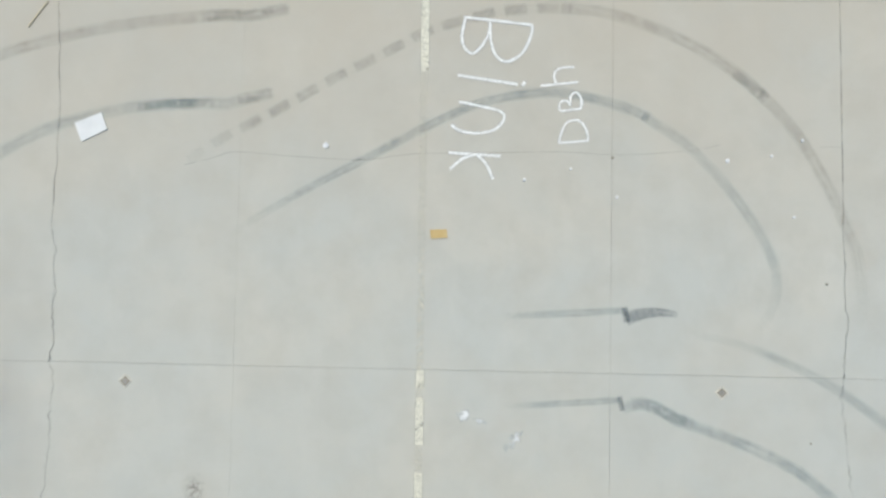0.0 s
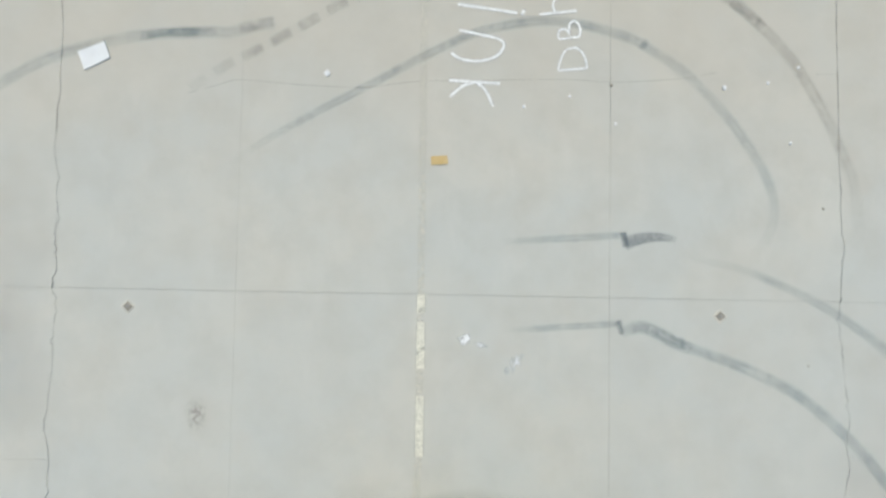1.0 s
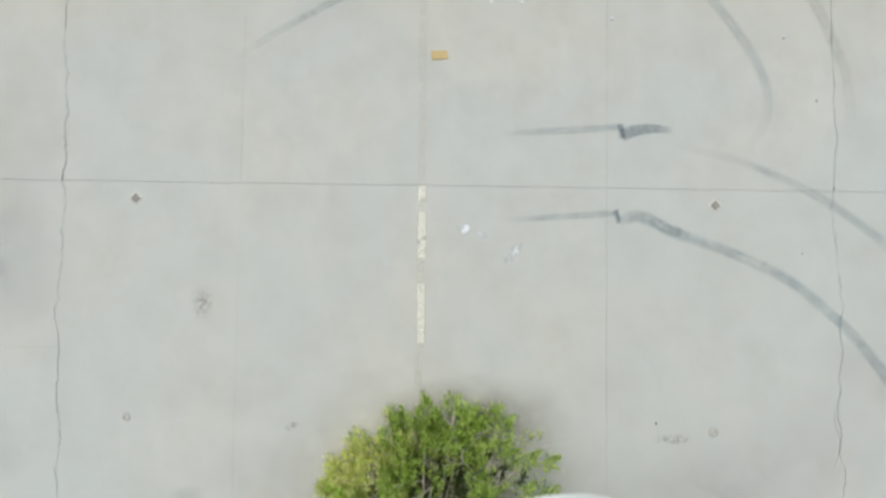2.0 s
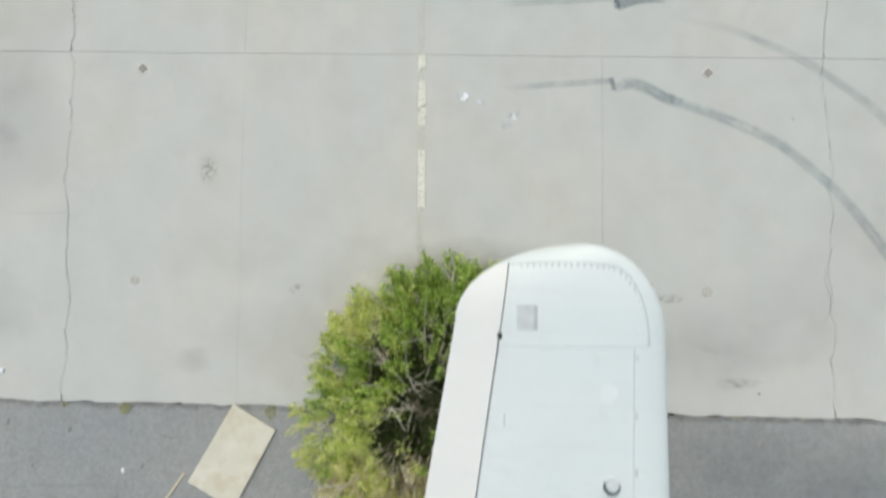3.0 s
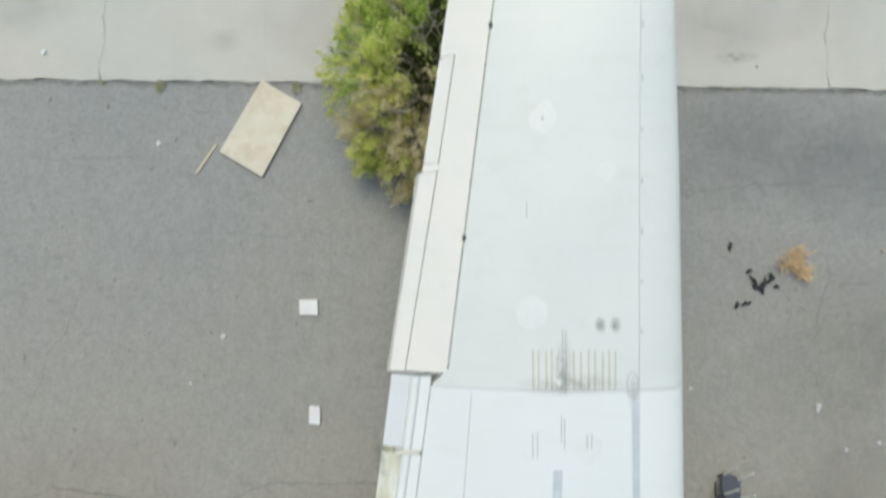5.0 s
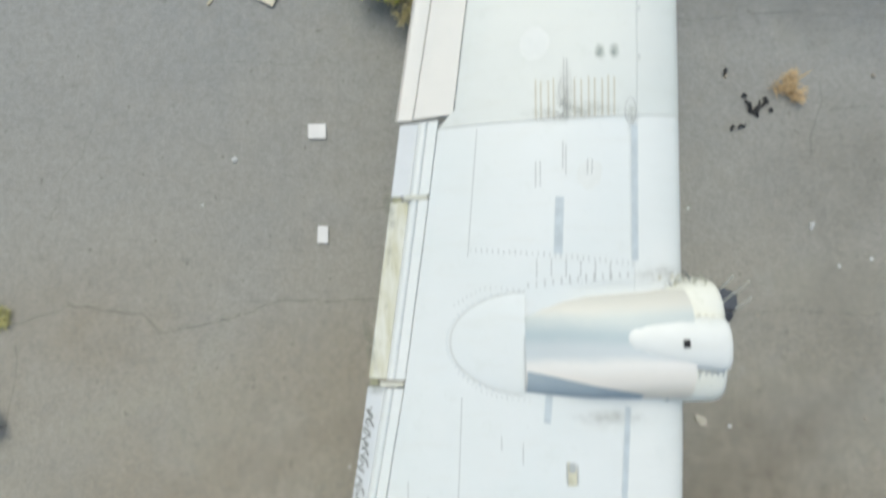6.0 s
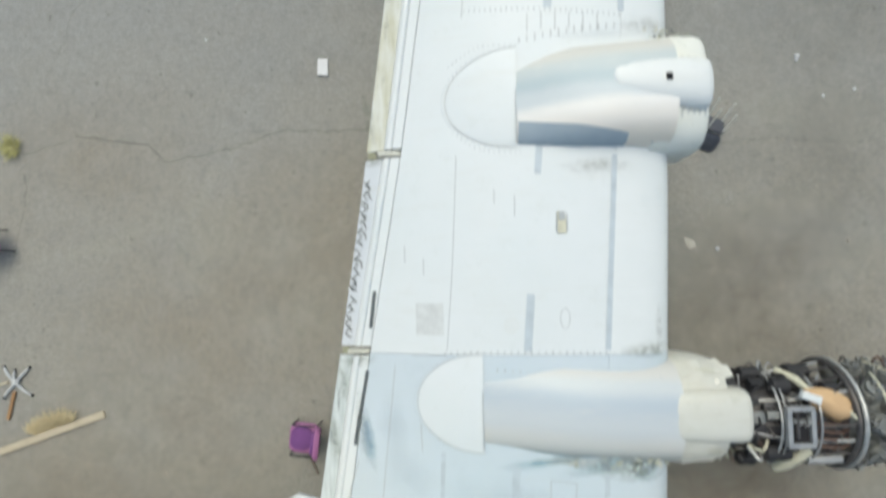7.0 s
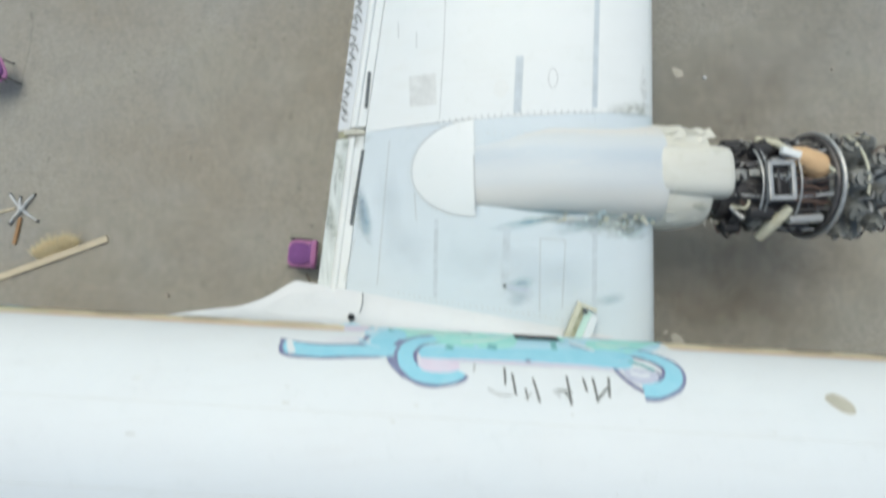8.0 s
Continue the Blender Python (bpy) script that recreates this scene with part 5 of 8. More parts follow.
# ---- bush ----
def bush():
    rnd = random.Random(11)
    b = empty("bush", (-0.68, -8.98, 0.0), "wild green and yellowing bush at the concrete edge", "bush")
    RX, RY, H = 2.45, 3.0, 1.95

    def edge(a):
        return 1 + 0.15 * noise.noise((math.cos(a) * 2.2, math.sin(a) * 2.2, 5.0)) + 0.14 * noise.noise((math.cos(a) * 6.0, math.sin(a) * 6.0, 1.0)) - 0.22 * max(0.0, math.cos(a - radians(236))) ** 6 - 0.14 * max(0.0, math.cos(a - radians(128))) ** 6 + 0.2 * max(0.0, math.cos(a - radians(278))) ** 8 + 0.18 * max(0.0, math.cos(a - radians(48))) ** 6 - 0.09 * max(0.0, math.cos(a - radians(82))) ** 8 + 0.05 * max(0.0, math.cos(a - radians(118))) ** 8 - 0.09 * max(0.0, math.cos(a - radians(152))) ** 6

    stems, tips = [], []
    for k in range(54):
        a = 2 * math.pi * k / 54 + rnd.uniform(-0.12, 0.12)
        e = math.asin(rnd.uniform(0.05, 0.97))
        reach = rnd.uniform(0.8, 1.0) * edge(a)
        end = Vector((RX * math.cos(e) * math.cos(a), RY * math.cos(e) * math.sin(a), 0.35 + H * math.sin(e))) * reach
        end.z = max(0.3, end.z * (1 - 0.66 * min(1.0, max(0.0, end.y / 2.3))))
        mid = end * 0.5 + Vector((rnd.uniform(-0.15, 0.15), rnd.uniform(-0.15, 0.15), 0.18))
        line = smooth_line([Vector((rnd.uniform(-0.12, 0.12), rnd.uniform(-0.12, 0.12), -0.03)), mid * 0.5, mid, end], 0.3)
        n = len(line)
        part("stem", tube(line, 0.02, 5, radii=[0.035 * (1 - i / n) + 0.006 for i in range(n)]), M["bark"], b)
        tips.append((line, end))
    for k in range(330):
        line, end = tips[rnd.randrange(len(tips))]
        p = line[rnd.randrange(len(line) // 2, len(line))]
        d = (p.normalized() * 0.8 + Vector((rnd.uniform(-1, 1), rnd.uniform(-1, 1), rnd.uniform(0.1, 1.1)))).normalized() * rnd.uniform(0.3, 0.8)
        q = p + d
        stems.append(tube([p, (p + q) / 2 + Vector((rnd.uniform(-0.05, 0.05), rnd.uniform(-0.05, 0.05), 0.03)), q], 0.006, 4, radii=(0.011, 0.008, 0.004)))
    tagged(part("twigs", join(*stems), M["bark"], b), "bare grey twigs", kind="stuff")
    # clumps of leaves over the crown: one clump in two keeps its own tint by the noise of its place
    green, dry, tan, deep = ([], []), ([], []), ([], []), ([], [])
    for k in range(2750):
        a, e = rnd.uniform(0, 2 * math.pi), math.asin(rnd.uniform(0.0, 1.0))
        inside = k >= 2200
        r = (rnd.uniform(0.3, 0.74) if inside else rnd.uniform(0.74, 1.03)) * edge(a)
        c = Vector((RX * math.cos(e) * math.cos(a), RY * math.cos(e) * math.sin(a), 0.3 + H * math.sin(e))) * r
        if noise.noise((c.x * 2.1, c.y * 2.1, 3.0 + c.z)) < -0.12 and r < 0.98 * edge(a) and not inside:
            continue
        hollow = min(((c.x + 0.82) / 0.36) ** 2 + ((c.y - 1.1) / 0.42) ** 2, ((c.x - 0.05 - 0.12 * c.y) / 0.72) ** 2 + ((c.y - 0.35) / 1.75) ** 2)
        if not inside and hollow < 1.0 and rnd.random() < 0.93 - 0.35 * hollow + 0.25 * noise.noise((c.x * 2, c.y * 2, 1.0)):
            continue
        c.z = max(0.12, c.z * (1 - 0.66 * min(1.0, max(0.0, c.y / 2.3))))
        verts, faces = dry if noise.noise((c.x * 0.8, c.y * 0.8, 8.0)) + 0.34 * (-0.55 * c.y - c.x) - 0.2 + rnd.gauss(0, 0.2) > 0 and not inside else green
        # inner clumps on the north side get the leaves darkened for shade
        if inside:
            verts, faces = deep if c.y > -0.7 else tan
        if c.y < -0.3 + 0.2 * c.x and not inside:
            # dead on the south flank but for single living sprays
            living = noise.noise((c.x * 1.5, c.y * 1.5, 12.0)) > 0.16 or c.y < -2.75
            verts, faces = dry if living else tan if rnd.random() < (0.88 if c.z < 1.15 else 0.6) else dry
            if not living and c.z < 1.15 and rnd.random() < 0.25:
                continue
        axis = (Vector((c.x * 0.5, c.y * 0.5, 0.75)) + Vector((rnd.gauss(0, 0.4), rnd.gauss(0, 0.4), rnd.gauss(0, 0.15)))).normalized()
        length, spread = rnd.uniform(0.22, 0.5), rnd.uniform(0.03, 0.075)
        for m in range(rnd.randrange(46, 80)):
            f = rnd.random()
            p = c + axis * length * (f - 0.6) + Vector((rnd.gauss(0, 1), rnd.gauss(0, 1), rnd.gauss(0, 0.8))) * spread * (1.25 - 0.8 * f)
            d = (axis + Vector((rnd.gauss(0, 0.45), rnd.gauss(0, 0.45), rnd.gauss(0, 0.35)))).normalized()
            w = d.cross(Vector((rnd.gauss(0, 1), rnd.gauss(0, 1), rnd.gauss(0, 1)))).normalized()
            l, h = rnd.uniform(0.06, 0.125), rnd.uniform(0.008, 0.017)
            p.z = max(0.03, p.z)
            n = len(verts)
            verts += [p, p + d * l * 0.5 + w * h, p + d * l, p + d * l * 0.5 - w * h]
            faces.append((n, n + 1, n + 2, n + 3))
    for (verts, faces), key, words in ((green, "leaf", "small narrow bright green leaves in clumps"), (dry, "leaf_dry", "small yellowing lime leaves in clumps"), (tan, "leaf_tan", "dead tan leaves in clumps"), (deep, "leaf_deep", "dark green leaves, coloured for the shade inside the bush")):
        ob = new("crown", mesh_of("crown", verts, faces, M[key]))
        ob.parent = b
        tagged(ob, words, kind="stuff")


bush()


# ---- aeroplane ----
plane = empty("aeroplane", (0, -26.37, GROUND), "derelict white four-engined propeller airliner covered in graffiti", "aeroplane")
BASE = plane.matrix_world.inverted()


def ply(name, bm, material, parent=None, label="", smooth=False):
    """A part of the aeroplane, its mesh given in world places."""
    bmesh.ops.transform(bm, matrix=BASE, verts=bm.verts)
    return part(name, bm, material, parent or plane, label, smooth)


def ply_py(name, verts, faces, material, parent=None, label="", smooth=False):
    bm = bmesh.new()
    vs = [bm.verts.new(v) for v in verts]
    for f in faces:
        try:
            bm.faces.new([vs[i] for i in f])
        except ValueError:
            pass
    bmesh.ops.recalc_face_normals(bm, faces=bm.faces)
    return ply(name, bm, material, parent, label, smooth)


def table(rows, y):
    return float(np.interp(-y, [-a for a, b in rows], [b for a, b in rows]))


LEAD = [(-7.08, 2.138), (-9, 2.265), (-11.5, 2.40), (-14, 2.48), (-16.5, 2.545), (-19, 2.60), (-26, 2.62)]
TRAIL = [(-6.85, -0.177), (-14.24, -1.50), (-18.9, -2.22), (-26, -3.45)]
HINGE = [(-5.9, 0.47), (-14.26, -0.704), (-14.28, -0.92), (-15.7, -1.13), (-18.2, -1.52), (-21.39, -2.12), (-23.1, -2.40), (-26, -2.88)]
SPAR = [(-5.9, 1.7), (-7.16, 1.73), (-9, 1.77), (-14.4, 1.79), (-16.3, 1.77), (-18.3, 1.69), (-21.3, 1.56), (-26, 1.47)]


def round_tip(y, start, reach):
    """How much of a half width is left towards the rounded tip at y = -6.01."""
    return reach * math.sqrt(max(0.0005, 1 - ((y - start) / (-6.01 - start)) ** 2)) if y > start else reach


def lead(y):
    return 1.20 + round_tip(y, -7.08, 0.938) if y > -7.08 else table(LEAD, y)


def trail(y):
    return 1.20 - round_tip(y, -6.85, 1.377) if y > -6.85 else table(TRAIL, y)


def crest(y):
    return 3.22 + 0.103 * (y + 19.41) + 0.004 * max(0.0, y + 13) ** 2


def chord(y):
    return max(2.33, table(LEAD, y) - table(TRAIL, y)), lead(y) - trail(y)


def wing_z(x, y, upper=True):
    full, c = chord(y)
    le = lead(y)
    u = min(1.0, max(0.0, (le - x) / c))
    k = full / 4
    mid = crest(y) - (0.42 + 0.28 * u) * k
    g = 1 - ((u - 0.33) / 0.67) ** 2 if u > 0.33 else max(0.0, 1 - ((0.33 - u) / 0.33) ** 3) ** 0.36
    z = mid + (0.51 if upper else -0.22) * k * g
    q = min(1.0, c / full) ** 0.5
    level = crest(y) - 0.40 * k
    return level + q * (z - level) if q < 1 else z


def stations(y0, y1, fine=0.25):
    n = max(1, int(abs(y1 - y0) / fine))
    return [y0 + (y1 - y0) * k / n for k in range(n + 1)]


def slice_of_wing(name, ys, front, back, material, label="", parent=None, lift=0.0, n=26, thick=True, offset=(0.0, 0.0)):
    """A closed piece of the wing between two lines along the span."""
    verts, faces = [], []
    for y in ys:
        xa, xb = front(y), back(y)
        xs = [xa + (xb - xa) * (0.5 - 0.5 * math.cos(math.pi * k / n)) for k in range(n + 1)]
        loop = [(x, y, wing_z(x, y) + lift + offset[0] * (xa - x) / (xa - xb + 1e-6)) for x in xs]
        loop += [(x, y, wing_z(x, y, False) + lift + offset[1] * (xa - x) / (xa - xb + 1e-6)) for x in reversed(xs)]
        verts += loop
    m = 2 * (n + 1)
    for s in range(len(ys) - 1):
        for k in range(m):
            a, b = s * m + k, s * m + (k + 1) % m
            faces.append((a, b, b + m, a + m))
    faces.append(tuple(range(m)))
    faces.append(tuple(range((len(ys) - 1) * m, len(ys) * m))[::-1])
    return ply_py(name, verts, faces, material, parent, label, smooth=True)


hinge, spar = (lambda y: table(HINGE, y)), (lambda y: table(SPAR, y))
TIPS = sorted([-7.132, -6.95, -6.216, -6.2125] + [-6.95 + 0.94 * math.sin(0.5 * math.pi * k / 22) for k in range(1, 22)] + [-6.0105])
tip_back = lambda y: max(hinge(y), trail(y)) if y < -6.214 else trail(y)
slice_of_wing("wing_tip", TIPS, lead, tip_back, M["wing_outer"], "rounded white wing tip cap")
outer = slice_of_wing("outer_wing", stations(-14.425, -7.135), lambda y: spar(y) - 0.0015, lambda y: hinge(y) + 0.006, M["wing_outer"], "faded white outer wing skin")
slice_of_wing("leading_edge", stations(-14.425, -7.135), lead, lambda y: spar(y) + 0.0015, M["wing_outer"], parent=outer, lift=0.004)
inner = slice_of_wing("inner_wing", stations(-21.40, -14.433), lambda y: spar(y) - 0.0015, lambda y: hinge(y) + 0.006, M["wing"], "faded white inner wing skin with graffiti marks")
root = slice_of_wing("root_wing", stations(-25.6, -21.405), lambda y: spar(y) - 0.0015, lambda y: hinge(y) + 0.006, M["wing_root"], "bluish white wing root skin")
slice_of_wing("leading_edge", stations(-21.40, -14.433), lead, lambda y: spar(y) + 0.0015, M["wing_edge"], parent=inner, lift=0.004)
slice_of_wing("leading_edge", stations(-25.6, -21.405), lead, lambda y: spar(y) + 0.0015, M["wing_root"], parent=root, lift=0.004)

# aileron with its two tabs
ail_ys = stations(-14.24, -6.85) + [-6.78, -6.7, -6.6, -6.5, -6.42, -6.35, -6.29, -6.24, -6.215]
tab_in = [(-9.9, -0.52), (-11.33, -0.77), (-11.45, -0.79), (-14.3, -1.32)]


def aileron_back(y):
    if -11.36 <= y <= -9.95 or y < -11.46:
        return table(tab_in, y) + 0.008
    return trail(y)


ys = sorted(set(ail_ys + [-9.94, -9.951, -11.36, -11.361, -11.459, -11.462]))
slice_of_wing("aileron", ys, lambda y: hinge(y) - 0.014, aileron_back, M["aileron"], "white aileron hinged behind the wing", n=8, lift=-0.006)
slice_of_wing("trim_tab", stations(-11.35, -9.96), lambda y: table(tab_in, y) - 0.004, trail, M["aileron"], "narrow trim tab", n=4, lift=-0.002)
slice_of_wing("trim_tab", stations(-14.245, -11.47), lambda y: table(tab_in, y) - 0.004, lambda y: trail(y) - 0.075, M["aileron"], "trim tab standing out behind the aileron", n=4, lift=0.012)
# flap sections
vane = lambda y: hinge(y) - 0.16
lip = lambda y: hinge(y) - 0.30


def ridge(y0, y1, mat):
    """The rounded nose of a flap, standing up between the vane and the flap skin."""
    verts, faces = [], []
    ys, n = stations(y0, y1), 8
    for y in ys:
        a, b = vane(y) + 0.002, lip(y) - 0.001
        for k in range(n + 1):
            x = a + (b - a) * k / n
            verts.append((x, y, wing_z(x, y) - 0.024 + 0.055 * math.sin(math.pi * k / n) ** 0.7))
        for x in (b, a):
            verts.append((x, y, wing_z(x, y) - 0.05))
    m = n + 3
    for i in range(len(ys) - 1):
        for k in range(m):
            p, q = i * m + k, i * m + (k + 1) % m
            faces.append((p, q, q + m, p + m))
    faces += [tuple(range(m)), tuple(range((len(ys) - 1) * m, len(ys) * m))]
    return ply_py("flap_nose", verts, faces, mat, None, "rounded white flap nose", smooth=True)


for y0, y1, key, words in ((-15.36, -14.30, "flap", "pale lavender flap section"), (-18.14, -15.44, "flap_moss", "flap section stained with moss and rust"), (-21.3, -18.28, "flap", "flap section with black scribbles"), (-24.6, -21.46, "flap_dark", "flap section streaked with dark grime")):
    slice_of_wing("flap_vane", stations(y0, y1), lambda y: hinge(y) - 0.006, lambda y: vane(y) + 0.004, M["wing_edge"], "white flap vane", n=5, lift=-0.008)
    ridge(y0, y1, M["wing_edge"])
    slice_of_wing("flap", stations(y0, y1), lambda y: lip(y) - 0.002, trail, M[key], words, n=6, lift=-0.02)
for y in (-15.40, -18.21, -21.38):
    bm = box((0.36, 0.07, 0.06), (vane(y) - 0.04, y, wing_z(vane(y), y) - 0.008), 0.02)
    ply("flap_bracket", bm, M["cowl_aged"], None, "dirty white flap hinge bracket")
    ply("bracket_gap", box((0.13, 0.11, 0.05), (trail(y) + 0.10, y, wing_z(trail(y), y) - 0.004), 0.015), M["moss_skin"], None, "mossy gap between flap sections")
for y in (-7.02, -9.66, -12.39):
    ply("hinge_bracket", box((0.05, 0.07, 0.03), (hinge(y) - 0.003, y, wing_z(hinge(y), y) + 0.004), 0.01), M["black"], None, "black aileron hinge bracket")


def wing_strip(name, pts, width, mat, z=0.003, label="", step=0.25, taper=(0, 0)):
    line = smooth_line([(x, y, 0) for x, y in pts], step)
    verts, faces = [], []
    for i, p in enumerate(line):
        d = (line[min(i + 1, len(line) - 1)] - line[max(i - 1, 0)]).normalized()
        s = Vector((-d.y, d.x, 0)) * width / 2
        for q in (p - s, p + s):
            verts.append((q.x, q.y, wing_z(q.x, q.y) + z))
        if i:
            n = 2 * i
            faces.append((n - 2, n - 1, n + 1, n))
    return ply_py(name, verts, faces, M[mat], None, label)


def wing_blot(name, centre, radii, mat, turn=0.0, z=0.008, label=""):
    ob = blot(name, centre, radii, M[mat], label, "", turn=turn, z=z, on=wing_z)
    ob.data.transform(BASE)
    ob.parent = plane
    return ob


def wing_patch(name, x0, x1, y0, y1, mat, z=0.004, label="", parent=None):
    n = 5
    verts = [(x0 + (x1 - x0) * i / n, y0 + (y1 - y0) * j / n, wing_z(x0 + (x1 - x0) * i / n, y0 + (y1 - y0) * j / n) + z) for i in range(n + 1) for j in range(n + 1)]
    faces = [(i * (n + 1) + j, i * (n + 1) + j + 1, (i + 1) * (n + 1) + j + 1, (i + 1) * (n + 1) + j) for i in range(n) for j in range(n)]
    return ply_py(name, verts, faces, M[mat], parent, label)


# seams of the skin
for pts in ([(0.42, -6.22), (0.73, -6.21), (1.2, -6.22), (1.56, -6.28), (1.75, -6.49), (1.86, -6.8), (1.9, -7.12)],
            [(-0.38, -14.5), (-0.48, -15.61), (-0.54, -16.3)], [(-0.66, -18.35), (-0.75, -20.0), (-0.86, -21.35)],
            [(-1.70, -21.6), (-1.98, -24.0)], [(-2.36, -23.2), (-2.58, -23.9)], [(-1.28, -22.95), (-1.30, -22.5)],
            [(0.68, -23.32), (0.65, -24.46)], [(1.07, -23.36), (1.0, -24.42)], [(0.68, -23.32), (1.07, -23.36)], [(-1.4, -21.42), (-0.86, -21.42)]):
    wing_strip("seam", pts, 0.012, "seam")
for pts in ([(hinge(-7.3) + 0.002, -7.3), (hinge(-10) + 0.002, -10), (hinge(-14.1) + 0.002, -14.1)],):
    wing_strip("seam", pts, 0.012, "seam", z=0.001)
# grey sealing bands along the span
for pts, w in (([(1.75, -14.55), (1.76, -16.4)], 0.09), ([(1.66, -18.45), (1.6, -20.0), (1.55, -21.33)], 0.08), ([(1.53, -23.2), (1.49, -24.75)], 0.08),
               ([(0.74, -15.5), (0.71, -16.29)], 0.12), ([(0.57, -18.28), (0.54, -18.69)], 0.10), ([(0.42, -20.48), (0.36, -21.35)], 0.12),
               ([(0.17, -23.14), (0.11, -24.07)], 0.12), ([(-0.95, -22.95), (-1.0, -24.2)], 0.07)):
    wing_strip("sealing_band", pts, w, "band", z=0.0085, label="grey sealant band")
# sunk hatch in the tip, fuel caps and access covers
hx, hy = 0.60, -6.81
hp = wing_patch("access_panel", hx - 0.11, hx + 0.075, hy - 0.14, hy + 0.14, "patch", 0.004, "grey sunk access panel")
wing_patch("panel_edge", hx + 0.07, hx + 0.11, hy - 0.135, hy + 0.135, "seam", 0.006, parent=hp)
z = wing_z(1.52, -8.67)
cap = ply("fuel_cap", lathe([(0.07, 0.0), (0.072, 0.062), (0.066, 0.075), (0.0, 0.078)], 20, Matrix.Translation((1.515, -8.655, z))), M["patch"], None, "round grey fuel filler cap", smooth=True)
ply("cap_ring", lathe([(0.09, -0.02), (0.09, 0.04), (0.08, 0.046), (0.0, 0.046)], 20, Matrix.Translation((1.52, -8.69, z - 0.004))), M["seam_dark"], cap, "black collar under the cap")
for x, y in ((1.29, -13.56), (1.48, -13.56)):
    wing_blot("filler_spot", (x, y), (0.085, 0.12), "grey_spot", z=0.008, label="round green-grey smudge")
for x, y, r in ((0.58, -10.89, 0.17), (1.37, -11.6, 0.11), (1.47, -9.24, 0.12), (1.47, -7.64, 0.10), (0.42, -13.4, 0.20), (1.15, -15.2, 0.17), (0.12, -20.95, 0.12)):
    wing_blot("filler_spot", (x, y), (r, r * 1.15), "pale_spot", z=0.0035, label="soft white spot of filler")
# clips along the front spar, and oval rings left by lifted covers
for k in range(11):
    y = -7.25 - 0.64 * k
    ply("spar_clip", box((0.03, 0.05 + 0.02 * (k % 3), 0.012), (spar(y) + 0.03, y, wing_z(spar(y), y) + 0.004), 0.004), M["rivet"])
for cx, cy, rx, ry in ((1.70, -14.36, 0.075, 0.17), (0.92, -20.85, 0.07, 0.15), (0.80, -14.06, 0.06, 0.16)):
    wing_strip("cover_ring", [(cx + rx * math.cos(a), cy + ry * math.sin(a)) for a in (2 * math.pi * k / 14 for k in range(15))], 0.016, "rivet", z=0.006, label="oval mark of a lifted cover", step=0.05)
ply("cover_screw", lathe([(0.02, -0.01), (0.02, 0.012), (0, 0.013)], 10, Matrix.Translation((0.57, -10.9, wing_z(0.57, -10.9) + 0.003))), M["seam"])
ply("vent", box((0.13, 0.34, 0.02), (0.885, -19.41, wing_z(0.885, -19.41) + 0.002), 0.009), M["cream"], None, "tan oblong vent in the wing skin")
ply("vent_hood", box((0.10, 0.13, 0.035), (0.885, -19.32, wing_z(0.885, -19.32) + 0.006), 0.014), M["seam"], None, "grey hood over the vent")
for s in (-0.075, 0.075):
    ply("vent_lip", box((0.02, 0.30, 0.03), (0.885 + s, -19.41, wing_z(0.885, -19.41) + 0.003), 0.005), M["seam"])
wing_patch("skin_patch", -1.34, -0.90, -21.1, -20.6, "patch_faint", 0.004, "square grey skin patch")


def rivets(pts, gap, size, mat, name="rivet_row"):
    """A row of raised rivet heads or stiffener ends along a line on the wing."""
    line = smooth_line([(x, y, 0) for x, y in pts], gap)
    verts, faces = [], []
    for i, p in enumerate(line):
        w, l = size
        j = 0.7 + 0.6 * ((i * 37) % 11) / 11
        n = len(verts)
        for dx, dy, dz in ((-w, -l * j, 0.002), (w, -l * j, 0.002), (w, l * j, 0.002), (-w, l * j, 0.002), (0, 0, 0.006)):
            verts.append((p.x + dx, p.y + dy, wing_z(p.x + dx, p.y + dy) + dz))
        faces += [(n, n + 1, n + 4), (n + 1, n + 2, n + 4), (n + 2, n + 3, n + 4), (n + 3, n, n + 4)]
    return tagged(ply_py(name, verts, faces, M[mat]), "row of small rivet heads", kind="stuff")


rivets([(0.55, -6.24), (1.0, -6.24), (1.5, -6.29), (1.72, -6.5)], 0.062, (0.008, 0.020), "seam")
rivets([(1.74, -6.55), (1.85, -6.85), (1.88, -7.1)], 0.07, (0.008, 0.014), "band")
rivets([(-0.5, -16.2), (0.6, -16.3), (1.74, -16.45)], 0.075, (0.008, 0.030), "rivet")
rivets([(-0.9, -21.38), (0.32, -21.36), (1.52, -21.38), (2.4, -21.41)], 0.10, (0.012, 0.026), "rivet")
rivets([(0.3, -16.72), (1.2, -16.62), (2.0, -16.6)], 0.11, (0.012, 0.05), "rivet")
rivets([(-0.75, -17.0), (-0.3, -16.76), (0.25, -16.8)], 0.07, (0.008, 0.018), "rivet")
rivets([(-0.7, -18.0), (-0.3, -18.28), (0.3, -18.36)], 0.07, (0.008, 0.018), "rivet")
rivets([(-1.7, -24.1), (-0.8, -24.3), (0.2, -24.45), (1.0, -24.6)], 0.09, (0.008, 0.018), "rivet")
for k, x in enumerate((0.43, 0.50, 0.60, 0.67, 0.95, 1.04, 1.14, 1.22, 1.32, 1.40, 1.48)):
    wing_strip("stiffener", [(x, -13.88 - 0.02 * (k % 3)), (x, -14.42)], 0.016, "soot_line", z=0.005)
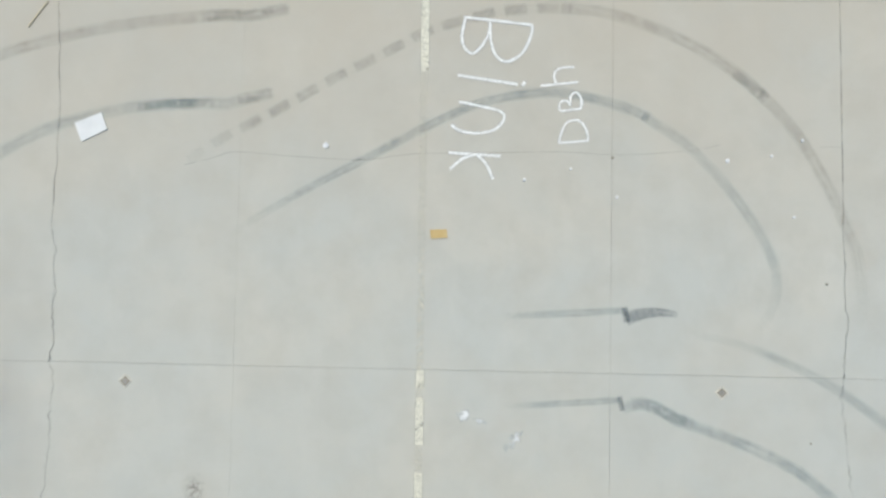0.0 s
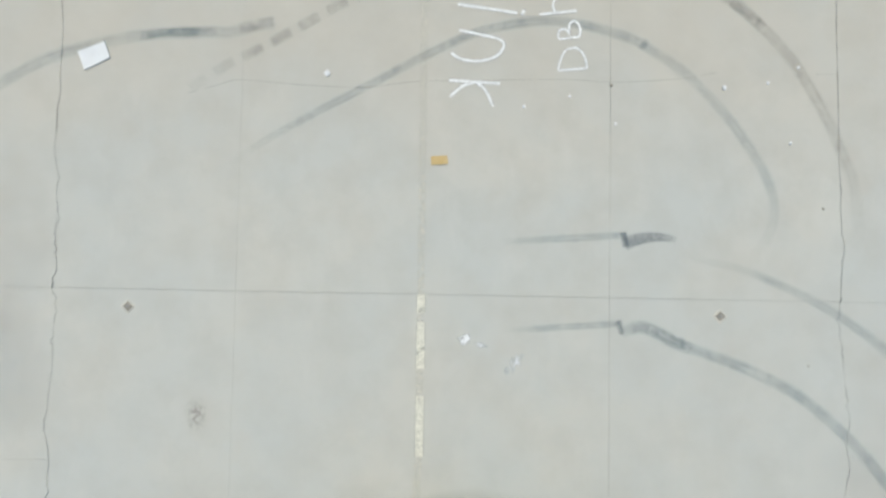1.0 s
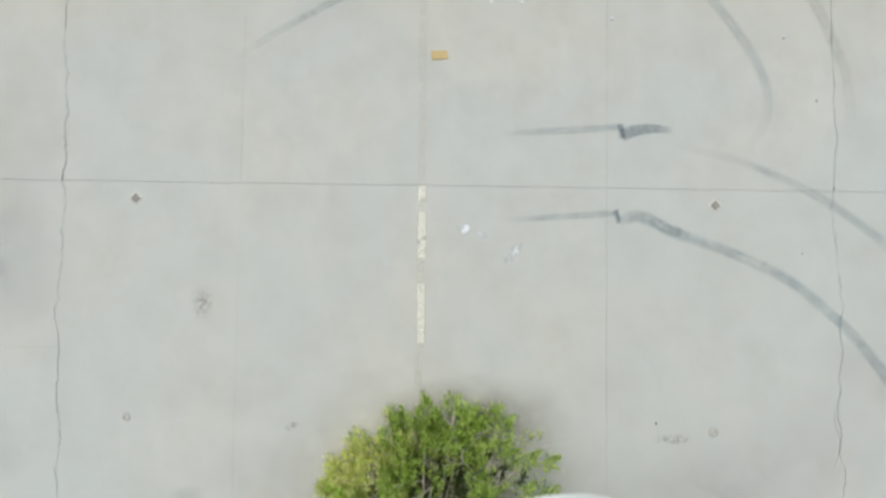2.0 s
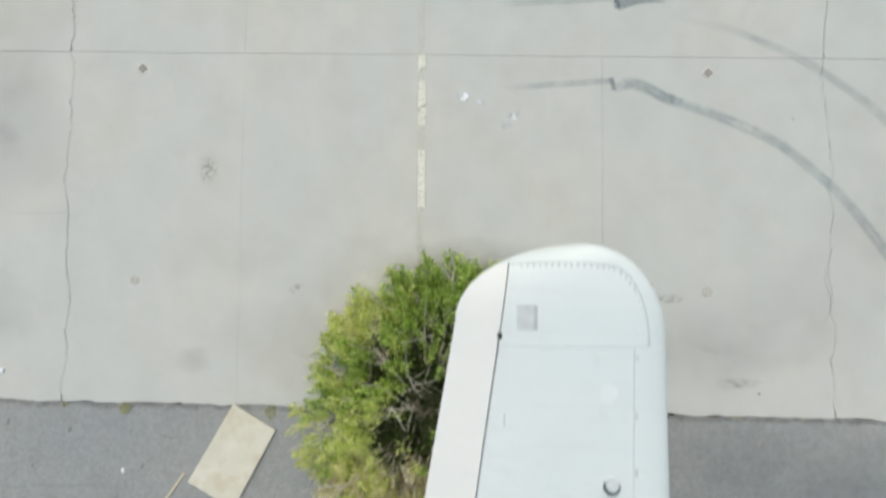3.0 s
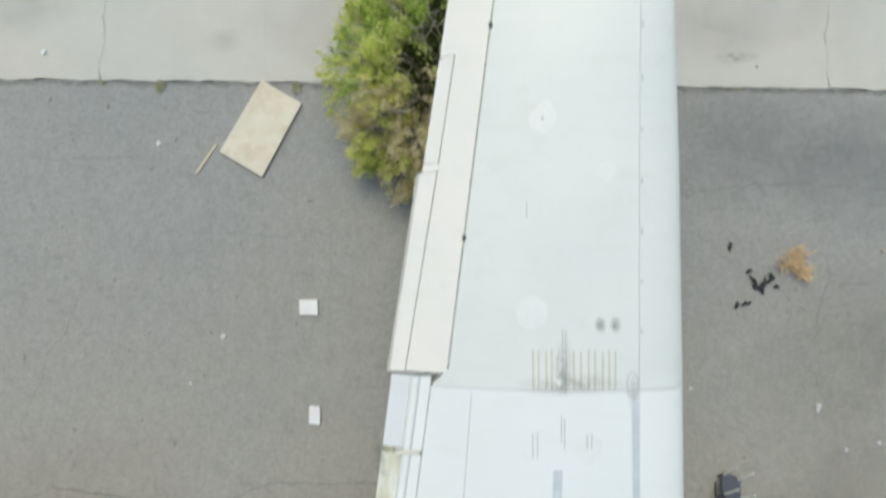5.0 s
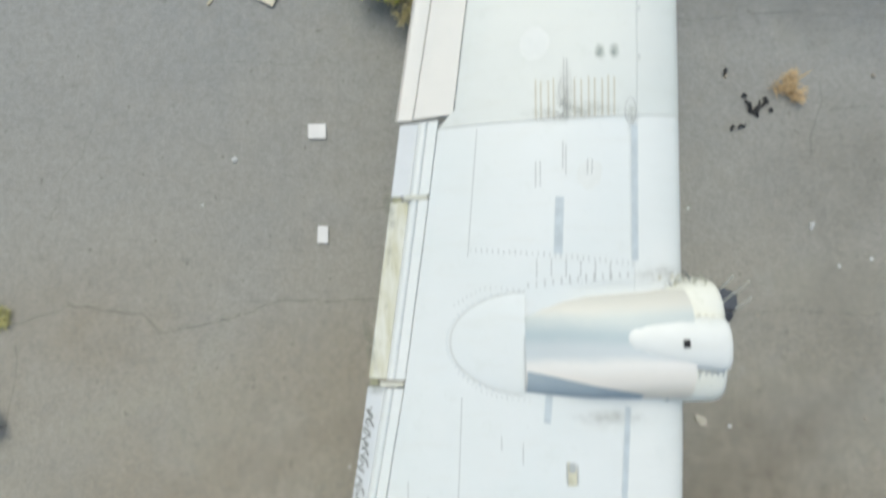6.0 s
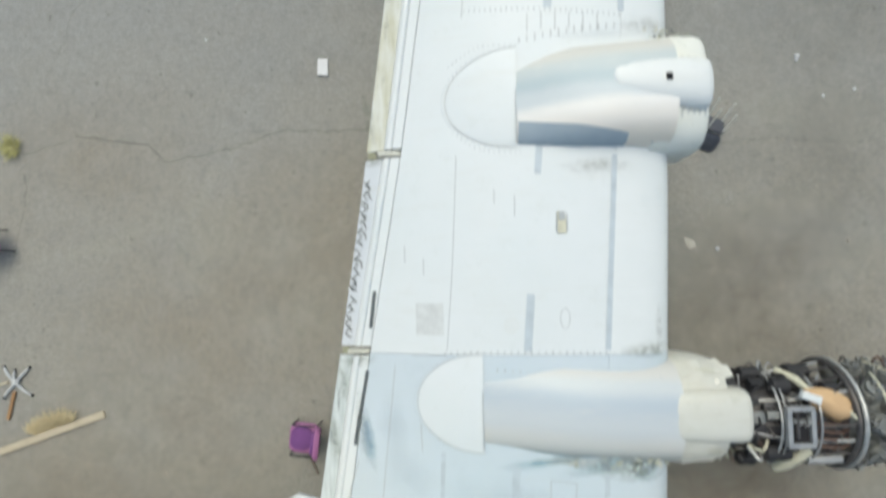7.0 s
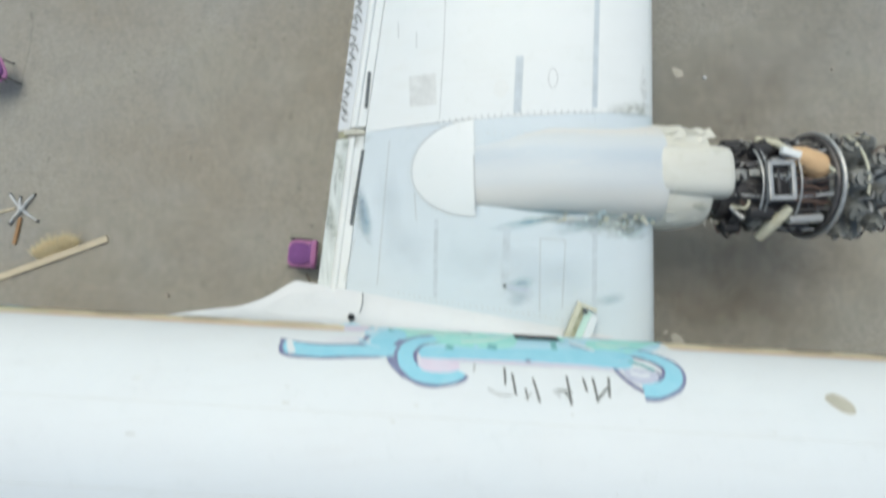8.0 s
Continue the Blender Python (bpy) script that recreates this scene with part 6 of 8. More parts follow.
for x, y0, y1 in ((0.81, -13.62, -14.44), (0.85, -13.64, -14.44), (0.79, -14.75, -15.13), (0.83, -14.8, -15.2), (0.42, -15.0, -15.35), (0.48, -15.0, -15.35), (1.12, -15.0, -15.2), (1.18, -15.0, -15.2), (0.36, -7.9, -8.05), (0.37, -11.95, -12.15), (0.42, -16.35, -16.62), (0.62, -16.35, -16.6), (0.82, -16.36, -16.62), (1.02, -16.38, -16.62), (1.22, -16.4, -16.66), (1.42, -16.42, -16.66), (-0.1, -18.9, -19.1), (-1.5, -19.7, -19.95), (-1.2, -19.9, -20.15), (0.2, -19.0, -19.3)):
    wing_strip("stiffener", [(x, y0), (x - 0.004, y1)], 0.013, "seam", z=0.005)
for c, r, mat, t in (((0.82, -14.1), (0.14, 0.4), "soot", 0), ((1.72, -14.45), (0.10, 0.25), "soot", 0), ((0.9, -14.35), (0.7, 0.16), "soot", 0), ((2.2, -16.6), (0.5, 0.16), "soot", 0), ((1.5, -16.72), (0.9, 0.09), "bluegrime", 0), ((1.4, -18.6), (0.6, 0.14), "soot", 0),
                     ((0.36, -24.24), (0.24, 0.15), "blue_mark", 0.2), ((0.55, -23.9), (0.6, 0.5), "bluegrime", 0), ((-0.2, -23.6), (0.9, 0.4), "bluegrime", 0), ((-1.5, -23.4), (0.5, 0.5), "bluegrime", 0), ((-1.75, -22.6), (0.3, 0.7), "bluegrime", 0.1), ((-2.2, -22.75), (0.13, 0.55), "blue_mark", 0.12), ((1.1, -23.9), (0.4, 0.4), "bluegrime", 0), ((1.9, -23.15), (0.8, 0.26), "moss", -0.1), ((1.2, -22.98), (0.5, 0.12), "bluegrime", -0.06), ((0.9, -23.02), (0.55, 0.07), "moss", -0.05), ((2.0, -23.06), (0.6, 0.10), "moss", -0.05), ((2.2, -21.35), (0.5, 0.14), "moss", 0), ((-2.3, -22.6), (0.12, 0.7), "soot", 0.1), ((2.35, -21.0), (0.08, 0.35), "soot", 0)):
    wing_blot("grime", c, r, mat, t)
wing_strip("scribble", [(0.12, -24.06), (0.3, -24.09), (0.5, -24.12)], 0.03, "lilac", z=0.012, step=0.1)
wing_strip("scribble", [(0.11, -24.02), (0.12, -24.08)], 0.05, "seam_dark", z=0.013, step=0.03)
# black scribbles on the flap: bars of the writing's size
rnd = random.Random(5)
for k in range(17):
    y = -18.62 - 0.155 * k
    x = trail(y) + 0.07 + 0.03 * math.sin(k * 1.7)
    wing_strip("scribble", [(x - 0.05, y), (x + 0.02 * (k % 3), y - 0.05), (x + 0.06, y - rnd.uniform(0.06, 0.16))], 0.024, "marker", z=-0.006, step=0.05)
zig = [(trail(-18.6 - 0.075 * k) + (0.03 if k % 2 else 0.12) + 0.02 * math.sin(k), -18.6 - 0.075 * k) for k in range(36)]
for k in range(0, 33, 5):
    wing_strip("scribble", zig[k:k + 5], 0.02, "marker", z=-0.004, step=0.04)
for x0, y0, x1, y1 in ((-2.02, -20.4, -2.1, -21.0), (-2.17, -21.7, -2.33, -22.5), (-2.33, -22.45, -2.42, -22.95)):
    wing_strip("dark_slot", [(x0, y0), ((x0 + x1) / 2, (y0 + y1) / 2), (x1, y1)], 0.06, "seam_dark", z=0.004)


# ---- nacelles ----
def ring_loft(name, sections, mat, parent, label="", power=2.5, n=40, caps=True):
    """A body along x: sections of (x, y centre, half width, top, bottom)."""
    verts, faces = [], []
    for x, yc, w, zt, zb in sections:
        h, mid = (zt - zb) / 2, (zt + zb) / 2
        for k in range(n):
            a = 2 * math.pi * k / n
            ca, sa = math.cos(a), math.sin(a)
            verts.append((x, yc + w * math.copysign(abs(ca) ** (2 / power), ca), mid + h * math.copysign(abs(sa) ** (2 / power), sa)))
    for s in range(len(sections) - 1):
        for k in range(n):
            a, b = s * n + k, s * n + (k + 1) % n
            faces.append((a, b, b + n, a + n))
    if caps:
        faces.append(tuple(range(n))[::-1])
        faces.append(tuple(range((len(sections) - 1) * n, len(sections) * n)))
    return ply_py(name, verts, faces, mat, parent, label, smooth=True)


def fairing(x0, x1, yc, half, height, parent, mat="wing"):
    """The rounded white cover behind a nacelle, swelling out of the wing skin."""
    verts, faces = [], []
    n, m = 12, 24
    for i in range(n + 1):
        r = i / n
        for j in range(m + 1):
            a = math.pi / 2 + math.pi * j / m
            x, y = x0 + (x0 - x1) * r * math.cos(a), yc + half * r * math.sin(a)
            s = max(0.0, 1 - abs((y - yc) / half) ** 2.6) * (1 - ((x0 - x) / (x0 - x1)) ** 2) if r < 1 else 0.0
            verts.append((x, y, wing_z(x, y) + 0.008 + height * max(0.0, s)))
    for i in range(n):
        for j in range(m):
            a = i * (m + 1) + j
            faces.append((a, a + 1, a + m + 2, a + m + 1))
    f = ply_py("fairing", verts, faces, M[mat], parent, "rounded white rear fairing", smooth=True)
    rim = [(x0 + (x0 - x1) * 1.02 * math.cos(a), yc + half * 1.02 * math.sin(a)) for a in (math.pi / 2 + math.pi * j / 16 for j in range(17))]
    wing_strip("seam", rim, 0.013, "patch", z=0.010, step=0.12)
    rivets([(x - 0.05, y) for x, y in rim[1:-1]], 0.085, (0.010, 0.012), "band")
    return f


# outer nacelle, its engine gone
on_sections = [(0.23, -17.60, 0.69, 3.36, 2.75), (0.6, -17.59, 0.72, 3.50, 2.6), (1.1, -17.58, 0.75, 3.74, 2.4), (1.7, -17.57, 0.78, 3.84, 2.15), (2.3, -17.56, 0.82, 3.86, 1.95), (2.42, -17.56, 0.83, 3.86, 1.92)]
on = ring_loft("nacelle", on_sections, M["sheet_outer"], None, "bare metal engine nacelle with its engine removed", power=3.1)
fairing(0.245, -0.80, -17.55, 0.72, 0.035, on)
ply("fairing_seam", box((0.02, 1.30, 0.02), (0.235, -17.58, 3.353), 0.004), M["seam"], on)
ring_loft("cowl_ring", [(2.16, -17.56, 0.845, 3.66, 1.95), (2.2, -17.56, 0.865, 3.70, 1.9), (2.6, -17.55, 0.88, 3.72, 1.9), (2.84, -17.55, 0.885, 3.69, 1.93), (2.92, -17.55, 0.865, 3.65, 1.96), (2.96, -17.55, 0.80, 3.58, 2.05)], M["cowl_stained"], on, "cream cowl panels stained with moss round the nacelle front", power=3.6)
ring_loft("firewall", [(2.95, -17.54, 0.50, 3.5, 2.25), (2.985, -17.54, 0.48, 3.48, 2.27)], M["oily"], on, "dark open firewall")
def flank_panel(name, sections, x0, x1, from_side, to_side, mat, parent, label, lift=0.006, power=2.5):
    """A skin panel over a nacelle: its two long edges given as shares of the half width, at both ends."""
    verts, faces = [], []
    cols = [s[0] for s in sections]
    marks = sorted(set([x0 + (x1 - x0) * i / 16 for i in range(17)] + [c for c in cols if x0 < c < x1]))
    for i, x in enumerate(marks):
        f = (x - x0) / (x1 - x0)
        yc, w, zt, zb = (np.interp(x, cols, [s[k] for s in sections]) for k in (1, 2, 3, 4))
        a, c = from_side[0] + (from_side[1] - from_side[0]) * f, to_side[0] + (to_side[1] - to_side[0]) * f
        for k in range(13):
            ca = a + (c - a) * k / 12
            sa = max(0.0, 1 - abs(ca) ** power) ** (1 / power)
            verts.append((x, yc + (w + lift) * ca, (zt + zb) / 2 + (zt - zb + 2 * lift) / 2 * sa))
        if i:
            for k in range(12):
                q = (i - 1) * 13 + k
                faces.append((q, q + 1, q + 14, q + 13))
    return ply_py(name, verts, faces, M[mat], parent, label, smooth=True)


# blue-grey strip paints the dark ground reflected in the metal flank
flank_panel("side_panel", on_sections, 0.26, 1.78, (-0.47, -0.82), (-0.999, -0.999), "metal_dark", on, "flank coloured blue-grey for its dark ground reflection", power=3.1)


def scoop(x0, x1, y0, y1, w0, zt, mat, parent, label):
    """A raised tongue on top of a cowl: blunt in front, rounded behind."""
    secs = []
    for f, w, drop in ((0.0, 0.16, 0.10), (0.01, 0.37, 0.075), (0.035, 0.56, 0.055), (0.08, 0.69, 0.042), (0.2, 0.81, 0.03), (0.35, 0.88, 0.018), (0.5, 0.94, 0.008), (0.65, 0.96, 0.0), (0.8, 1.0, 0.0), (0.93, 1.0, 0.004), (0.98, 0.97, 0.02), (1.0, 0.93, 0.05)):
        secs.append((x0 + (x1 - x0) * f, y0 + (y1 - y0) * f, w0 * w, zt[0] + (zt[1] - zt[0]) * f - drop, zt[0] - 0.4))
    return ring_loft("scoop", secs, mat, parent, label, power=2.3, n=28)


scoop(1.53, 2.88, -17.45, -17.56, 0.36, (3.885, 3.94), M["cowl_white"], on, "white tongue-shaped air scoop")
ply("slot", box((0.085, 0.10, 0.02), (2.27, -17.51, 3.915), 0.004), M["dark"], on, "small dark square opening")
# scalloped clips along the foot of the scoop, and the laps of the cowl panels
for k in range(12):
    f = 0.12 + 0.07 * k
    half = 0.35 * float(np.interp(f, [0.1, 0.2, 0.35, 0.5, 0.65, 0.8, 1.0], [0.72, 0.81, 0.88, 0.94, 0.97, 1.0, 0.95]))
    for side in (-1, 1):
        ply("latch", box((0.045, 0.06, 0.02), (1.53 + 1.35 * f, -17.45 - 0.11 * f + side * (half + 0.018), 3.795 - 0.05 * f if 1.53 + 1.35 * f < 2.16 else 3.706), 0.006, Matrix.Rotation(-side * 0.5, 4, "X")), M["cowl"], on)
for k in range(8):
    ply("cowl_lap", box((0.014, 0.34, 0.012), (2.26 + 0.085 * k, -18.10 + 0.01 * k, 3.672 - 0.004 * k), 0.004, Matrix.Rotation(0.42, 4, "X")), M["rivet"], on)
for k in range(15):
    ply("latch", box((0.018, 0.10, 0.012), (0.34 + 0.125 * k, -17.03 + 0.002 * k, 3.25 + 0.028 * min(k, 11)), 0.004, Matrix.Rotation(-0.7, 4, "X")), M["rivet"], on)
for side, y in ((1, -16.99), (-1, -18.16)):
    ply("cowl_seam", box((0.016, 0.42, 0.016), (2.155, y, 3.58), 0.004, Matrix.Rotation(-side * 0.45, 4, "X")), M["seam"], on)
# torn strips of skin curling along the upper shoulder
rnd = random.Random(21)
for k in range(9):
    x, y = 2.05 + 0.085 * k + rnd.uniform(-0.02, 0.02), -16.74 + rnd.uniform(-0.05, 0.05)
    pts = [(x, y, 3.47), (x + rnd.uniform(-0.05, 0.05), y + 0.05, 3.43), (x + rnd.uniform(-0.08, 0.08), y + 0.10, 3.33), (x + rnd.uniform(-0.06, 0.1), y + 0.14, 3.2)]
    ply("torn_skin", tube(smooth_line(pts, 0.04), 0.012, 6), M["moss_grey" if k % 3 else "seam_dark"], on, smooth=True)
# raised cream panel at the shoulder of the cowl
verts, faces = [], []
for i in range(9):
    x = 2.34 + 0.52 * i / 8
    for k in range(7):
        y = -16.98 + 0.27 * k / 6
        verts.append((x, y, 3.52 - 0.30 * (k / 6) ** 1.8 - 0.04 * (i / 8) ** 2))
for i in range(8):
    for k in range(6):
        a = i * 7 + k
        faces.append((a, a + 7, a + 8, a + 1))
shoulder = ply_py("shoulder_panel", verts, faces, M["cowl"], on, "cream loosened cowl panel", smooth=True)
thick = shoulder.modifiers.new("thickness", "SOLIDIFY")
thick.thickness = 0.012

# inner nacelle with its stripped engine
yn = lambda x: -22.17 - 0.05 * (x + 0.3)
in_sections = [(-0.33, yn(-0.33), 0.74, 2.835, 2.1), (0.2, yn(0.2), 0.77, 2.96, 1.95), (0.9, yn(0.9), 0.79, 3.19, 1.75), (1.7, yn(1.7), 0.81, 3.22, 1.55), (2.5, yn(2.5), 0.83, 3.20, 1.42), (2.6, yn(2.6), 0.83, 3.19, 1.42)]
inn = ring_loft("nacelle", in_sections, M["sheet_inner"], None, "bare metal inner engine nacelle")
fairing(-0.315, -1.33, yn(-0.5), 0.76, 0.03, inn)
ply("fairing_seam", box((0.02, 1.38, 0.02), (-0.325, yn(-0.33), 2.828), 0.004), M["seam"], inn)
ring_loft("cowl_ring", [(2.56, yn(2.56), 0.835, 3.10, 1.4), (2.6, yn(2.6), 0.85, 3.12, 1.4), (3.0, yn(3.0), 0.84, 3.08, 1.4), (3.26, yn(3.26), 0.80, 3.03, 1.45), (3.36, yn(3.36), 0.77, 2.98, 1.5)], M["cowl"], inn, "cream cowl panels in front of the wing", power=2.7)
# teal strip paints the shade along the nacelle's lower flank
flank_panel("side_panel", in_sections, -0.1, 2.5, (-0.80, -0.88), (-0.999, -0.999), "metal_teal", inn, "lower side panel coloured blue-green for its shade", 0.004)
tongue = [(2.42, yn(2.42), 0.20, 3.10, 2.7), (2.46, yn(2.46), 0.34, 3.19, 2.7), (2.56, yn(2.56), 0.39, 3.22, 2.68), (3.0, yn(3.0), 0.405, 3.22, 2.62), (3.5, yn(3.5), 0.40, 3.17, 2.55), (3.6, yn(3.6), 0.385, 3.14, 2.52), (3.64, yn(3.64), 0.36, 3.08, 2.5)]
ring_loft("cowl_tongue", tongue, M["cowl"], inn, "pale cream raised cowl tongue", power=3.2)
ring_loft("engine_bay", [(3.2, yn(3.3), 0.66, 2.88, 1.6), (3.66, yn(3.6), 0.55, 2.78, 1.7)], M["oily"], inn, "dark oily bulkhead behind the engine", power=2.2)
for k in range(22):
    ply("latch", box((0.016, 0.08, 0.012), (-0.1 + 0.115 * k, yn(0) + 0.56 - 0.006 * k, 2.885 + 0.012 * min(k, 14)), 0.004, Matrix.Rotation(-0.75, 4, "X")), M["rivet"], inn)
rnd = random.Random(14)
for k in range(44):
    x, y = rnd.uniform(1.0, 3.5), -23.0 - 0.06 * rnd.random() + rnd.gauss(0, 0.05)
    z = (wing_z(x, y) if x < 2.55 else 2.45) + rnd.uniform(0.0, 0.12)
    turn = Matrix.Rotation(rnd.uniform(-1.5, 1.5), 4, "Z") @ Matrix.Rotation(rnd.uniform(-0.7, 0.7), 4, "Y") @ Matrix.Rotation(rnd.uniform(-0.9, 0.9), 4, "X")
    ply("torn_skin", box((rnd.uniform(0.04, 0.16), rnd.uniform(0.03, 0.09), 0.01), (x, y, z), 0.003, turn), M[rnd.choice(("cowl_aged", "moss_grey", "moss_grey", "metal_teal", "cowl", "patch"))], inn)
for k in range(9):
    x, y = rnd.uniform(1.9, 2.6), -16.66 + rnd.gauss(0, 0.04)
    turn = Matrix.Rotation(rnd.uniform(-1.5, 1.5), 4, "Z") @ Matrix.Rotation(rnd.uniform(-0.7, 0.7), 4, "X")
    ply("torn_skin", box((rnd.uniform(0.04, 0.12), rnd.uniform(0.03, 0.06), 0.01), (x, y, wing_z(min(x, 2.5), y) + rnd.uniform(0.0, 0.02)), 0.003, turn), M[rnd.choice(("cowl_aged", "moss_skin", "cowl", "patch"))], on)

# loosened cowl pieces over the front of the inner nacelle
for k in range(18):
    x, a = rnd.uniform(2.6, 3.34), rnd.choice((-1, 1)) * rnd.uniform(0.55, 1.15)
    w = np.interp(x, [2.58, 3.0, 3.4, 3.63], [0.85, 0.84, 0.78, 0.73])
    top = np.interp(x, [2.58, 3.0, 3.4, 3.63], [3.12, 3.08, 3.02, 2.96])
    sa, ca = math.sin(a), math.cos(a)
    y = yn(x) + w * math.copysign(abs(sa) ** 0.8, sa)
    z = top - 0.82 + 0.82 * ca ** 0.8 + rnd.uniform(0.0, 0.035)
    turn = Matrix.Rotation(-a * 0.9 + rnd.gauss(0, 0.2), 4, "X") @ Matrix.Rotation(rnd.uniform(-0.5, 0.5), 4, "Z") @ Matrix.Rotation(rnd.gauss(0, 0.12), 4, "Y")
    ply("cowl_scrap", box((rnd.uniform(0.10, 0.34), rnd.uniform(0.08, 0.22), 0.012), (x, y, z), 0.005, turn), M[rnd.choice(("cowl", "cowl", "cowl_aged"))], inn)
for c, r in (((-2.62, -21.9), (0.10, 0.45)), ((-2.78, -22.9), (0.12, 0.6)), ((-2.35, -21.55), (0.35, 0.12)), ((-2.0, -18.3), (0.2, 0.12)), ((-1.7, -15.55), (0.12, 0.4)), ((-2.05, -17.6), (0.10, 0.5))):
    wing_blot("grime", c, r, "moss", 0.15, z=0.004)
# blue-green smears towards the root; along the inner nacelle's foot they paint its shade
for c, r in (((0.5, -23.06), (0.7, 0.09)), ((1.5, -23.12), (0.8, 0.12)), ((2.2, -23.22), (0.35, 0.16)), ((0.35, -24.02), (0.28, 0.14)), ((1.75, -24.3), (0.3, 0.10)), ((-2.15, -22.9), (0.12, 0.5))):
    wing_blot("runoff", c, r, "teal_shade_smear", 0.15, z=0.005)
wing_blot("grime", (2.05, -23.2), (0.22, 0.10), "moss", 0.15, z=0.006)

# ---- engine ----
EY, EZ = -22.50, 2.25
eng = ring_loft("engine", [(3.62, EY + 0.02, 0.52, EZ + 0.5, EZ - 0.5), (4.0, EY + 0.01, 0.58, EZ + 0.56, EZ - 0.56), (4.9, EY, 0.60, EZ + 0.58, EZ - 0.58), (5.3, EY - 0.02, 0.52, EZ + 0.5, EZ - 0.5)], M["oily"], None, "stripped oily black radial aircraft engine", power=2.0)


def hoop(x, r, bar, mat, a0=0.0, a1=2 * math.pi, label="", yc=EY):
    n = 40
    pts = [(x, yc + r * math.cos(a), EZ + r * math.sin(a)) for a in (a0 + (a1 - a0) * k / n for k in range(n + 1))]
    return ply("hoop", tube(pts, bar, 8), M[mat], eng, label, smooth=True)


hoop(4.12, 0.74, 0.018, "steel", 0.35, 2.7, "light metal mounting hoop")
hoop(4.19, 0.76, 0.012, "steel", 0.2, 2.9)
hoop(4.68, 0.78, 0.016, "steel", 0.5, 2.5)
hoop(5.28, 0.86, 0.034, "steel", 0.0, 2 * math.pi, "light metal cowl ring")
hoop(5.22, 0.80, 0.05, "oily")
hoop(5.66, 0.84, 0.02, "cream", 0.6, 1.9)
for k in range(11):
    a = math.pi * (k / 10)
    ply("mount_tube", tube([(3.6, EY + 0.45 * math.cos(a), EZ + 0.45 * math.sin(a)), (4.4, EY + 0.68 * math.cos(a + 0.12), EZ + 0.68 * math.sin(a + 0.12)), (5.25, EY + 0.8 * math.cos(a), EZ + 0.8 * math.sin(a))], 0.022, 8), M["oily" if k % 3 else "steel"], eng)
# rectangular intake frame on top
ply("intake_frame", join(box((0.40, 0.07, 0.10), (4.36, -22.26, 3.02), 0.015), box((0.40, 0.07, 0.10), (4.36, -22.80, 3.02), 0.015), box((0.07, 0.56, 0.10), (4.19, -22.53, 3.02), 0.015), box((0.07, 0.56, 0.10), (4.54, -22.53, 3.02), 0.015)), M["steel"], eng, "grey rectangular carburettor intake frame")
ply("intake_throat", box((0.30, 0.48, 0.06), (4.36, -22.53, 2.97), 0.01), M["dark"], eng)
ply("intake_vane", box((0.05, 0.36, 0.08), (4.33, -22.53, 2.99), 0.01), M["oily"], eng)
ply("intake_vane", box((0.20, 0.05, 0.08), (4.36, -22.45, 2.99), 0.01), M["fins"], eng)
bm = bmesh.new()
bmesh.ops.create_uvsphere(bm, u_segments=24, v_segments=14, radius=1.0)
for v in bm.verts:
    v.co = Vector((v.co.x * 0.40, v.co.y * (0.20 + 0.05 * v.co.x), v.co.z * 0.2)) * (1 + 0.14 * noise.noise(v.co * 1.6))
bmesh.ops.transform(bm, matrix=Matrix.Translation((4.90, -22.22, 2.86)) @ Matrix.Rotation(-0.48, 4, "Z"), verts=bm.verts)
ply("oil_tank", bm, M["tan"], eng, "tan rounded oil tank", smooth=True)
ply("duct", tube([(4.62, -22.92, 2.80), (4.53, -23.02, 2.74), (4.42, -23.2, 2.56), (4.36, -23.34, 2.36)], 0.09, 12, radii=(0.07, 0.095, 0.10, 0.08)), M["cream"], eng, "cream ribbed air duct", smooth=True)
ply("duct", tube([(4.62, -22.02, 2.84), (4.5, -21.88, 2.74), (4.3, -21.76, 2.55)], 0.05, 12, radii=(0.05, 0.06, 0.045)), M["cream"], eng, "cream air duct", smooth=True)
ply("exhaust_pipe", tube([(4.62, -23.1, 2.72), (4.85, -23.1, 2.74), (5.12, -23.08, 2.74)], 0.075, 12), M["steel"], eng, "pale metal exhaust pipe", smooth=True)
ply("access_box", box((0.30, 0.12, 0.10), (4.55, -22.1, 3.0), 0.02, Matrix.Rotation(-0.35, 4, "Z")), M["cowl_white"], eng, "white box on the engine")
for k in range(4):
    y = -22.5 - 0.11 * k
    ply("hose", tube([(4.62, y, 2.92), (4.85, y - 0.02, 2.98), (5.05, y - 0.05, 2.9), (5.2, y - 0.02, 2.84)], 0.026, 8), M["hose"], eng, "brown rubber hose", smooth=True)
# black accessory bodies bulging out on both flanks
for x, a, r, l in ((4.15, 2.35, 0.14, 0.42), (4.55, 0.55, 0.13, 0.34), (4.25, 0.72, 0.15, 0.3), (4.85, 2.7, 0.12, 0.4), (3.95, 0.25, 0.12, 0.34), (4.75, 0.15, 0.13, 0.4), (5.0, 0.8, 0.11, 0.24), (3.85, 2.9, 0.12, 0.3)):
    m = Matrix.Translation((x, EY + 0.68 * math.cos(a), EZ + 0.68 * math.sin(a))) @ Matrix.Rotation(math.pi / 2, 4, "Y")
    ply("accessory_body", lathe([(r * 0.5, -l / 2), (r * 0.9, -l / 2 + 0.03), (r, -l / 5), (r * 0.86, 0.0), (r, l / 5), (r * 0.9, l / 2 - 0.03), (r * 0.4, l / 2)], 14, m), M["black"], eng, "black rounded accessory housing", smooth=True)
rnd = random.Random(9)
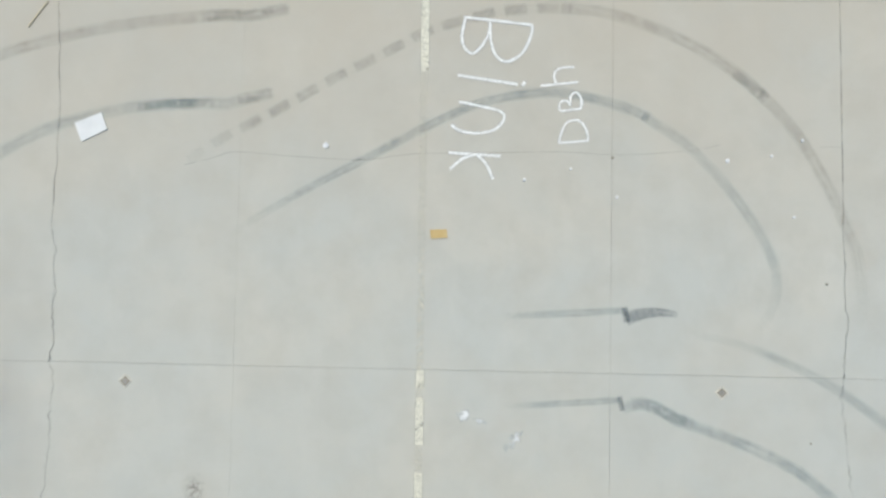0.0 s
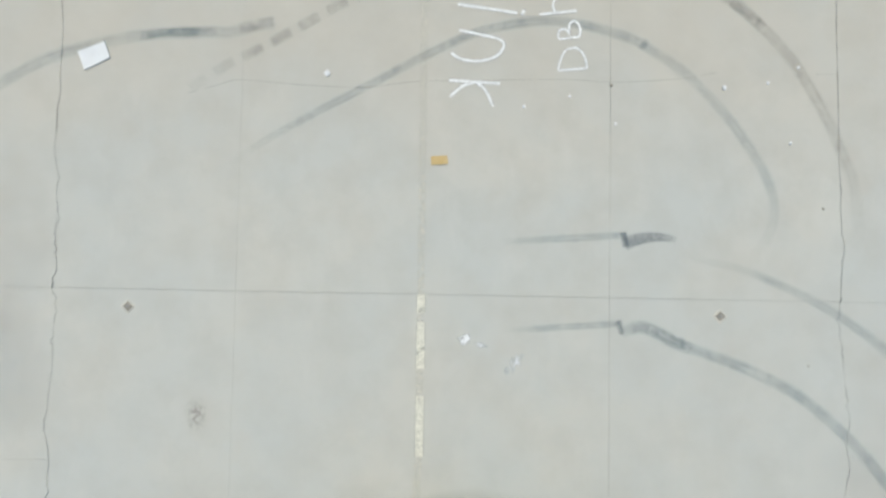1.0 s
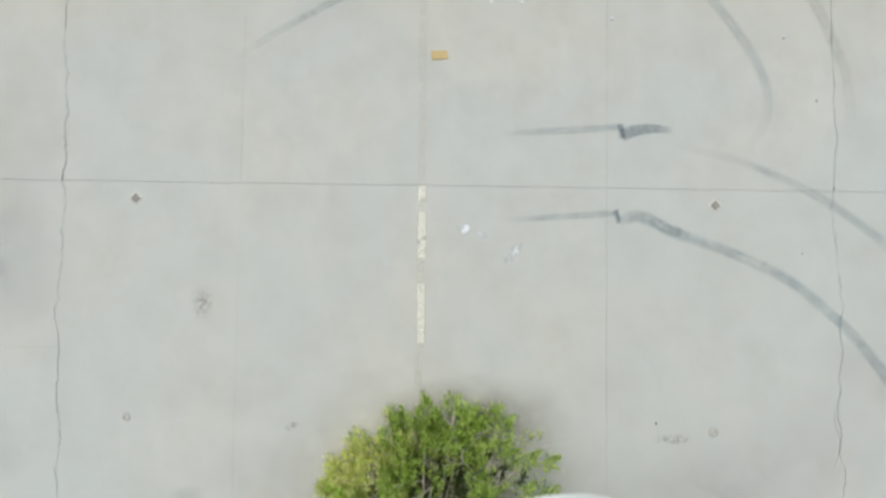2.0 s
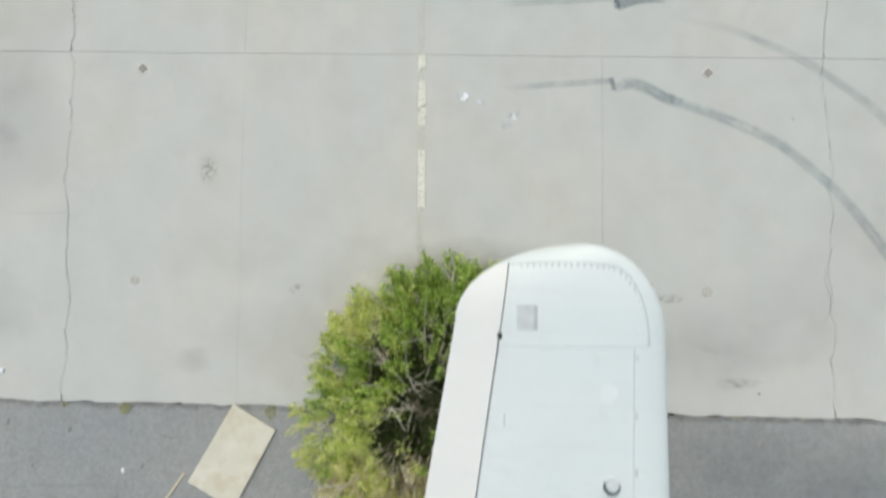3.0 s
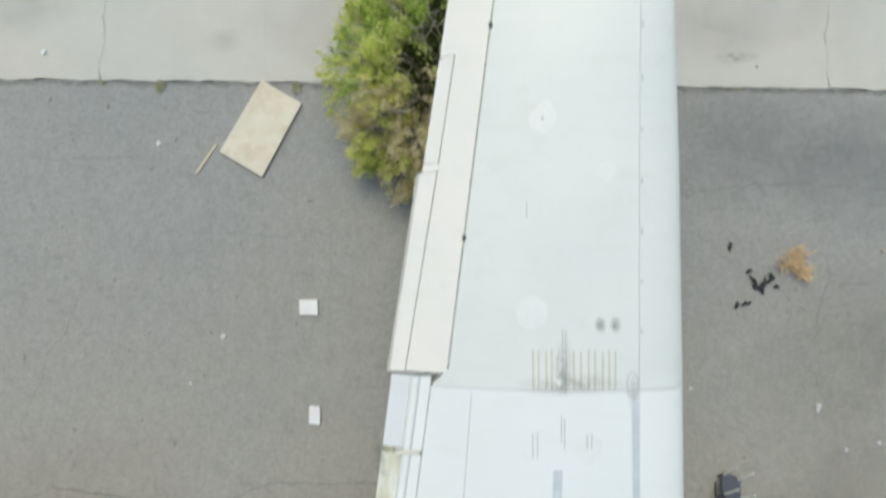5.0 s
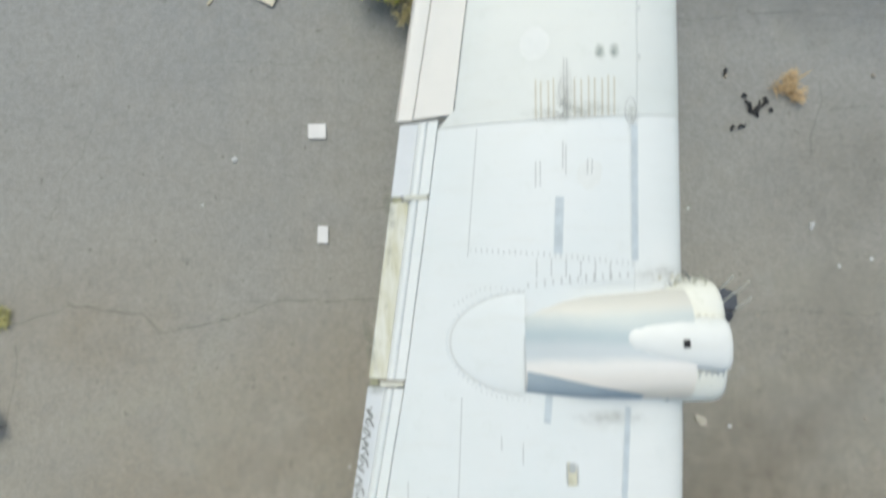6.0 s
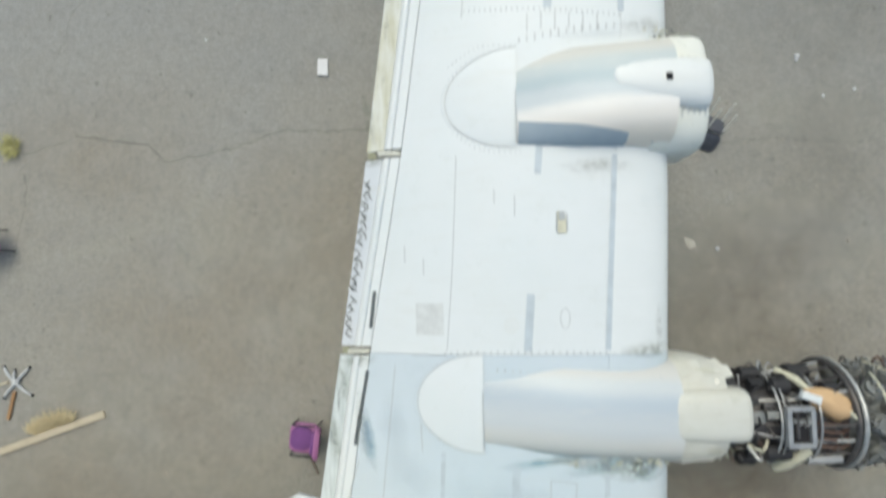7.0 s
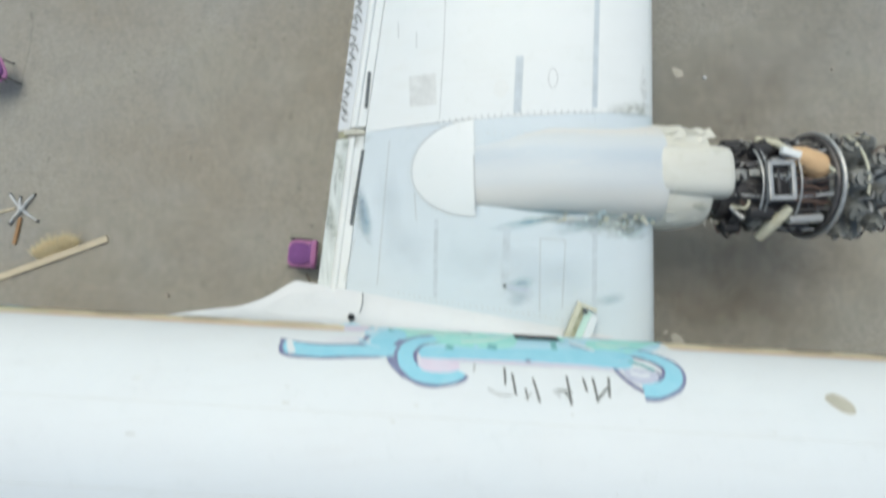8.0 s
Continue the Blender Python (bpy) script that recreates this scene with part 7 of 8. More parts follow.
for k in range(90):
    a, x = rnd.uniform(-0.3, math.pi + 0.3), rnd.uniform(3.7, 5.1) if k < 50 else rnd.uniform(5.35, 6.4)
    r0, r1 = (rnd.uniform(0.56, 0.66), rnd.uniform(0.66, 0.84)) if k < 50 else (rnd.uniform(0.6, 0.84), rnd.uniform(0.78, 0.92))
    b, dx = a + rnd.uniform(-0.5, 0.5), rnd.uniform(-0.3, 0.3)
    P0 = (x, EY + r0 * math.cos(a), EZ + r0 * math.sin(a))
    P1 = (x + dx * 0.5, EY + r1 * math.cos((a + b) / 2), EZ + r1 * math.sin((a + b) / 2))
    P2 = (x + dx, EY + r0 * math.cos(b), EZ + r0 * math.sin(b))
    ply("pipe", tube(smooth_line([P0, P1, P2], 0.08), rnd.uniform(0.010, 0.03), 7), M[rnd.choice(("oily", "oily", "fins", "hose", "steel", "black", "black", "cream"))], eng, smooth=True)
for k in range(20):
    a, x = rnd.uniform(0.0, math.pi), rnd.uniform(3.75, 5.1)
    m = Matrix.Translation((x, EY + 0.64 * math.cos(a), EZ + 0.64 * math.sin(a))) @ Matrix.Rotation(a - math.pi / 2, 4, "X")
    ply("accessory", box((rnd.uniform(0.10, 0.24), rnd.uniform(0.08, 0.18), rnd.uniform(0.10, 0.2)), m.translation, 0.02, Matrix.Rotation(a - math.pi / 2, 4, "X")), M[rnd.choice(("oily", "oily", "black", "fins"))], eng)
# two rows of finned cylinders
for row, x in enumerate((5.62, 6.02)):
    for k in range(9):
        a = 2 * math.pi * (k + 0.5 * row) / 9
        prof = [(0.12, 0.28)]
        for f in range(9):
            z = 0.32 + 0.05 * f
            prof += [(0.115, z), (0.155, z + 0.008), (0.155, z + 0.022), (0.115, z + 0.03)]
        prof += [(0.125, 0.78), (0.13, 0.80), (0.13, 0.815), (0.06, 0.82)]
        m = Matrix.Translation((x, EY - 0.03, EZ)) @ Matrix.Rotation(a, 4, "X")
        ply("cylinder", lathe(prof, 14, m), M["fins"], eng, "grey finned cylinder")
        bm = tube([(0.06, 0.03, 0.84), (0.16, 0.03, 0.80), (0.2, 0.02, 0.5), (0.22, 0.0, 0.3)], 0.014, 6)
        bmesh.ops.transform(bm, matrix=m, verts=bm.verts)
        ply("pushrod", bm, M["steel"], eng)
        for sy in (-0.07, 0.07):
            bm = box((0.07, 0.06, 0.08), (0.0, sy, 0.84), 0.015)
            bmesh.ops.transform(bm, matrix=m, verts=bm.verts)
            ply("rocker_box", bm, M["fins"], eng)
ring_loft("crankcase", [(5.3, EY - 0.03, 0.42, EZ + 0.42, EZ - 0.42), (6.25, EY - 0.04, 0.42, EZ + 0.42, EZ - 0.42), (6.5, EY - 0.05, 0.36, EZ + 0.36, EZ - 0.36), (6.8, EY - 0.06, 0.22, EZ + 0.22, EZ - 0.22), (7.0, EY - 0.06, 0.12, EZ + 0.12, EZ - 0.12)], M["fins"], eng, "grey crankcase and nose gear housing", power=2.0)

# ---- fuselage ----
AX = Vector((1, -0.078, 0)).normalized()
SIDE = Vector((0.078, 1, 0)).normalized()
FO, FR = Vector((0, -26.37, 3.45)), 1.625


def hull(s, theta, lift=0.0, r=None):
    """A place on the round hull: metres along it, degrees up from its near side."""
    rr = (r if r else hull_radius(s)) + lift
    t = radians(theta)
    return FO + AX * s + SIDE * (rr * math.cos(t)) + Vector((0, 0, rr * math.sin(t) + hull_rise(s)))


def hull_radius(s):
    if s > 7.5:
        return FR * math.sqrt(max(0.02, 1 - ((s - 7.5) / 4.6) ** 2))
    if s < -9:
        return FR * max(0.12, 1 - (((-9 - s) / 12.0) ** 1.5) * 0.9)
    return FR


def hull_rise(s):
    return 0.75 * ((-9 - s) / 12.0) ** 1.4 if s < -9 else (-0.25 * ((s - 7.5) / 4.6) ** 2 if s > 7.5 else 0.0)


ss = [-21, -20, -18, -16, -14, -12, -10.5, -9, -7.5, -6, -4.5, -3, -1.5, 0, 1.5, 3, 4.5, 6, 7.5, 8.6, 9.6, 10.5, 11.2, 11.7, 12.0]
verts, faces = [], []
NF = 72
for s in ss:
    verts += [hull(s, 360 * k / NF) for k in range(NF)]
for i in range(len(ss) - 1):
    for k in range(NF):
        a, b = i * NF + k, i * NF + (k + 1) % NF
        faces.append((a, b, b + NF, a + NF))
faces += [tuple(range(NF)), tuple(range((len(ss) - 1) * NF, len(ss) * NF))[::-1]]
fus = ply_py("fuselage", verts, faces, M["fuselage"], None, "long round white fuselage", smooth=True)


def hull_patch(name, s0, s1, t0, t1, mat, lift=0.004, label="", parent=None, ns=None, nt=None, skew=0.0):
    ns, nt = ns or max(2, int(abs(s1 - s0) / 0.3)), nt or max(2, int(abs(t1 - t0) / 4))
    verts, faces = [], []
    for i in range(ns + 1):
        for j in range(nt + 1):
            verts.append(hull(s0 + (s1 - s0) * i / ns + skew * j / nt, t0 + (t1 - t0) * j / nt, lift))
    for i in range(ns):
        for j in range(nt):
            a = i * (nt + 1) + j
            faces.append((a, a + 1, a + nt + 2, a + nt + 1))
    return ply_py(name, verts, faces, M[mat], parent or fus, label, smooth=True)


# cheat line along the windows
for s0, s1 in ((-8.8, -2.35), (2.1, 7.4)):
    hull_patch("stripe", s0, s1, -16, 11.0, "belt", 0.004, "peach stripe along the windows")
    hull_patch("stripe_edge", s0, s1, -19.5, -16, "pink", 0.005, "faded pink stripe edge")
    hull_patch("stripe_edge", s0, s1, 11.0, 13.0, "pink", 0.005, "faded pink stripe edge")
hull_patch("stripe", -8.0, -6.55, -16, 10.8, "belt_green", 0.0055, "faded greenish length of the stripe")


def pane_patch(name, s, a, b, t0, t1, mat, lift, label, parent):
    """A piece of a window whose upright edges lean with the frames of the hull."""
    lean = lambda t: 0.15 - 0.011 * (t + 5.0)
    return hull_patch(name, s + a + lean(t0), s + b + lean(t0), t0, t1, mat, lift, label, parent=parent, skew=lean(t1) - lean(t0))


for s in (-6.75, -5.75, -4.5, -3.3, 3.0, 4.15, 5.3, 6.4):
    pale = s in (-3.3, -6.75)
    pane = pane_patch("window", s, -0.28, 0.28, -14.5, 4.5, "pane_pale" if pale else "pane", 0.014, "cabin window painted over in peach" if pale else "boarded brownish cabin window", plane)
    if not pale:
        # dark strips along top and one side paint the shade of the window recess
        pane_patch("window_seal", s, -0.28, 0.24, 2.2, 4.5, "seal", 0.016, "dark strip painted for the shade under the upper frame", pane)
        pane_patch("window_seal", s, *((-0.28, -0.24) if s < 0 else (0.24, 0.28)), -6.0, 2.2, "seal", 0.016, "", pane)
    for a, b, c, d in ((-0.31, 0.31, 4.5, 5.6), (-0.31, 0.31, -15.6, -14.5), (-0.31, -0.28, -14.5, 4.5), (0.28, 0.31, -14.5, 4.5)):
        pane_patch("window_frame", s, a, b, c, d, "pane_frame", 0.018, "", pane)
doorway = hull_patch("dark_opening", -9.4, -7.42, -22, 2, "dark", 0.016, "dark open doorway in the hull", parent=plane)
hull_patch("door_edge", -7.42, -7.12, -24, 2, "pale_blue", 0.018, "pale bluish door edge", parent=doorway)
# faint skin joints
for t in (62, 96):
    hull_patch("seam", -8.8, 7.4, t, t + 0.25, "patch", 0.003, nt=1)
for k in range(14):
    s, t = rnd.uniform(-8, 7), rnd.uniform(50, 88)
    hull_patch("scuff", s, s + rnd.uniform(0.02, 0.12), t, t + rnd.uniform(0.3, 1.0), "patch", 0.005)

# ---- graffiti on the hull ----
def spray(points, width, mat, lift, label="", closed=False):
    """A sprayed stroke on the hull along points of (metres along, degrees up)."""
    line = smooth_line([(s, radians(t) * FR, 0) for s, t in points], 0.06)
    verts, faces = [], []
    for i, p in enumerate(line):
        d = (line[min(i + 1, len(line) - 1)] - line[max(i - 1, 0)]).normalized()
        q = Vector((-d.y, d.x, 0)) * width / 2 * (1 + 0.12 * noise.noise((p.x * 5, p.y * 5, lift * 900)))
        for v in (p - q, p + q):
            verts.append(hull(v.x, math.degrees(v.y / FR), lift))
        if i:
            n = 2 * i
            faces.append((n - 2, n - 1, n + 1, n))
    return ply_py("spray_stroke", verts, faces, M[mat], fus, label, smooth=True)


def blob(points, mat, lift, label=""):
    """A filled sprayed shape on the hull."""
    line = smooth_line([(s, radians(t) * FR, 0) for s, t in points + points[:1]], 0.08)
    c = sum(line, Vector()) / len(line)
    verts, faces = [], []
    rings = 5
    for r in range(rings + 1):
        for p in line:
            q = c + (p - c) * (r / rings)
            verts.append(hull(q.x, math.degrees(q.y / FR), lift))
    n = len(line)
    for r in range(rings):
        for k in range(n - 1):
            a = r * n + k
            faces.append((a, a + 1, a + n + 1, a + n))
    return ply_py("spray_fill", verts, faces, M[mat], fus, label, smooth=True)


def curl(pts, width, fill, label):
    spray(pts, width + 0.09, "outline", 0.0066)
    spray(pts, width, fill, 0.0082, label)


# long tail of the first letter
blob([(-3.12, 24.5), (-2.62, 27), (-1.78, 25.2), (-1.7, 33.6), (-2.16, 36.2), (-2.6, 37.6), (-3.02, 36)], "outline", 0.0045)
blob([(-3.05, 26), (-2.62, 28.3), (-1.6, 26.3), (-1.5, 32.5), (-2.17, 34.8), (-2.56, 36.4), (-2.98, 34.5)], "cyan", 0.006, "cyan sprayed bar")
spray([(-3.0, 25.5), (-2.95, 30), (-2.88, 35)], 0.085, "fuselage", 0.0075)
spray([(-2.07, 25.0), (-2.02, 21), (-2.0, 17.5)], 0.07, "outline", 0.009)
spray([(-2.5, 23.5), (-2.3, 22.5), (-2.08, 20.5)], 0.025, "pink_pale", 0.009)
# ground of the letters, then their fills
blob([(-2.1, -14), (-1.2, -16), (0.3, -17), (1.6, -17), (2.2, -13), (2.1, 0), (1.9, 14), (1.4, 24), (0.5, 26), (-0.4, 27), (-1.2, 27), (-1.9, 24), (-2.1, 8)], "pale_blue", 0.0045, "pale blue sprayed ground of the lettering")
blob([(-1.72, 14), (-1.62, -6), (-1.17, -8), (-0.72, 0), (-0.02, -7), (-0.05, 20.0), (-0.57, 23.5), (-1.09, 22), (-1.57, 26)], "mint", 0.0058, "mint sprayed letter")
blob([(-1.95, 24), (-1.85, 12), (-1.66, 4), (-1.5, 12), (-1.52, 26), (-1.6, 32), (-1.85, 31)], "cyan", 0.0064, "cyan sprayed letter foot")
blob([(0.9, 20), (1.0, 8), (1.31, 0), (1.48, -10), (1.73, -5), (2.15, -6), (2.08, 1), (1.81, 9.6), (1.5, 20), (1.17, 23)], "mint", 0.0062, "mint sprayed letter")
blob([(-1.28, 26), (-0.57, 24.4), (0.12, 22.4), (0.82, 20), (1.4, 21), (1.34, 34.0), (0.76, 33.8), (0.09, 33.5), (-0.58, 34), (-1.26, 34.2)], "pink_pale", 0.0062)
blob([(-1.28, 25.5), (-0.57, 24), (0.12, 22), (0.82, 19), (1.42, 20), (1.38, 32.4), (0.76, 32.2), (0.09, 31.9), (-0.58, 32.4), (-1.26, 32.8)], "cyan", 0.0068, "cyan sprayed bar")
# the two curls
curl([(-1.10, 15.5), (-1.34, 21), (-1.46, 30), (-1.41, 38.5), (-1.25, 43.3), (-1.05, 44.2), (-0.84, 42.6), (-0.77, 40.0)], 0.20, "cyan", "cyan sprayed curl")
blob([(-1.30, 36.3), (-1.18, 33.6), (-0.79, 35), (-0.8, 40.0), (-1.0, 41.6), (-1.22, 40.8)], "pink_pale", 0.0088, "pale pink sprayed inner curl")
curl([(1.35, 18), (1.58, 20.5), (1.80, 25), (1.92, 32), (1.84, 40), (1.62, 44.4), (1.46, 44.8)], 0.20, "cyan", "cyan sprayed curl")
blob([(1.27, 33.7), (1.45, 32.8), (1.68, 34.2), (1.68, 39.3), (1.49, 41.8), (1.32, 40.1)], "lilac", 0.0088, "lilac sprayed inner curl")
spray([(1.18, 33.5), (1.24, 38), (1.34, 42.5), (1.46, 45.4)], 0.05, "outline", 0.0092)
spray([(1.70, 33.5), (1.73, 36), (1.70, 39)], 0.035, "outline", 0.0094)
spray([(1.40, 28), (1.55, 30), (1.68, 33.5)], 0.05, "teal", 0.0094)
spray([(1.36, 35.5), (1.5, 37), (1.6, 36)], 0.05, "fuselage", 0.0096)
spray([(-1.66, 33.5), (-1.62, 37), (-1.53, 41), (-1.42, 44.6)], 0.08, "outline", 0.0079)
# dark and pale touches over the fills
for pts, w, mat in (([(-1.55, 22), (-1.38, 16.6), (-1.14, 13)], 0.045, "outline"), ([(-1.60, 26), (-1.53, 20)], 0.09, "outline"), ([(-1.04, -14), (-0.85, -6), (-0.66, 3.5)], 0.035, "outline"),
                    ([(-0.66, 1), (-0.62, 5)], 0.07, "teal"), ([(-1.78, 2), (-1.74, 6), (-1.7, 9)], 0.06, "teal"), ([(-0.40, 21.5), (-0.28, 22.5)], 0.13, "teal"), ([(-0.95, 24), (-0.85, 25)], 0.11, "teal"), ([(-0.58, 21), (-0.52, 25)], 0.05, "pale_blue"),
                    ([(-0.75, 18.5), (-0.37, 14.5), (-0.06, 5)], 0.09, "mint_pale"), ([(-1.5, 8), (-1.2, 10), (-0.9, 7), (-0.5, 9)], 0.08, "mint_pale"), ([(-1.3, 2), (-1.05, 5), (-0.8, 2)], 0.07, "mint_pale"), ([(-0.4, 3), (-0.25, 8), (-0.1, 6)], 0.06, "pale_blue"),
                    ([(0.07, 31.6), (0.13, 31.6)], 0.06, "outline"), ([(0.51, 12), (0.49, 17), (0.48, 21.5)], 0.075, "teal"), ([(0.72, 15), (0.82, 18), (0.94, 20.5)], 0.03, "outline"), ([(0.74, 10), (0.9, 16), (1.0, 21)], 0.06, "fuselage"),
                    ([(1.16, -8), (1.3, 1), (1.42, -6)], 0.07, "outline"), ([(1.22, -4), (1.31, 0.5), (1.38, -3)], 0.05, "pink_pale"), ([(1.74, -6), (1.86, -1), (1.95, -3)], 0.04, "teal"), ([(1.95, -4), (2.05, -2), (2.14, -5)], 0.035, "outline"), ([(1.1, 12), (1.3, 14), (1.55, 11)], 0.07, "mint_pale"),
                    ([(-2.0, 13), (-1.93, 6), (-1.98, 1)], 0.05, "fuselage"), ([(-2.06, 3), (-2.02, -2)], 0.05, "teal"), ([(-2.1, 22), (-1.95, 26), (-1.8, 28)], 0.05, "pale_blue"), ([(-0.9, 34.4), (-0.3, 34.2), (0.5, 34.2), (1.1, 34.4)], 0.02, "lilac")):
    spray(pts, w, mat, 0.0098)
blob([(-2.44, -5), (-2.1, -6), (-2.04, 9), (-2.34, 12)], "pink_pale", 0.0055, "pale pink sprayed patch over a window")
spray([(-2.36, -6), (-2.2, -8), (-2.1, -6)], 0.06, "pink", 0.007)
blob([(3.64, 44), (3.7, 41.5), (3.82, 41), (3.93, 44.5), (3.95, 49), (3.86, 50.5), (3.74, 49)], "patch_stain", 0.006, "grey-brown stain on the roof skin")
# unreadable black marker writing: slanted bars of its size
for s, t0, t1, ds, w in ((-0.21, 36.4, 45.9, 0.0, 0.034), (-0.12, 39.8, 50.4, 0.03, 0.036), (0.13, 41.8, 53.1, 0.06, 0.036), (0.03, 47.1, 52.3, 0.02, 0.03), (0.55, 39.4, 53.4, 0.01, 0.036), (0.41, 46.9, 47.6, 0.18, 0.03), (0.75, 40.3, 47.2, 0.02, 0.034), (0.87, 40.0, 51.6, 0.01, 0.036), (0.88, 50.5, 44.1, 0.16, 0.034), (1.07, 38.8, 49.0, -0.04, 0.036), (0.5, 48, 52, 0.08, 0.028)):
    spray([(s, t0), (s + ds / 2, (t0 + t1) / 2), (s + ds, t1)], w * 0.85, "marker", 0.006)
for pts in ([(-0.42, 48.2), (-0.29, 50.8), (-0.14, 50.6)], [(-0.58, 35), (-0.59, 40)], [(0.02, 52), (0.1, 49)], [(0.36, 47), (0.45, 50)]):
    spray(pts, 0.03, "seam", 0.006)
# open overwing exit: dark opening and the hatch swung out beside it
ex = hull_patch("exit_opening", 0.0, 0.62, -20, 10.5, "dark", 0.012, "dark open overwing exit", parent=plane)
hull_patch("exit_frame", -0.03, 0.65, 10.5, 11.8, "teal", 0.016, parent=ex)
hull_patch("exit_frame", 0.62, 0.68, -20, 10.5, "mint", 0.016, parent=ex)
hull_patch("exit_sill", 0.02, 0.60, -20, -14, "patch_pale", 0.018, parent=ex)
p0, p1 = Vector((1.03, -25.16, 2.80)), Vector((1.38, -24.38, 2.86))
d = (p1 - p0).normalized()
m = Matrix.Translation((p0 + p1) / 2) @ d.to_track_quat("X", "Z").to_matrix().to_4x4()
L = (p1 - p0).length
hatch = None
for name, at, size, mat, words in (("hatch", (0, -0.04, 0.0), (L * 0.8, 0.20, 0.025), "mint_pale", "pale mint inner face of the open hatch"), ("hatch_rim", (0, 0.14, 0.03), (L, 0.08, 0.09), "cream", "pale worn hatch rim"), ("hatch_rim", (-0.04, -0.15, 0.02), (L * 0.86, 0.12, 0.05), "fuselage", "white hatch rim"),
                                   ("hatch_rim", (L / 2 - 0.025, 0, 0.025), (0.05, 0.28, 0.075), "cream", ""), ("hatch_gap", (-0.02, 0.07, 0.022), (L * 0.9, 0.11, 0.03), "moss_skin", "dark olive gap along the hatch"), ("hatch_latch", (L / 2 - 0.10, 0.02, 0.03), (0.08, 0.08, 0.04), "seam_dark", "dark latch"), ("hatch_arm", (-L / 2 + 0.06, -0.05, 0.05), (0.12, 0.05, 0.05), "fuselage", "")):
    bm = box(size, at, 0.01)
    bmesh.ops.transform(bm, matrix=m, verts=bm.verts)
    piece = ply(name, bm, M[mat], hatch or plane, words)
    hatch = hatch or piece

# wing root fillet: from the wing skin and trailing edge up the hull side
OUT = [(-6.5, -24.6, 2.8), (-5.9, -24.48, 2.6), (-5.2, -24.37, 2.38), (-4.75, -24.32, 2.17), (-4.42, -24.295, 2.0), (-4.1, -24.2, 1.87), (-3.86, -24.08, 1.78), (-3.66, -23.96, 1.75), (-3.48, -23.87, 1.74), (-2.9, -23.98, None), (-2.28, -24.10, None), (-1.5, -24.25, None), (-0.77, -24.37, None), (0.1, -24.55, None), (0.97, -24.72, None), (1.7, -24.86, None), (2.3, -25.0, None)]
rear = [Vector(p) for p in OUT[:9]]
OUT = [tuple(0.5 * (2 * b + (c - a) * f + (2 * a - 5 * b + 4 * c - d) * f * f + (3 * b - a - 3 * c + d) * f ** 3)) for a, b, c, d in zip([rear[0]] + rear[:-2], rear[:-1], rear[1:], rear[2:] + [rear[-1]]) for f in (0.0, 0.25, 0.5, 0.75)] + OUT[8:]
verts, faces = [], []
for x, y, z in OUT:
    z = wing_z(x, y) + 0.012 if z is None else z
    s = (x - FO.x) / AX.x
    t_in = max(-24.0, -24.0 + (x + 3.5) * -0.0)
    q = hull(s, t_in, 0.004)
    p = Vector((x, y, z))
    ctrl = Vector((x, q.y + 0.06 * max(0.0, (p.y - q.y)) + 0.02, z + 0.12 * (q.z - z)))
    for k in range(11):
        v = k / 10
        verts.append(p * (1 - v) ** 2 + ctrl * 2 * v * (1 - v) + Vector((x, q.y, q.z)) * v * v)
    verts.append(Vector((x, q.y - 0.3, q.z - 0.2)))
    verts.append(Vector((x, y - 0.02, z - 0.1)))
for i in range(len(OUT) - 1):
    for k in range(13):
        a = i * 13 + k
        b = i * 13 + (k + 1) % 13
        faces.append((a, b, b + 13, a + 13))
faces += [tuple(range(13)), tuple(range((len(OUT) - 1) * 13, len(OUT) * 13))]
fil = ply_py("wing_fillet", verts, faces, M["fillet"], None, "smooth white wing root fillet", smooth=True)


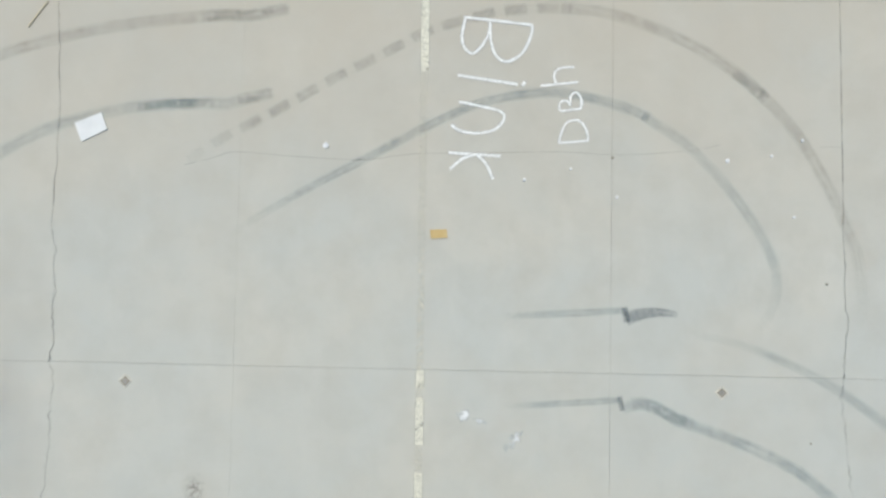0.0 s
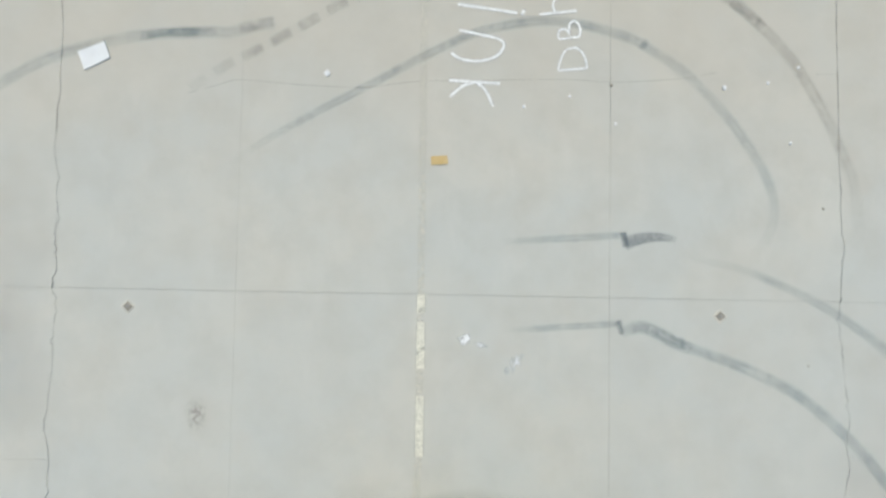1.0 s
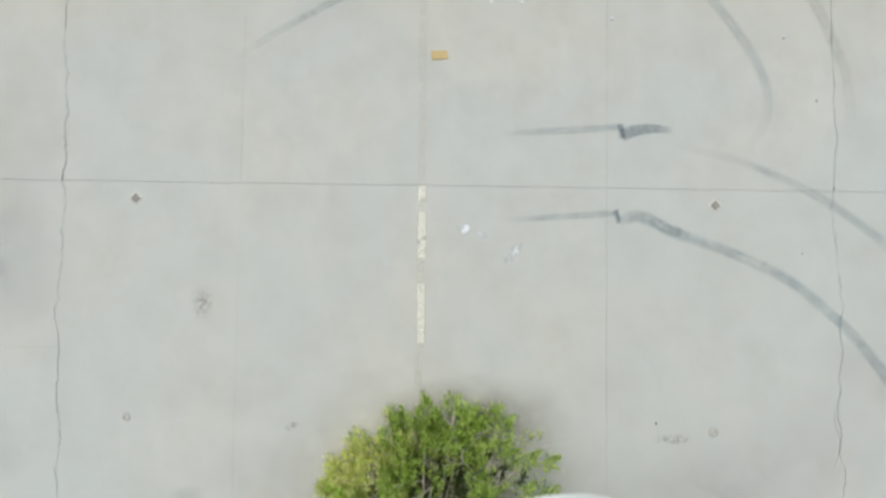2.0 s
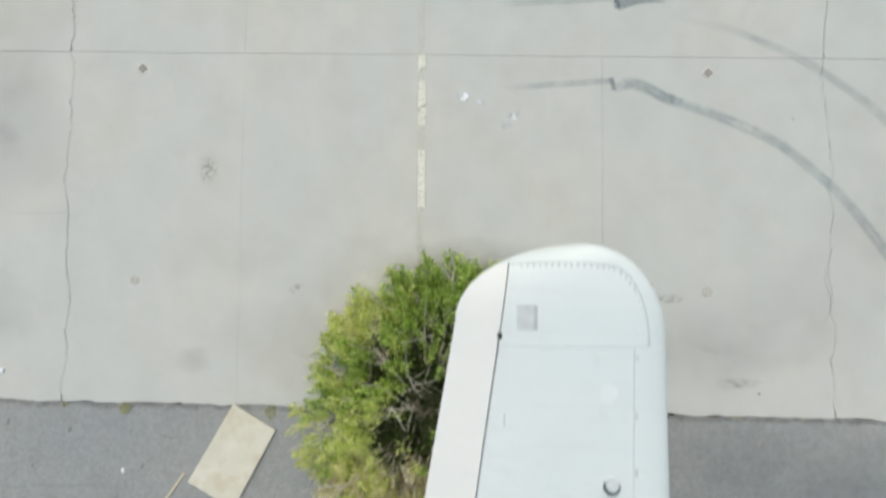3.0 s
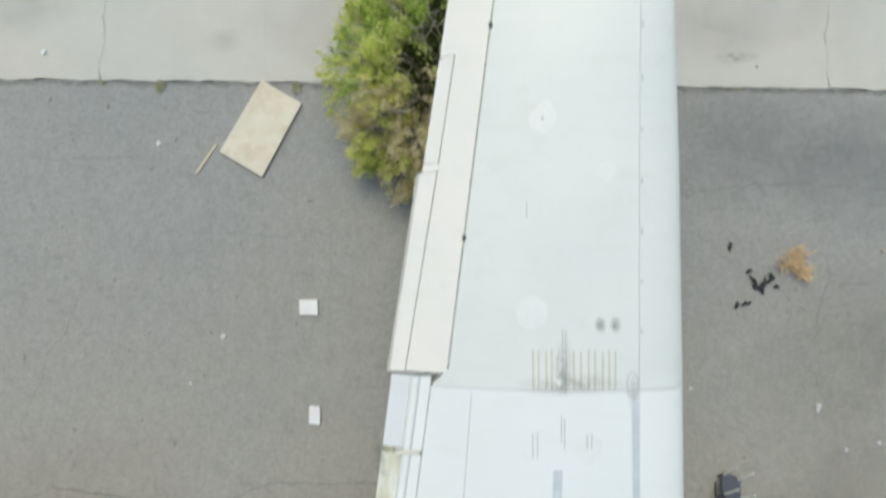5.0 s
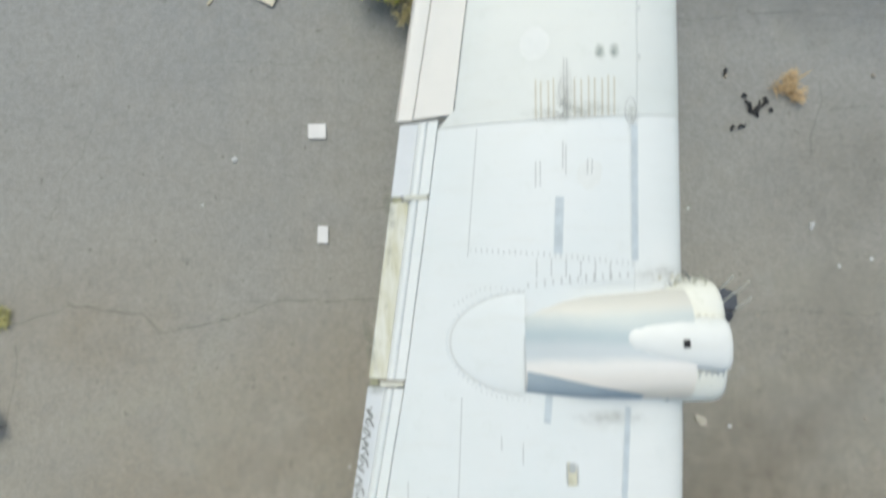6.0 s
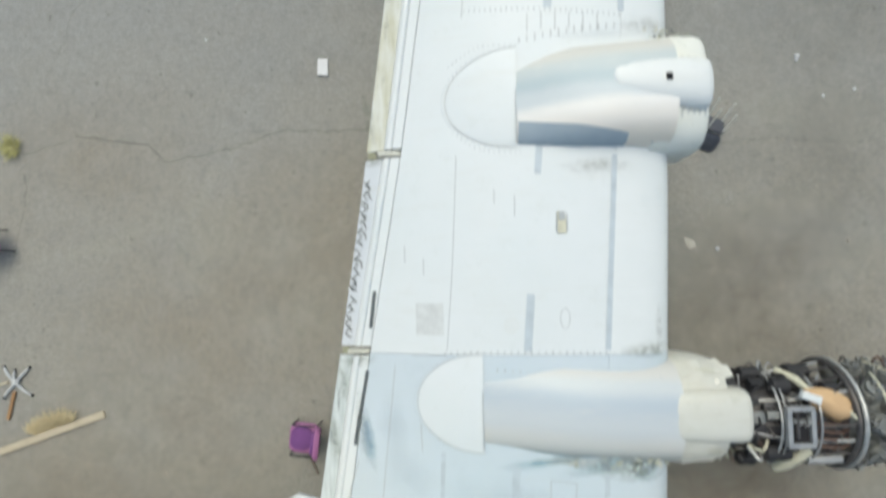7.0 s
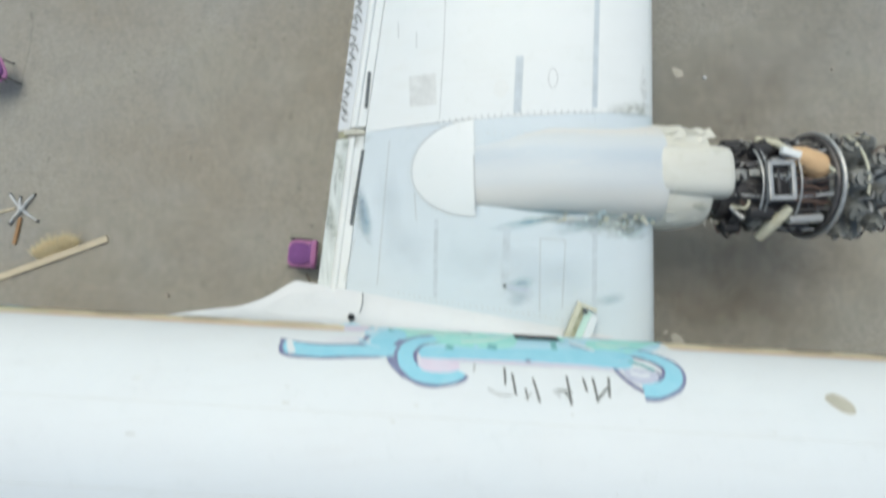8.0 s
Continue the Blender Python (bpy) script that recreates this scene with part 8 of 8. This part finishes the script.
def fillet_point(x, v, lift):
    """A place on the fillet: v runs from the wing skin up to the hull."""
    k = max(i for i in range(len(OUT) - 1) if OUT[i][0] <= x or i == 0)
    f = (x - OUT[k][0]) / (OUT[k + 1][0] - OUT[k][0])
    n0 = min(9, int(v * 10))
    g = v * 10 - n0
    row = lambda q: Vector(verts[q * 13 + n0]) * (1 - g) + Vector(verts[q * 13 + n0 + 1]) * g
    return row(k) * (1 - f) + row(k + 1) * f + Vector((0, lift, lift))


# blue spray drifting down over the fillet from the lettering
sv, sf = [], []
for i in range(61):
    x = -2.95 + 4.9 * i / 60
    low = 0.90 - 0.28 * max(0.0, 1 - abs(x + 2.35) / 0.45) + 0.05 * noise.noise((x * 3, 0, 0)) - 0.03 * noise.noise((x * 9, 4, 0))
    for k in range(5):
        sv.append(fillet_point(x, low + (0.995 - low) * k / 4, 0.006))
    if i:
        for k in range(4):
            q = (i - 1) * 5 + k
            sf.append((q, q + 1, q + 6, q + 5))
ply_py("spray_fill", sv, sf, M["pale_blue"], fil, "pale blue overspray", smooth=True)
ply("fillet_seam", tube([(-2.24, -24.12, wing_z(-2.24, -24.12) + 0.012), (-2.22, -24.28, wing_z(-2.24, -24.12) + 0.16), (-2.22, -24.42, wing_z(-2.24, -24.12) + 0.42)], 0.008, 6), M["seam_dark"], fil)
bm = bmesh.new()
bmesh.ops.create_uvsphere(bm, u_segments=12, v_segments=8, radius=0.06)
bmesh.ops.transform(bm, matrix=Matrix.Translation((-2.385, -24.50, 2.40)), verts=bm.verts)
ply("fillet_hole", bm, M["dark"], fil, "small black hole", smooth=True)

# ---- undercarriage, under the nacelle and the nose ----
def gear(x, y, top, r, spread):
    g = ply("landing_gear", tube([(x, y, top), (x, y, r + GROUND)], 0.09, 14), M["steel"], None, "grey main undercarriage leg", smooth=True)
    ply("axle", tube([(x, y - spread, r + GROUND), (x, y + spread, r + GROUND)], 0.05, 10), M["steel"], g)
    for s in (-1, 1):
        prof = [(r * 0.5, -0.12), (r * 0.9, -0.13), (r, -0.07), (r, 0.07), (r * 0.9, 0.13), (r * 0.5, 0.12)]
        ply("wheel", lathe(prof, 28, Matrix.Translation((x, y + s * spread, r + GROUND)) @ Matrix.Rotation(math.pi / 2, 4, "X")), M["black"], g, "black tyre", smooth=True)


gear(0.55, -22.25, 2.1, 0.52, 0.30)
gear(8.0, -26.97, 2.2, 0.42, 0.22)
